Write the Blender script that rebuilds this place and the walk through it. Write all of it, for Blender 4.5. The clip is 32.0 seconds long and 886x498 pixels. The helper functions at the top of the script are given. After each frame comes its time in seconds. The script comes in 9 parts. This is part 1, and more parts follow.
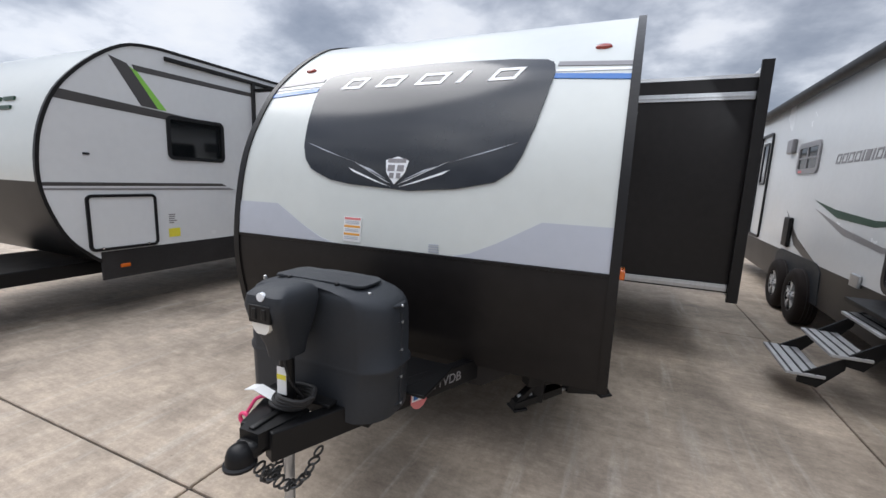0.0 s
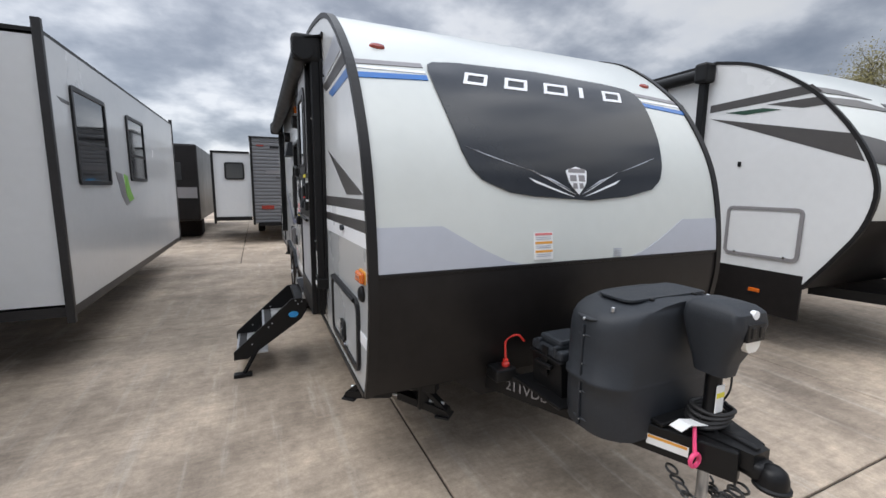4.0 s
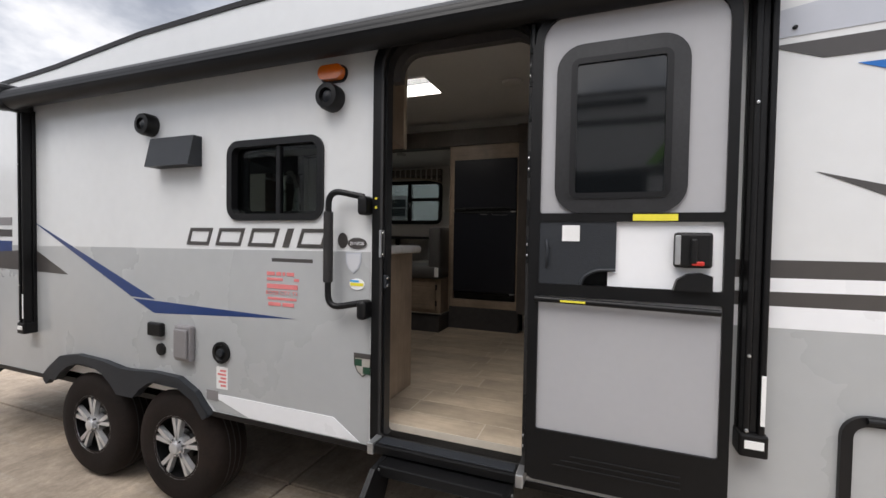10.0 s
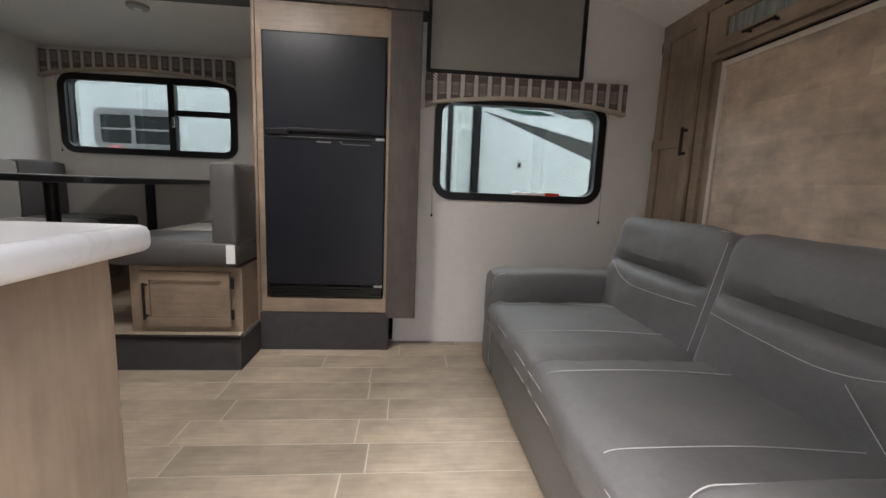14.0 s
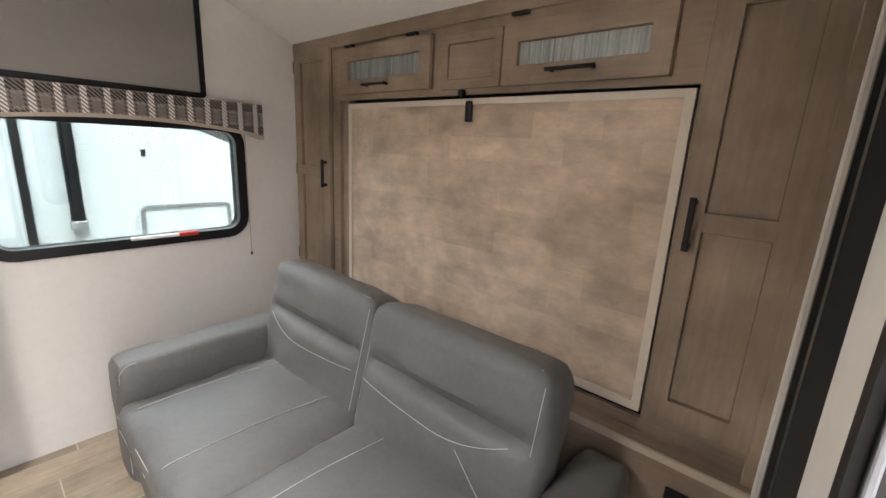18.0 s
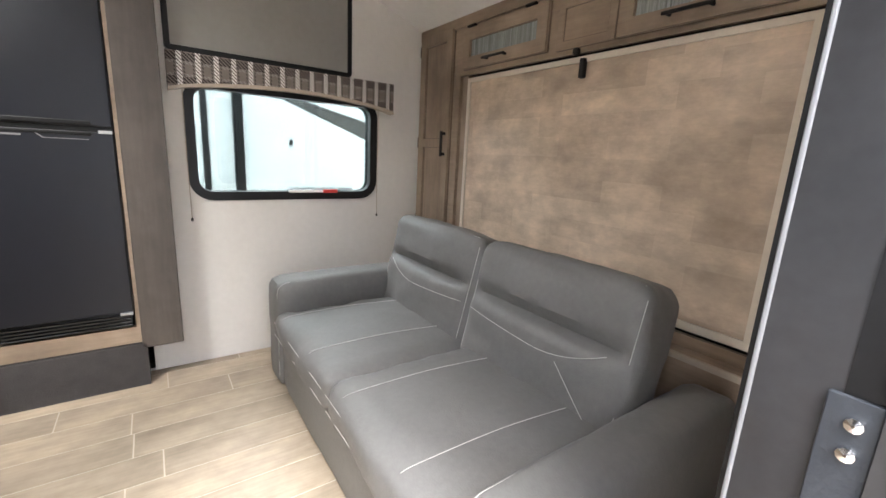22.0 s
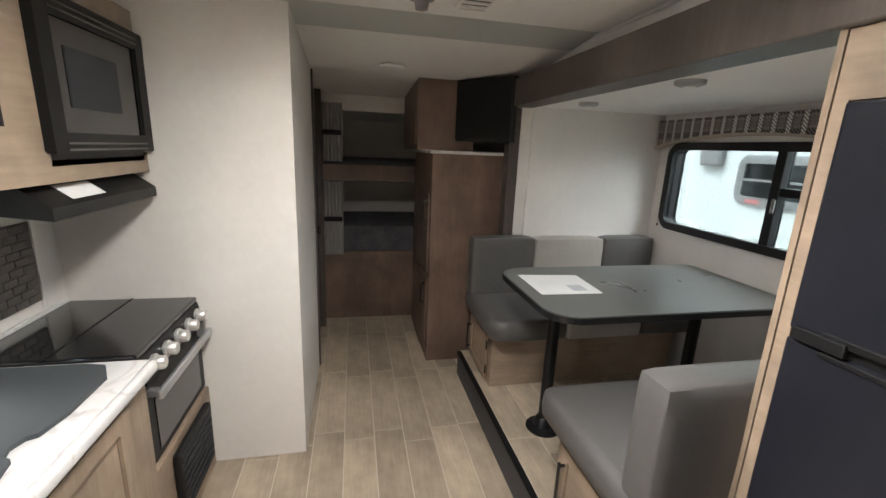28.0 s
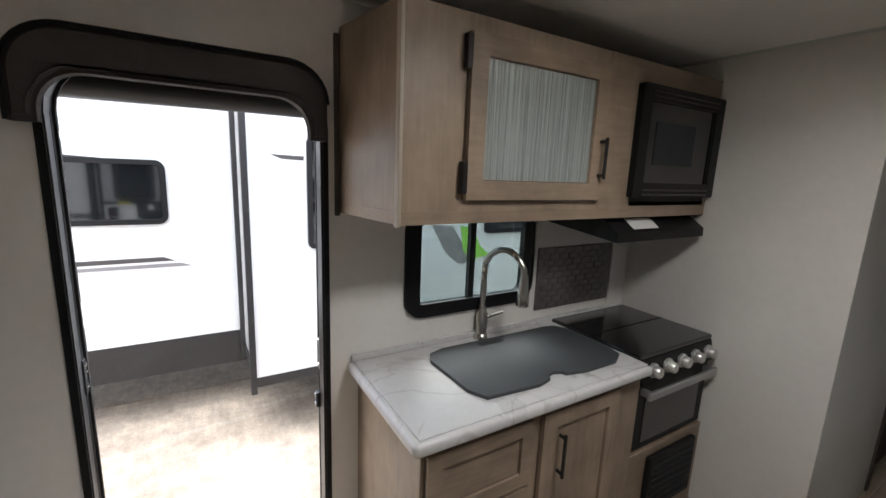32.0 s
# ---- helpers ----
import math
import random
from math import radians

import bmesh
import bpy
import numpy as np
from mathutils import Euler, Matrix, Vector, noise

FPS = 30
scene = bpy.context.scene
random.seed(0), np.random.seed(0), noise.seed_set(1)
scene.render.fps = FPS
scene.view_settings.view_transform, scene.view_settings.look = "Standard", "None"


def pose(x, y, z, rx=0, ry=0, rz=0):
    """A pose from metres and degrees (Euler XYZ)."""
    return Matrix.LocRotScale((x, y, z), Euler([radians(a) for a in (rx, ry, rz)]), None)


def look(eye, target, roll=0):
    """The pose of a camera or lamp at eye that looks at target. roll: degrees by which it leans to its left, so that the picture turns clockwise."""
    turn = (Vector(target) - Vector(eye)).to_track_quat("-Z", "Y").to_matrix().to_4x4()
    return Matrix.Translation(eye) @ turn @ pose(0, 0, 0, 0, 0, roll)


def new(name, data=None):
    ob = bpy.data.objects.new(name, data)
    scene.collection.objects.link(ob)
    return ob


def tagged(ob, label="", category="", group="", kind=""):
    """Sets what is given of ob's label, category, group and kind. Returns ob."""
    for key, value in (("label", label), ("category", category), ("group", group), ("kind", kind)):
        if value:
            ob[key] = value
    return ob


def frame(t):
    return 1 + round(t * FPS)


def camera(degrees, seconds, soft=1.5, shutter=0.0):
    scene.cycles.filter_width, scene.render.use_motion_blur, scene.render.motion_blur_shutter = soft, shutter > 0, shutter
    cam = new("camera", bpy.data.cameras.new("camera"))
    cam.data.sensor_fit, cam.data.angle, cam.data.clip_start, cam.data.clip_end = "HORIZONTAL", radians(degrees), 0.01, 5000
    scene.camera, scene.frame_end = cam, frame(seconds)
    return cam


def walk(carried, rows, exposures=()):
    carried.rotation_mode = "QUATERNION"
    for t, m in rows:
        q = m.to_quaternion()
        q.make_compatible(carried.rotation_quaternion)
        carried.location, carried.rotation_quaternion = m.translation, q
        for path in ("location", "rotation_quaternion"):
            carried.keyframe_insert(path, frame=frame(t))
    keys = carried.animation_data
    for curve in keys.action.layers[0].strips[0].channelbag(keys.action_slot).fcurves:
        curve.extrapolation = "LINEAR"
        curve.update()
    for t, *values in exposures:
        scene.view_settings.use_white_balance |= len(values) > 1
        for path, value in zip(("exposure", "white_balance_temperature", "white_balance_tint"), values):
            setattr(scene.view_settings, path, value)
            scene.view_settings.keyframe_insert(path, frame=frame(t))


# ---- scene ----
cam = camera(93.5, 32.0)
PATH = [
    (0, (1.142, -2.436, 1.569), (0.363, -0.623, 1.243), 2.2),
    (0.5, (0.793, -2.556, 1.604), (0.172, -0.685, 1.268), 2.3),
    (1, (0.463, -2.595, 1.608), (0.023, -0.674, 1.268), 2.3),
    (1.5, (0.131, -2.698, 1.615), (-0.101, -0.743, 1.267), 2.1),
    (2, (-0.209, -2.71, 1.624), (-0.224, -0.74, 1.279), 1.6),
    (2.5, (-0.552, -2.632, 1.626), (-0.355, -0.672, 1.281), 1.1),
    (4.5, (-1.827, -2.023, 1.546), (-0.836, -0.305, 1.291), 0.7),
    (5, (-2.038, -1.78, 1.541), (-0.874, -0.168, 1.327), 0.8),
    (5.5, (-2.256, -1.528, 1.554), (-0.94, -0.032, 1.385), 0.8),
    (6, (-2.373, -1.236, 1.533), (-0.941, 0.154, 1.405), 0.9),
    (6.5, (-2.505, -0.924, 1.526), (-0.984, 0.371, 1.423), 1.0),
    (7, (-2.642, -0.616, 1.527), (-1.059, 0.602, 1.42), 1.0),
    (7.5, (-2.665, -0.277, 1.514), (-1.035, 0.878, 1.414), 1.0),
    (8, (-2.707, 0.064, 1.512), (-1.04, 1.164, 1.412), 0.9),
    (8.5, (-2.713, 0.362, 1.516), (-1.011, 1.409, 1.42), 0.7),
    (9, (-2.714, 0.637, 1.533), (-0.97, 1.613, 1.451), 0.7),
    (9.5, (-2.804, 0.893, 1.546), (-1.002, 1.758, 1.477), 0.7),
    (10, (-2.796, 1.12, 1.561), (-0.928, 1.833, 1.506), 0.9),
    (10.5, (-2.643, 1.323, 1.554), (-0.709, 1.83, 1.512), 1.2),
    (11, (-2.446, 1.49, 1.526), (-0.461, 1.728, 1.457), 1.5),
    (11.5, (-2.247, 1.618, 1.487), (-0.25, 1.677, 1.384), 1.9),
    (12, (-1.953, 1.711, 1.45), (0.04, 1.673, 1.293), 2.3),
    (12.5, (-1.675, 1.781, 1.403), (0.315, 1.675, 1.234), 1.5),
    (13, (-1.554, 1.756, 1.41), (0.434, 1.649, 1.223), 1.3),
    (13.5, (-1.325, 1.724, 1.473), (0.658, 1.606, 1.235), 1.9),
    (15.5, (-1.129, 1.773, 1.902), (0.74, 1.289, 1.382), 2.9),
    (16, (-1.108, 1.743, 1.942), (0.686, 1.038, 1.408), 3.3),
    (16.5, (-1.093, 1.73, 1.967), (0.582, 0.773, 1.437), 3.4),
    (17, (-1.062, 1.717, 1.977), (0.458, 0.524, 1.46), 3.2),
    (17.5, (-1.046, 1.677, 1.978), (0.316, 0.295, 1.494), 3.0),
    (18, (-1.061, 1.584, 2.008), (0.212, 0.116, 1.534), 2.9),
    (18.5, (-1.037, 1.552, 1.998), (0.15, -0.004, 1.582), 2.8),
    (19, (-1.058, 1.53, 2.05), (0.102, -0.054, 1.668), 2.5),
    (19.5, (-1.057, 1.528, 2.115), (0.117, -0.05, 1.748), 2.3),
    (20, (-1.011, 1.504, 2.134), (0.191, -0.044, 1.735), 2.5),
    (20.5, (-1.032, 1.499, 2.102), (0.239, 0.019, 1.664), 2.7),
    (21, (-1.061, 1.528, 2.006), (0.298, 0.136, 1.542), 3.0),
    (21.5, (-1.138, 1.639, 1.871), (0.328, 0.355, 1.425), 3.0),
    (22, (-1.195, 1.745, 1.78), (0.401, 0.62, 1.349), 3.0),
    (22.5, (-1.243, 1.747, 1.757), (0.514, 0.879, 1.355), 2.6),
    (23, (-1.138, 1.707, 1.809), (0.736, 1.116, 1.438), 2.2),
    (23.5, (-0.882, 1.684, 1.907), (1.059, 1.366, 1.541), 1.9),
    (24, (-0.762, 1.686, 2.037), (1.197, 1.593, 1.647), 2.1),
    (24.5, (-0.63, 1.671, 2.053), (1.316, 1.854, 1.629), 2.0),
    (25, (-0.415, 1.658, 2.08), (1.45, 2.206, 1.607), 1.8),
    (25.5, (-0.288, 1.64, 2.155), (1.402, 2.587, 1.656), 1.5),
    (26, (-0.198, 1.617, 2.21), (1.261, 2.889, 1.707), 1.8),
    (26.5, (-0.165, 1.606, 2.223), (1.027, 3.134, 1.73), 1.9),
    (28.5, (0.161, 1.808, 2.163), (0.249, 3.751, 1.697), 2.6),
    (29, (0.302, 1.769, 2.169), (0.002, 3.693, 1.713), 2.7),
    (29.5, (0.34, 1.731, 2.18), (-0.297, 3.577, 1.751), 2.6),
    (30, (0.304, 1.694, 2.188), (-0.629, 3.419, 1.797), 2.3),
    (30.5, (0.278, 1.683, 2.2), (-0.957, 3.217, 1.848), 1.8),
    (31, (0.274, 1.685, 2.201), (-1.172, 3.026, 1.867), 1.8),
    (31.5, (0.261, 1.677, 2.198), (-1.335, 2.833, 1.858), 1.9),
    (32, (0.247, 1.671, 2.189), (-1.433, 2.69, 1.817), 2.3),
]
EXPOSURES = [(0, 0.25, 6170, 11), (5, 0.3, 6260, 10), (6, 0.25, 6160, 10), (8, 0.5, 6360, 10), (9, 0.64, 6600, 11), (10.5, 0.8, 6600, 12), (11, 1.05, 6600, 12), (12, 1.33, 6600, 13), (13, 2.25, 6600, 20), (13.5, 2.75, 6500, 17), (15.5, 3.45, 6300, 11), (17, 4.05, 6350, 12), (18, 4.08, 6420, 12), (21, 4.12, 6400, 11), (22, 4.15, 6300, 11), (23, 3.85, 6200, 10), (24, 3.75, 6200, 10), (25, 4.15, 6250, 9), (26, 4.12, 6300, 8), (29, 3.9, 6450, 12), (30, 3.6, 6300, 11), (31, 3.1, 6300, 11), (32, 2.5, 6250, 11)]
walk(cam, [(t, look(eye, target, roll)) for t, eye, target, roll in PATH], EXPOSURES)

# ---- world, sun ----
world = bpy.data.worlds.new("cloudy_sky")
scene.world = world
world.use_nodes = True
wn = world.node_tree
wn.nodes.clear()


def wnode(kind, **kw):
    n = wn.nodes.new(kind)
    for k, v in kw.items():
        n.inputs[k].default_value = v
    return n


SUN_EL, SUN_AZ = radians(56), radians(281)
sky = wn.nodes.new("ShaderNodeTexSky")
sky.sky_type, sky.sun_disc, sky.sun_elevation, sky.sun_rotation = "NISHITA", False, SUN_EL, SUN_AZ
coord = wn.nodes.new("ShaderNodeTexCoord")
sep = wn.nodes.new("ShaderNodeSeparateXYZ")
wn.links.new(coord.outputs["Generated"], sep.inputs[0])
zup = wn.nodes.new("ShaderNodeMath")
zup.operation = "MAXIMUM"
wn.links.new(sep.outputs["Z"], zup.inputs[0])
zup.inputs[1].default_value = 0.0
zoff = wn.nodes.new("ShaderNodeMath")
zoff.operation = "ADD"
wn.links.new(zup.outputs[0], zoff.inputs[0])
zoff.inputs[1].default_value = 0.30
flat = wn.nodes.new("ShaderNodeCombineXYZ")
for axis in "XY":
    d = wn.nodes.new("ShaderNodeMath")
    d.operation = "DIVIDE"
    wn.links.new(sep.outputs[axis], d.inputs[0])
    wn.links.new(zoff.outputs[0], d.inputs[1])
    wn.links.new(d.outputs[0], flat.inputs[axis])
cloud = wnode("ShaderNodeTexNoise", Scale=1.75, Detail=13.0, Roughness=0.54, Distortion=0.0)
wn.links.new(flat.outputs[0], cloud.inputs["Vector"])
ramp = wn.nodes.new("ShaderNodeValToRGB")
wn.links.new(cloud.outputs["Fac"], ramp.inputs[0])
el = ramp.color_ramp.elements
el[0].position, el[0].color = 0.33, (0.265, 0.292, 0.345, 1)
el[1].position, el[1].color = 0.66, (1.0, 0.99, 0.97, 1)
for pos, col in ((0.43, (0.38, 0.405, 0.458, 1)), (0.485, (0.515, 0.54, 0.59, 1)), (0.53, (0.68, 0.70, 0.74, 1)), (0.585, (0.92, 0.925, 0.94, 1))):
    e = el.new(pos)
    e.color = col
skyb = wnode("ShaderNodeBackground", Strength=0.10)
wn.links.new(sky.outputs[0], skyb.inputs["Color"])
cloudb = wnode("ShaderNodeBackground")
lift = wn.nodes.new("ShaderNodeMapRange")  # an overcast sky is brightest overhead
lift.inputs["From Min"].default_value, lift.inputs["To Min"].default_value, lift.inputs["To Max"].default_value = 0.4, 0.82, 3.3
wn.links.new(zup.outputs[0], lift.inputs["Value"])
away = wn.nodes.new("ShaderNodeMapRange")  # thicker cloud away from the sun
away.inputs["From Min"].default_value, away.inputs["To Min"].default_value, away.inputs["To Max"].default_value = 0.15, 1.0, 0.66
wn.links.new(sep.outputs["X"], away.inputs["Value"])
veil = wn.nodes.new("ShaderNodeMath")
veil.operation = "MULTIPLY"
wn.links.new(lift.outputs[0], veil.inputs[0])
wn.links.new(away.outputs[0], veil.inputs[1])
wn.links.new(veil.outputs[0], cloudb.inputs["Strength"])
wn.links.new(ramp.outputs[0], cloudb.inputs["Color"])
wmix = wnode("ShaderNodeMixShader", Fac=0.86)
wn.links.new(skyb.outputs[0], wmix.inputs[1])
wn.links.new(cloudb.outputs[0], wmix.inputs[2])
wout = wn.nodes.new("ShaderNodeOutputWorld")
wn.links.new(wmix.outputs[0], wout.inputs[0])

sun = new("sun", bpy.data.lights.new("sun", "SUN"))
sun.data.energy, sun.data.angle, sun.data.color = 1.2, radians(40), (1.0, 0.96, 0.90)
sun.matrix_world = look((-8, 1.5, 12), (0, 0, 0))


# ---- materials ----
def mat(name, base, rough=0.5, metal=0.0, var=0.08, scale=3.0, bump=0.0, bscale=80.0, coat=0.0, stretch=(1, 1, 1), rvar=0.08, piece=0.0, dirt=None, spec=0.5):
    """A surface with grain at two scales; stretch lengthens the grain; piece varies it from piece to piece; dirt is a second colour in patches."""
    m = bpy.data.materials.new(name)
    m.use_nodes = True
    nt = m.node_tree
    b = nt.nodes["Principled BSDF"]
    tc = nt.nodes.new("ShaderNodeTexCoord")
    mp = nt.nodes.new("ShaderNodeMapping")
    mp.inputs["Scale"].default_value = stretch
    nt.links.new(tc.outputs["Object"], mp.inputs["Vector"])
    n1 = nt.nodes.new("ShaderNodeTexNoise")
    n1.inputs["Scale"].default_value, n1.inputs["Detail"].default_value = scale, 6
    n2 = nt.nodes.new("ShaderNodeTexNoise")
    n2.inputs["Scale"].default_value, n2.inputs["Detail"].default_value = scale * 11, 4
    if piece:
        oi = nt.nodes.new("ShaderNodeObjectInfo")
        ad = nt.nodes.new("ShaderNodeVectorMath")
        ad.operation = "ADD"
        sc = nt.nodes.new("ShaderNodeMath")
        sc.operation = "MULTIPLY"
        sc.inputs[1].default_value = 40
        nt.links.new(oi.outputs["Random"], sc.inputs[0])
        nt.links.new(mp.outputs[0], ad.inputs[0])
        nt.links.new(sc.outputs[0], ad.inputs[1])
        src = ad.outputs[0]
    else:
        src = mp.outputs[0]
    for n in (n1, n2):
        nt.links.new(src, n.inputs["Vector"])
    dark = tuple(max(0, c * (1 - 1.6 * var)) for c in base[:3]) + (1,)
    lite = tuple(min(1, c * (1 + 1.3 * var)) for c in base[:3]) + (1,)
    r1 = nt.nodes.new("ShaderNodeValToRGB")
    r1.color_ramp.elements[0].position, r1.color_ramp.elements[0].color = 0.3, dark
    r1.color_ramp.elements[1].position, r1.color_ramp.elements[1].color = 0.7, lite
    mixv = nt.nodes.new("ShaderNodeMath")
    mixv.operation = "MULTIPLY_ADD"
    nt.links.new(n2.outputs["Fac"], mixv.inputs[0])
    mixv.inputs[1].default_value = 0.4
    half = nt.nodes.new("ShaderNodeMath")
    half.operation = "MULTIPLY"
    half.inputs[1].default_value = 0.6
    nt.links.new(n1.outputs["Fac"], half.inputs[0])
    nt.links.new(half.outputs[0], mixv.inputs[2])
    nt.links.new(mixv.outputs[0], r1.inputs[0])
    colour = r1.outputs[0]
    if piece:
        hs = nt.nodes.new("ShaderNodeHueSaturation")
        mr = nt.nodes.new("ShaderNodeMapRange")
        mr.inputs["To Min"].default_value, mr.inputs["To Max"].default_value = 1 - piece, 1 + piece
        nt.links.new(oi.outputs["Random"], mr.inputs["Value"])
        nt.links.new(mr.outputs[0], hs.inputs["Value"])
        nt.links.new(colour, hs.inputs["Color"])
        colour = hs.outputs[0]
    if dirt:
        n3 = nt.nodes.new("ShaderNodeTexNoise")
        n3.inputs["Scale"].default_value, n3.inputs["Detail"].default_value, n3.inputs["Roughness"].default_value = dirt[1], 8, 0.65
        nt.links.new(tc.outputs["Object"], n3.inputs["Vector"])
        rr = nt.nodes.new("ShaderNodeMapRange")
        rr.inputs["From Min"].default_value, rr.inputs["From Max"].default_value = dirt[2], dirt[2] + 0.18
        rr.inputs["To Max"].default_value = dirt[3]
        nt.links.new(n3.outputs["Fac"], rr.inputs["Value"])
        mx = nt.nodes.new("ShaderNodeMixRGB")
        nt.links.new(rr.outputs[0], mx.inputs[0])
        nt.links.new(colour, mx.inputs[1])
        mx.inputs[2].default_value = (*dirt[0], 1)
        colour = mx.outputs[0]
    nt.links.new(colour, b.inputs["Base Color"])
    rm = nt.nodes.new("ShaderNodeMapRange")
    rm.inputs["To Min"].default_value, rm.inputs["To Max"].default_value = max(0.02, rough - rvar), min(1, rough + rvar)
    nt.links.new(n1.outputs["Fac"], rm.inputs["Value"])
    nt.links.new(rm.outputs[0], b.inputs["Roughness"])
    b.inputs["Metallic"].default_value, b.inputs["Specular IOR Level"].default_value = metal, spec
    if coat:
        b.inputs["Coat Weight"].default_value, b.inputs["Coat Roughness"].default_value = coat, 0.08
    if bump:
        bn = nt.nodes.new("ShaderNodeTexNoise")
        bn.inputs["Scale"].default_value, bn.inputs["Detail"].default_value = bscale, 5
        nt.links.new(src, bn.inputs["Vector"])
        bp = nt.nodes.new("ShaderNodeBump")
        bp.inputs["Strength"].default_value, bp.inputs["Distance"].default_value = bump, 0.004
        nt.links.new(bn.outputs["Fac"], bp.inputs["Height"])
        nt.links.new(bp.outputs[0], b.inputs["Normal"])
    return m


def glass(name, tint=(0.9, 0.95, 0.95), rough=0.0, clear=0.85, ior=1.45):
    """A pane: sees through, with a glossy face."""
    m = bpy.data.materials.new(name)
    m.use_nodes = True
    nt = m.node_tree
    nt.nodes.clear()
    tr = nt.nodes.new("ShaderNodeBsdfTransparent")
    tr.inputs["Color"].default_value = (*[c * clear for c in tint], 1)
    gl = nt.nodes.new("ShaderNodeBsdfGlossy")
    gl.inputs["Roughness"].default_value = rough
    lw = nt.nodes.new("ShaderNodeLayerWeight")
    pw = nt.nodes.new("ShaderNodeMath")
    pw.operation = "POWER"
    pw.inputs[1].default_value = 5.0
    nt.links.new(lw.outputs["Facing"], pw.inputs[0])
    fr = nt.nodes.new("ShaderNodeMath")
    fr.operation = "MULTIPLY_ADD"
    fr.inputs[1].default_value, fr.inputs[2].default_value = 0.9, ((ior - 1) / (ior + 1)) ** 2
    nt.links.new(pw.outputs[0], fr.inputs[0])
    mx = nt.nodes.new("ShaderNodeMixShader")
    out = nt.nodes.new("ShaderNodeOutputMaterial")
    nt.links.new(fr.outputs[0], mx.inputs[0])
    nt.links.new(tr.outputs[0], mx.inputs[1])
    nt.links.new(gl.outputs[0], mx.inputs[2])
    nt.links.new(mx.outputs[0], out.inputs[0])
    return m


def concrete():
    m = mat("concrete", (0.475, 0.385, 0.295), 0.78, var=0.2, scale=1.1, bump=0.5, bscale=70, piece=0.07, dirt=((0.17, 0.135, 0.105), 0.6, 0.50, 0.8))
    nt = m.node_tree
    b = nt.nodes["Principled BSDF"]
    tc = nt.nodes.new("ShaderNodeTexCoord")
    mp = nt.nodes.new("ShaderNodeMapping")
    mp.inputs["Rotation"].default_value = (0, 0, 0.9)
    mp.inputs["Scale"].default_value = (9.0, 0.8, 1)
    nt.links.new(tc.outputs["Object"], mp.inputs[0])
    n = nt.nodes.new("ShaderNodeTexNoise")
    n.inputs["Scale"].default_value, n.inputs["Detail"].default_value, n.inputs["Roughness"].default_value = 0.8, 9, 0.7
    nt.links.new(mp.outputs[0], n.inputs["Vector"])
    r = nt.nodes.new("ShaderNodeMapRange")
    r.inputs["From Min"].default_value, r.inputs["From Max"].default_value, r.inputs["To Max"].default_value = 0.54, 0.66, 0.42
    nt.links.new(n.outputs["Fac"], r.inputs["Value"])
    mx = nt.nodes.new("ShaderNodeMixRGB")
    old = b.inputs["Base Color"].links[0].from_socket
    nt.links.new(r.outputs[0], mx.inputs[0])
    nt.links.new(old, mx.inputs[1])
    mx.inputs[2].default_value = (0.60, 0.535, 0.455, 1)
    nt.links.new(mx.outputs[0], b.inputs["Base Color"])
    # fine pits
    v = nt.nodes.new("ShaderNodeTexVoronoi")
    v.inputs["Scale"].default_value = 9
    nt.links.new(tc.outputs["Object"], v.inputs["Vector"])
    r2 = nt.nodes.new("ShaderNodeMapRange")
    r2.inputs["From Min"].default_value, r2.inputs["From Max"].default_value = 0.03, 0.07
    r2.inputs["To Min"].default_value, r2.inputs["To Max"].default_value = 0.55, 1.0
    nt.links.new(v.outputs["Distance"], r2.inputs["Value"])
    mu = nt.nodes.new("ShaderNodeMixRGB")
    mu.blend_type = "MULTIPLY"
    mu.inputs[0].default_value = 0.6
    nt.links.new(mx.outputs[0], mu.inputs[1])
    nt.links.new(r2.outputs[0], mu.inputs[2])
    # fine sand and scuffs
    out = mu.outputs[0]
    for scale, stretch, rot, lo, hi in ((0.42, (1, 1, 1), 0.0, 0.66, 1.12), (2.3, (1, 1, 1), 0.0, 0.84, 1.1), (40.0, (1, 1, 1), 0.0, 0.88, 1.09), (3.0, (1.0, 9.0, 1), 0.55, 0.90, 1.08), (170.0, (1, 1, 1), 0.0, 0.9, 1.08)):
        mq = nt.nodes.new("ShaderNodeMapping")
        mq.inputs["Scale"].default_value, mq.inputs["Rotation"].default_value = stretch, (0, 0, rot)
        nt.links.new(tc.outputs["Object"], mq.inputs[0])
        q = nt.nodes.new("ShaderNodeTexNoise")
        q.inputs["Scale"].default_value, q.inputs["Detail"].default_value, q.inputs["Roughness"].default_value = scale, 7, 0.7
        nt.links.new(mq.outputs[0], q.inputs["Vector"])
        rq = nt.nodes.new("ShaderNodeMapRange")
        rq.inputs["From Min"].default_value, rq.inputs["From Max"].default_value = 0.36, 0.64
        rq.inputs["To Min"].default_value, rq.inputs["To Max"].default_value = lo, hi
        nt.links.new(q.outputs["Fac"], rq.inputs["Value"])
        m3 = nt.nodes.new("ShaderNodeMixRGB")
        m3.blend_type = "MULTIPLY"
        m3.inputs[0].default_value = 1.0
        nt.links.new(out, m3.inputs[1])
        nt.links.new(rq.outputs[0], m3.inputs[2])
        out = m3.outputs[0]
    nt.links.new(out, b.inputs["Base Color"])
    return m


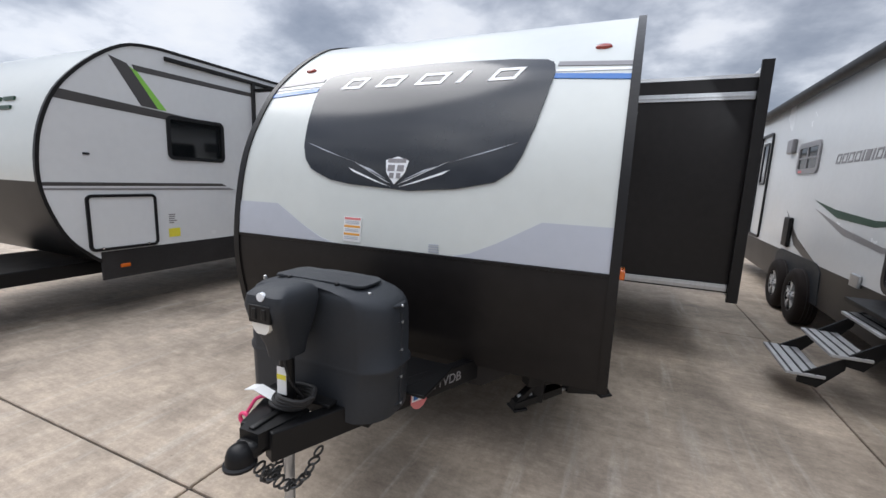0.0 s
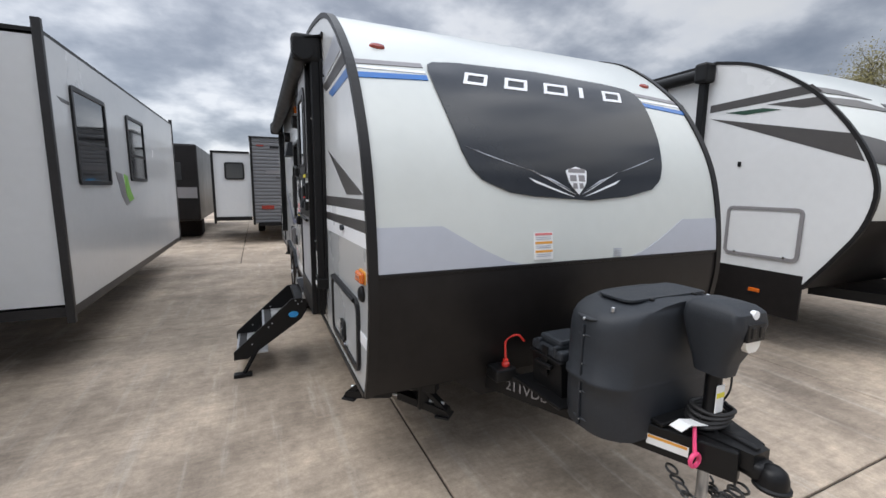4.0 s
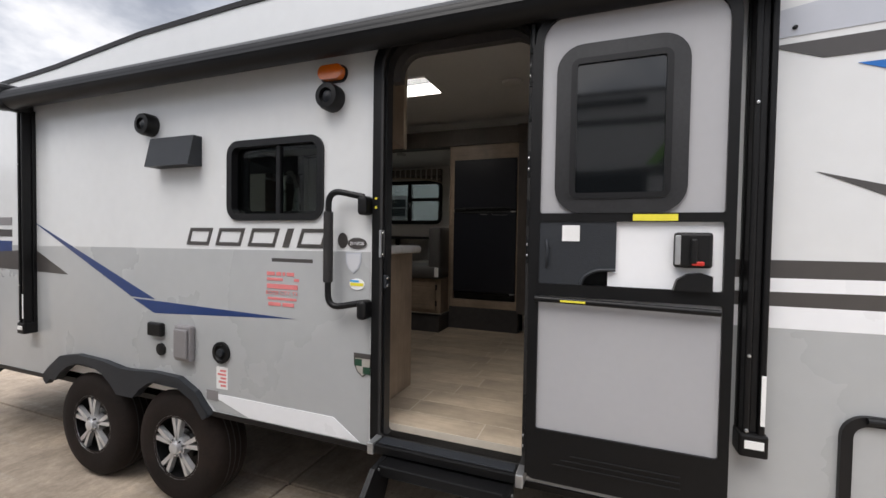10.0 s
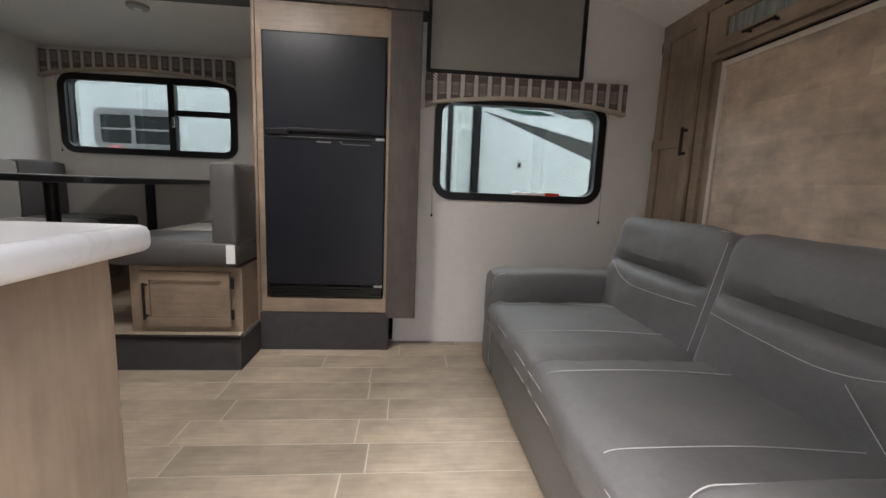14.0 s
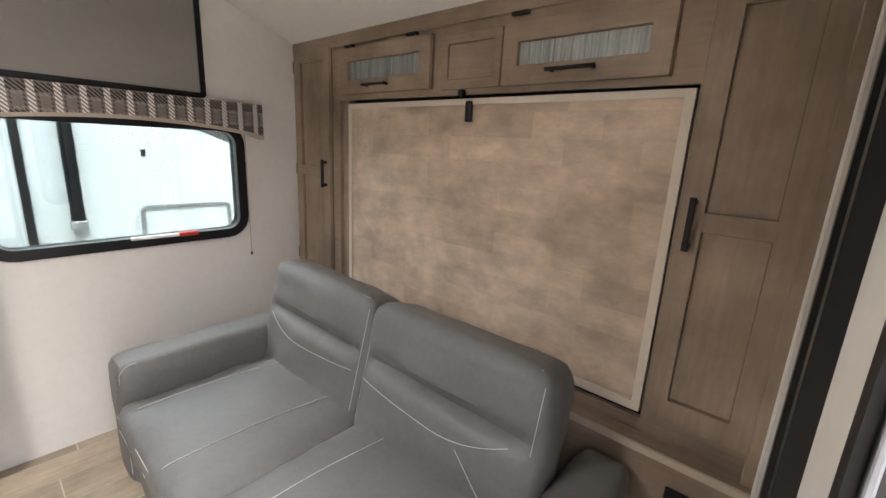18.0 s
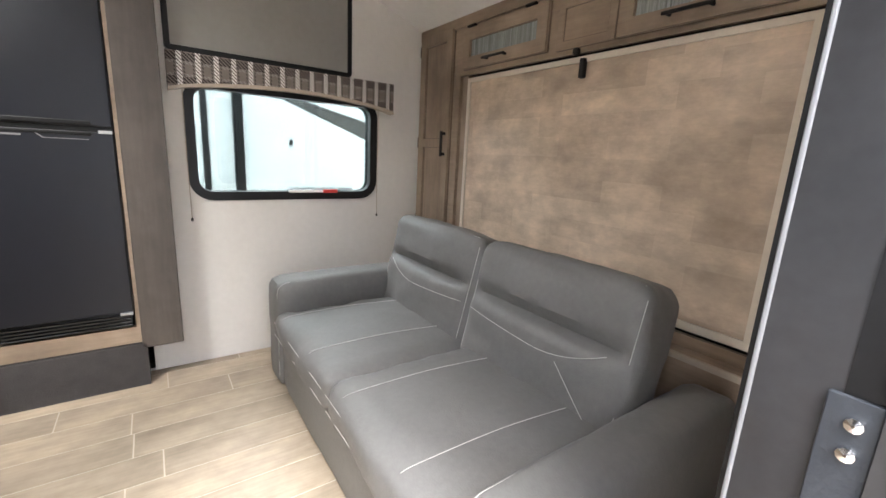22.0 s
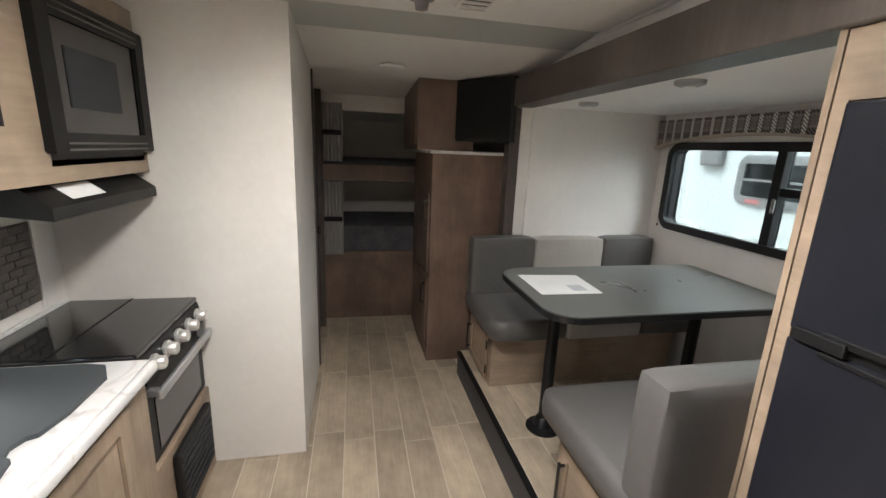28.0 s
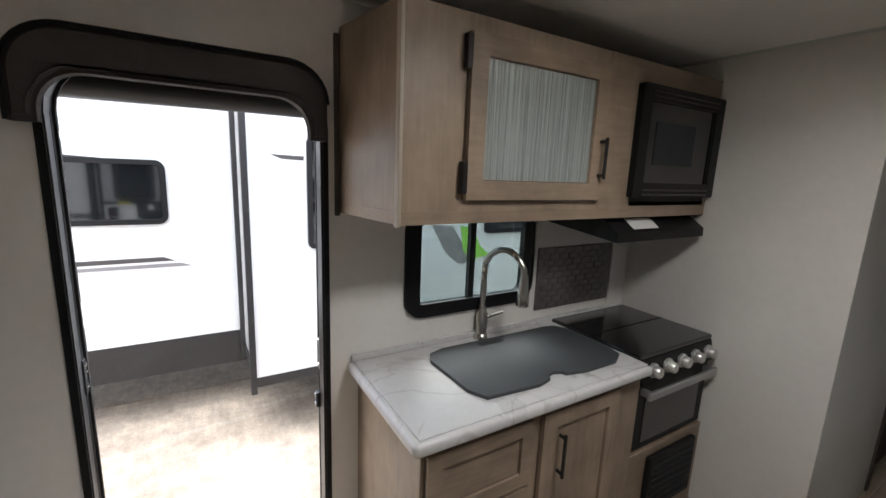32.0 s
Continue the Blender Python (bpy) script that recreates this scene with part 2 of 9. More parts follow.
def wood(name, base, rough=0.45, along="z", **kw):
    stretch = {"x": (0.12, 1.3, 1.3), "y": (1.3, 0.12, 1.3), "z": (1.3, 1.3, 0.12)}[along]
    m = mat(name, base, rough, var=0.16, scale=5.0, bump=0.06, bscale=30, stretch=stretch, **kw)
    nt = m.node_tree
    b = nt.nodes["Principled BSDF"]
    old = b.inputs["Base Color"].links[0].from_socket
    tc = nt.nodes.new("ShaderNodeTexCoord")
    n = nt.nodes.new("ShaderNodeTexNoise")
    n.inputs["Scale"].default_value, n.inputs["Detail"].default_value, n.inputs["Roughness"].default_value = 3.4, 7, 0.6
    nt.links.new(tc.outputs["Object"], n.inputs["Vector"])
    r = nt.nodes.new("ShaderNodeMapRange")
    r.inputs["From Min"].default_value, r.inputs["From Max"].default_value = 0.34, 0.66
    r.inputs["To Min"].default_value, r.inputs["To Max"].default_value = 0.70, 1.2
    nt.links.new(n.outputs["Fac"], r.inputs["Value"])
    fac = r.outputs[0]
    mu = nt.nodes.new("ShaderNodeMixRGB")
    mu.blend_type = "MULTIPLY"
    mu.inputs[0].default_value = 1.0
    nt.links.new(old, mu.inputs[1])
    nt.links.new(fac, mu.inputs[2])
    nt.links.new(mu.outputs[0], b.inputs["Base Color"])
    return m


def bed_print():
    """Printed board: staggered blocks of mottled maple with soft brown clouds."""
    m = mat("blocky_wood_print", (0.60, 0.475, 0.365), 0.38, var=0.05, scale=9.0, bump=0.03, bscale=30, stretch=(0.35, 1.3, 1.3))
    nt = m.node_tree
    b = nt.nodes["Principled BSDF"]
    out = b.inputs["Base Color"].links[0].from_socket
    tc = nt.nodes.new("ShaderNodeTexCoord")
    for scale, stretch, lo, hi, a, c in ((2.6, (0.9, 1, 1.1), 0.36, 0.64, 0.74, 1.17), (9.0, (0.85, 1, 1.25), 0.34, 0.66, 0.80, 1.13), (30.0, (0.5, 1, 1.3), 0.34, 0.66, 0.93, 1.06)):
        mp = nt.nodes.new("ShaderNodeMapping")
        mp.inputs["Scale"].default_value = stretch
        nt.links.new(tc.outputs["Object"], mp.inputs[0])
        n = nt.nodes.new("ShaderNodeTexNoise")
        n.inputs["Scale"].default_value, n.inputs["Detail"].default_value, n.inputs["Roughness"].default_value, n.inputs["Distortion"].default_value = scale, 7, 0.62, 0.0
        nt.links.new(mp.outputs[0], n.inputs["Vector"])
        r = nt.nodes.new("ShaderNodeMapRange")
        r.inputs["From Min"].default_value, r.inputs["From Max"].default_value, r.inputs["To Min"].default_value, r.inputs["To Max"].default_value = lo, hi, a, c
        nt.links.new(n.outputs["Fac"], r.inputs["Value"])
        mu = nt.nodes.new("ShaderNodeMixRGB")
        mu.blend_type = "MULTIPLY"
        mu.inputs[0].default_value = 1.0
        nt.links.new(out, mu.inputs[1])
        nt.links.new(r.outputs[0], mu.inputs[2])
        out = mu.outputs[0]
    rot = nt.nodes.new("ShaderNodeMapping")
    rot.inputs["Rotation"].default_value = (radians(90), 0, 0)
    nt.links.new(tc.outputs["Object"], rot.inputs[0])
    br = nt.nodes.new("ShaderNodeTexBrick")
    br.inputs["Scale"].default_value, br.inputs["Brick Width"].default_value, br.inputs["Row Height"].default_value, br.inputs["Mortar Size"].default_value = 1.0, 0.23, 0.082, 0.0
    br.inputs["Color1"].default_value, br.inputs["Color2"].default_value = (0.885, 0.865, 0.845, 1), (1.07, 1.06, 1.04, 1)
    nt.links.new(rot.outputs[0], br.inputs["Vector"])
    mu = nt.nodes.new("ShaderNodeMixRGB")
    mu.blend_type = "MULTIPLY"
    mu.inputs[0].default_value = 1.0
    nt.links.new(out, mu.inputs[1])
    nt.links.new(br.outputs["Color"], mu.inputs[2])
    nt.links.new(mu.outputs[0], b.inputs["Base Color"])
    return m


def marble():
    m = mat("marble_laminate", (0.62, 0.61, 0.60), 0.3, var=0.05, scale=4)
    nt = m.node_tree
    b = nt.nodes["Principled BSDF"]
    old = b.inputs["Base Color"].links[0].from_socket
    tc = nt.nodes.new("ShaderNodeTexCoord")
    n = nt.nodes.new("ShaderNodeTexNoise")
    n.inputs["Scale"].default_value, n.inputs["Detail"].default_value, n.inputs["Distortion"].default_value = 2.6, 7, 1.6
    nt.links.new(tc.outputs["Object"], n.inputs["Vector"])
    s = nt.nodes.new("ShaderNodeMath")
    s.operation = "SUBTRACT"
    s.inputs[1].default_value = 0.5
    nt.links.new(n.outputs["Fac"], s.inputs[0])
    a = nt.nodes.new("ShaderNodeMath")
    a.operation = "ABSOLUTE"
    nt.links.new(s.outputs[0], a.inputs[0])
    r = nt.nodes.new("ShaderNodeMapRange")
    r.inputs["From Max"].default_value, r.inputs["To Min"].default_value, r.inputs["To Max"].default_value = 0.022, 0.55, 0.0
    nt.links.new(a.outputs[0], r.inputs["Value"])
    mx = nt.nodes.new("ShaderNodeMixRGB")
    nt.links.new(r.outputs[0], mx.inputs[0])
    nt.links.new(old, mx.inputs[1])
    mx.inputs[2].default_value = (0.40, 0.37, 0.35, 1)
    nt.links.new(mx.outputs[0], b.inputs["Base Color"])
    return m


def plaid():
    """Woven plaid: pale stripes, dark checks and a fine diagonal twill."""
    m = mat("plaid_fabric", (0.20, 0.17, 0.152), 0.9, var=0.1, scale=30, bump=0.3, bscale=400)
    nt = m.node_tree
    b = nt.nodes["Principled BSDF"]
    tc = nt.nodes.new("ShaderNodeTexCoord")
    old = b.inputs["Base Color"].links[0].from_socket

    def band(direction, scale, lo, hi, rot=0.0):
        mp = nt.nodes.new("ShaderNodeMapping")
        mp.inputs["Rotation"].default_value = (rot, 0, 0)
        nt.links.new(tc.outputs["Object"], mp.inputs[0])
        w = nt.nodes.new("ShaderNodeTexWave")
        w.bands_direction = direction
        w.inputs["Scale"].default_value = scale
        nt.links.new(mp.outputs[0], w.inputs["Vector"])
        r = nt.nodes.new("ShaderNodeMapRange")
        r.inputs["From Min"].default_value, r.inputs["From Max"].default_value = lo, hi
        nt.links.new(w.outputs["Fac"], r.inputs["Value"])
        return r.outputs[0]

    twill = band("Y", 28.0, 0.25, 0.6, 0.8)
    stripe = band("Y", 4.4, 0.78, 0.84)
    thread = band("Y", 8.8, 0.90, 0.95)
    weft = band("Z", 6.0, 0.86, 0.92)
    check = band("Z", 3.6, 0.45, 0.55)
    out = old
    for fac, col, amount in ((check, (0.035, 0.027, 0.025), 1.0), (weft, (0.45, 0.42, 0.39), 0.6), (thread, (0.03, 0.024, 0.022), 0.8), (stripe, (0.76, 0.73, 0.70), 1.0)):
        mu = nt.nodes.new("ShaderNodeMath")
        mu.operation = "MULTIPLY"
        mu.inputs[1].default_value = amount
        nt.links.new(fac, mu.inputs[0])
        mu2 = nt.nodes.new("ShaderNodeMath")
        mu2.operation = "MULTIPLY"
        nt.links.new(mu.outputs[0], mu2.inputs[0])
        nt.links.new(twill, mu2.inputs[1])
        mx = nt.nodes.new("ShaderNodeMixRGB")
        nt.links.new(mu2.outputs[0], mx.inputs[0])
        nt.links.new(out, mx.inputs[1])
        mx.inputs[2].default_value = (*col, 1)
        out = mx.outputs[0]
    nt.links.new(out, b.inputs["Base Color"])
    return m


def reeded():
    """Pressed glass with upright reeds."""
    m = mat("reeded_glass", (0.33, 0.36, 0.345), 0.15, var=0.3, scale=3.0, stretch=(40, 40, 0.6), coat=0.5)
    nt = m.node_tree
    b = nt.nodes["Principled BSDF"]
    tc = nt.nodes.new("ShaderNodeTexCoord")
    mp = nt.nodes.new("ShaderNodeMapping")
    mp.inputs["Scale"].default_value = (1, 1, 0.02)
    nt.links.new(tc.outputs["Object"], mp.inputs[0])
    n = nt.nodes.new("ShaderNodeTexNoise")
    n.inputs["Scale"].default_value, n.inputs["Detail"].default_value = 95, 2
    nt.links.new(mp.outputs[0], n.inputs["Vector"])
    bp = nt.nodes.new("ShaderNodeBump")
    bp.inputs["Strength"].default_value, bp.inputs["Distance"].default_value = 0.9, 0.01
    nt.links.new(n.outputs["Fac"], bp.inputs["Height"])
    nt.links.new(bp.outputs[0], b.inputs["Normal"])
    return m


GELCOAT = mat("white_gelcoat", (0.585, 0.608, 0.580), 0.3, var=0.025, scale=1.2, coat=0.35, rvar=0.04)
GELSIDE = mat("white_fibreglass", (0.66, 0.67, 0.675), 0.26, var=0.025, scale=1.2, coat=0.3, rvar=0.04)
GREYGEL = mat("grey_gelcoat", (0.40, 0.41, 0.415), 0.28, var=0.03, scale=1.2, coat=0.3)
PALEGEL = mat("pale_grey_vinyl", (0.56, 0.57, 0.60), 0.3, var=0.03, scale=1.5, coat=0.2)
SILVER = mat("silver_grey_vinyl", (0.44, 0.46, 0.51), 0.32, var=0.03, scale=1.5, coat=0.2)
CHARC = mat("charcoal_vinyl", (0.060, 0.055, 0.053), 0.32, var=0.06, scale=2, coat=0.2)
TAUPE = mat("taupe_vinyl", (0.22, 0.21, 0.215), 0.32, var=0.05, scale=2, coat=0.2)
BLUE = mat("blue_vinyl", (0.008, 0.125, 0.43), 0.3, var=0.06, scale=2, coat=0.3)
NAVY = mat("navy_vinyl", (0.008, 0.034, 0.145), 0.3, var=0.06, scale=2, coat=0.3)
WHITEVIN = mat("white_vinyl", (0.80, 0.81, 0.83), 0.3, var=0.02, scale=2)
BLACKCAP = mat("black_gelcoat", (0.0135, 0.012, 0.0118), 0.34, spec=0.22, var=0.2, scale=1.5, bump=0.03, bscale=40)
# paler copy of the black trim, with veiling glare put into its colour
GLARETRIM = mat("glare_paled_trim", (0.022, 0.021, 0.022), 0.42, spec=0.4, var=0.2, scale=4)
CAPTRIM = mat("dark_bronze_trim", (0.010, 0.009, 0.009), 0.42, spec=0.28, var=0.1, scale=4)
BLACKMET = mat("black_powdercoat", (0.0055, 0.0055, 0.006), 0.42, spec=0.26, var=0.15, scale=8, bump=0.08, bscale=160)
BLACKPL = mat("black_plastic", (0.0065, 0.0065, 0.007), 0.45, spec=0.28, var=0.12, scale=8, bump=0.08, bscale=260)
GREYPL = mat("dark_grey_plastic", (0.019, 0.022, 0.027), 0.55, spec=0.4, var=0.12, scale=6, bump=0.25, bscale=220)
RUBBER = mat("black_rubber", (0.016, 0.015, 0.015), 0.65, var=0.2, scale=8, bump=0.1, bscale=120)
TYRE = mat("dusty_tyre", (0.012, 0.008, 0.0068), 0.8, spec=0.25, var=0.3, scale=5, bump=0.2, bscale=90, dirt=((0.026, 0.016, 0.012), 3.0, 0.5, 0.5))
ALLOY = mat("machined_alloy", (0.66, 0.66, 0.67), 0.32, metal=0.55, var=0.06, scale=8)
ALU = mat("brushed_aluminium", (0.50, 0.51, 0.52), 0.38, metal=0.85, var=0.08, scale=6, stretch=(8, 1, 1))
TREAD = mat("ribbed_tread", (0.50, 0.50, 0.50), 0.5, metal=0.5, var=0.1, scale=12)
CHROME = mat("chrome", (0.75, 0.75, 0.76), 0.12, metal=1.0, var=0.03, scale=6)
KNOB = mat("satin_chrome_knob", (0.68, 0.67, 0.65), 0.3, metal=0.7, var=0.04, scale=8)
NICKEL = mat("brushed_nickel", (0.56, 0.54, 0.50), 0.28, metal=1.0, var=0.04, scale=8)
AMBER = mat("amber_lens", (0.60, 0.125, 0.008), 0.2, var=0.12, scale=14, coat=0.6)
REDLENS = mat("red_lens", (0.28, 0.03, 0.018), 0.2, var=0.12, scale=14, coat=0.6)
YELLOW = mat("yellow_label", (0.75, 0.66, 0.05), 0.5, var=0.05, scale=10)
REDINK = mat("red_ink", (0.66, 0.20, 0.20), 0.5, var=0.06, scale=20)
ORANGE = mat("orange_ink", (0.72, 0.34, 0.05), 0.5, var=0.05, scale=20)
PAPER = mat("white_paper", (0.78, 0.78, 0.77), 0.6, var=0.03, scale=12)
PINK = mat("pink_plastic", (0.75, 0.06, 0.18), 0.4, var=0.08, scale=14)
REDPL = mat("red_plastic", (0.55, 0.03, 0.02), 0.4, var=0.08, scale=14)
SKYBLUE = mat("sky_blue_badge", (0.03, 0.32, 0.70), 0.35, var=0.05, scale=20)
GREENV = mat("green_vinyl", (0.015, 0.055, 0.032), 0.35, var=0.08, scale=4)
LIMEV = mat("lime_vinyl", (0.25, 0.55, 0.08), 0.35, var=0.08, scale=4)
CORRUG = mat("grey_corrugated_metal", (0.17, 0.17, 0.175), 0.42, metal=0.25, var=0.06, scale=3)
CHAIN = mat("dark_steel", (0.10, 0.10, 0.10), 0.45, metal=0.7, var=0.2, scale=20)
DARKGLASS = mat("dark_tinted_glass", (0.006, 0.007, 0.008), 0.05, var=0.05, scale=2, coat=0.6, rvar=0.02)
SMOKE = mat("smoked_front_panel", (0.014, 0.016, 0.020), 0.12, var=0.2, scale=1.5, rvar=0.04)
PANE = glass("clear_pane", (0.86, 0.95, 0.935), clear=0.43)
SMOKEPANE = glass("lightly_smoked_pane", (0.84, 0.92, 0.90), clear=0.6, ior=1.5)
MILKY = glass("milky_dome", (0.95, 0.95, 0.93), rough=0.3, clear=0.8)
CONCRETE = concrete()
JOINT = mat("joint_filler", (0.060, 0.048, 0.040), 0.9, var=0.25, scale=8)
WALLPAPER = mat("cream_wallboard", (0.76, 0.73, 0.69), 0.6, var=0.035, scale=3, bump=0.05, bscale=300)
CEILING = mat("white_ceiling_board", (0.85, 0.83, 0.80), 0.65, var=0.03, scale=3, bump=0.06, bscale=220)
CABINET = wood("taupe_maple", (0.30, 0.225, 0.162), 0.42, "z")
CABINETX = wood("taupe_maple_across", (0.30, 0.225, 0.162), 0.42, "x")
CABINETY = wood("taupe_maple_lengthwise", (0.30, 0.225, 0.162), 0.42, "y")
BEDWOOD = bed_print()
DARKWOOD = wood("dark_bronze_woodgrain", (0.085, 0.070, 0.060), 0.5, "z")
WALNUT = wood("walnut_brown", (0.165, 0.108, 0.08), 0.45, "z")
BEDTRIM = mat("pale_edge_banding", (0.66, 0.59, 0.50), 0.5, var=0.05, scale=8)
# dark brown for thin lines that paint the shade along door and panel edges
EDGESHADE = mat("brown_shade_line", (0.150, 0.108, 0.076), 0.5, var=0.1, scale=12)
BATHDOOR = mat("slate_grey_door", (0.045, 0.047, 0.052), 0.45, var=0.08, scale=4)
TRIMTAN = mat("tan_edge_trim", (0.46, 0.39, 0.31), 0.5, var=0.06, scale=8)
PLANK = wood("oak_look_vinyl", (0.41, 0.335, 0.25), 0.42, "y", piece=0.16)
GROUT = mat("pale_grout", (0.54, 0.48, 0.40), 0.7, var=0.06, scale=20)
BEZEL = mat("grey_lamp_bezel", (0.36, 0.35, 0.34), 0.45, var=0.05, scale=8)
LINING = mat("satin_black_aluminium", (0.019, 0.019, 0.0205), 0.38, spec=0.5, var=0.25, scale=7, bump=0.05, bscale=200)
LEATHER = mat("grey_leatherette", (0.133, 0.1295, 0.125), 0.50, var=0.10, scale=5, bump=0.22, bscale=190)
PALELEATHER = mat("beige_leatherette", (0.36, 0.34, 0.305), 0.45, var=0.06, scale=5, bump=0.15, bscale=190)
BENCH = mat("taupe_grey_leatherette", (0.085, 0.081, 0.078), 0.42, var=0.08, scale=5, bump=0.18, bscale=190)
STITCH = mat("white_stitching", (0.46, 0.45, 0.43), 0.7, var=0.05, scale=40)
FRIDGE = mat("black_fridge_panel", (0.010, 0.011, 0.016), 0.34, spec=0.4, var=0.08, scale=2, bump=0.02, bscale=60, rvar=0.04)
CARPET = mat("charcoal_carpet", (0.058, 0.053, 0.052), 0.95, var=0.15, scale=20, bump=0.5, bscale=300)
SHADE = mat("grey_roller_screen", (0.255, 0.243, 0.225), 0.7, var=0.05, scale=3, bump=0.1, bscale=500)
FRAMEBLK = mat("black_window_frame", (0.007, 0.007, 0.008), 0.4, spec=0.35, var=0.1, scale=6)
PLAID = plaid()
REEDED = reeded()
MARBLE = marble()
TABLETOP = mat("grey_laminate", (0.10, 0.105, 0.10), 0.3, var=0.1, scale=5)
OVENGLASS = mat("black_ceramic_glass", (0.008, 0.008, 0.009), 0.08, var=0.05, scale=3, coat=0.6, rvar=0.02)
BACKSPLASH = mat("mosaic_metal_splash", (0.17, 0.155, 0.145), 0.4, metal=0.4, var=0.35, scale=14)
SINKMAT = mat("slate_cutting_board", (0.050, 0.056, 0.060), 0.65, var=0.06, scale=5)
DOORSKIN = mat("grey_door_screen", (0.37, 0.37, 0.385), 0.5, var=0.02, scale=3, bump=0.06, bscale=600)
HANDLE = mat("black_iron_pull", (0.02, 0.018, 0.017), 0.45, metal=0.4, var=0.1, scale=20)
FABRIC = mat("dark_mattress_fabric", (0.10, 0.10, 0.11), 0.9, var=0.3, scale=9, bump=0.2, bscale=100)
CURTAIN = mat("grey_curtain", (0.42, 0.41, 0.40), 0.9, var=0.08, scale=6)
LAMPGLASS = mat("frosted_lens", (0.78, 0.76, 0.70), 0.4, var=0.04, scale=10)
BARK = mat("tree_bark", (0.12, 0.10, 0.08), 0.9, var=0.3, scale=6, bump=0.5, bscale=20)
LEAF = mat("autumn_leaves", (0.17, 0.15, 0.055), 0.7, var=0.35, scale=1.5)
SAFFRON = mat("orange_roof_unit", (0.62, 0.42, 0.05), 0.5, var=0.08, scale=5)


# ---- mesh helpers ----
def part(name, bm, material, parent=None, label="", smooth=False, kind="", category=""):
    me = bpy.data.meshes.new(name)
    bm.normal_update()
    bm.to_mesh(me)
    bm.free()
    if smooth:
        me.shade_smooth()
        me.set_sharp_from_angle(angle=radians(40))
    for m in material if isinstance(material, (list, tuple)) else (material,):
        me.materials.append(m)
    ob = new(name, me)
    if parent:
        ob.parent = parent
    return tagged(ob, label, category, "", kind)


def thing(name, label, category, group="", at=(0, 0, 0)):
    ob = new(name)
    ob.empty_display_size = 0.05
    ob.location = at
    return tagged(ob, label, category, group)


def at_base(root):
    """Moves a thing's origin to the middle of its base; its parts stay where they are."""
    bpy.context.view_layer.update()
    pts = [o.matrix_world @ Vector(c) for o in root.children_recursive if o.type == "MESH" for c in o.bound_box]
    if pts:
        lo = Vector([min(p[i] for p in pts) for i in range(3)])
        hi = Vector([max(p[i] for p in pts) for i in range(3)])
        shift = Vector(((lo.x + hi.x) / 2, (lo.y + hi.y) / 2, lo.z)) - root.location
        root.location += shift
        for c in root.children:
            c.location -= shift
    return root


def B():
    return bmesh.new()


def box(bm, x0, x1, y0, y1, z0, z1, bevel=0.0, seg=2, mi=0):
    x0, x1, y0, y1, z0, z1 = min(x0, x1), max(x0, x1), min(y0, y1), max(y0, y1), min(z0, z1), max(z0, z1)
    t = bmesh.new()
    bmesh.ops.create_cube(t, size=1, matrix=Matrix.Translation(((x0 + x1) / 2, (y0 + y1) / 2, (z0 + z1) / 2)) @ Matrix.Diagonal((x1 - x0, y1 - y0, z1 - z0, 1)))
    if bevel:
        bmesh.ops.bevel(t, geom=t.edges[:], offset=min(bevel, 0.49 * min(x1 - x0, y1 - y0, z1 - z0)), segments=seg, affect="EDGES", profile=0.5)
    merge(bm, t, mi=mi)
    return bm


def merge(bm, t, m=None, mi=0):
    t.verts.ensure_lookup_table()
    vs = [bm.verts.new(m @ v.co if m else v.co) for v in t.verts]
    t.verts.index_update()
    for f in t.faces:
        try:
            nf = bm.faces.new([vs[v.index] for v in f.verts])
            nf.material_index = mi
        except ValueError:
            pass
    t.free()


def place(axis, u, v, d):
    """A point from its two coordinates in the plane across axis and its place d along it. x: (y, z); y: (x, z); z: (x, y)."""
    return {"x": (d, u, v), "y": (u, d, v), "z": (u, v, d)}[axis]


def prism(bm, pts, axis, a, b, holes=(), mi=0):
    """A plate with the outline pts, and holes through it, from a to b along axis."""
    from mathutils.geometry import tessellate_polygon
    loops = [list(pts)] + [list(h) for h in holes]
    flat = [p for lp in loops for p in lp]
    tris = tessellate_polygon([[Vector((*p, 0)) for p in lp] for lp in loops])
    va = [bm.verts.new(place(axis, *p, a)) for p in flat]
    vb = [bm.verts.new(place(axis, *p, b)) for p in flat]
    for t in tris:
        for vs, order in ((va, t), (vb, t[::-1])):
            try:
                bm.faces.new([vs[i] for i in order]).material_index = mi
            except ValueError:
                pass
    k = 0
    for lp in loops:
        n = len(lp)
        for i in range(n):
            p, q = k + i, k + (i + 1) % n
            bm.faces.new((va[p], va[q], vb[q], vb[p])).material_index = mi
        k += n
    bmesh.ops.recalc_face_normals(bm, faces=bm.faces[:])
    return bm


def rrect(u0, u1, v0, v1, r=0.05, n=6):
    """The outline of a rectangle with round corners; r may be four radii from the low corner anticlockwise."""
    rs = r if isinstance(r, (list, tuple)) else (r,) * 4
    pts = []
    for (cu, cv, a0), rr in zip(((u0, v0, 180), (u1, v0, 270), (u1, v1, 0), (u0, v1, 90)), rs):
        su, sv = (1 if cu == u0 else -1), (1 if cv == v0 else -1)
        if rr < 1e-4:
            pts.append((cu, cv))
            continue
        for i in range(n + 1):
            a = radians(a0 + 90 * i / n)
            pts.append((cu + su * rr + rr * math.cos(a), cv + sv * rr + rr * math.sin(a)))
    return pts


def ring(bm, axis, u0, u1, v0, v1, r, w, a, b, mi=0):
    """A frame round an opening: outer size given, w wide, from a to b along axis."""
    ri = max(r - w, 0.004)
    return prism(bm, rrect(u0, u1, v0, v1, r), axis, a, b, [rrect(u0 + w, u1 - w, v0 + w, v1 - w, ri)], mi)


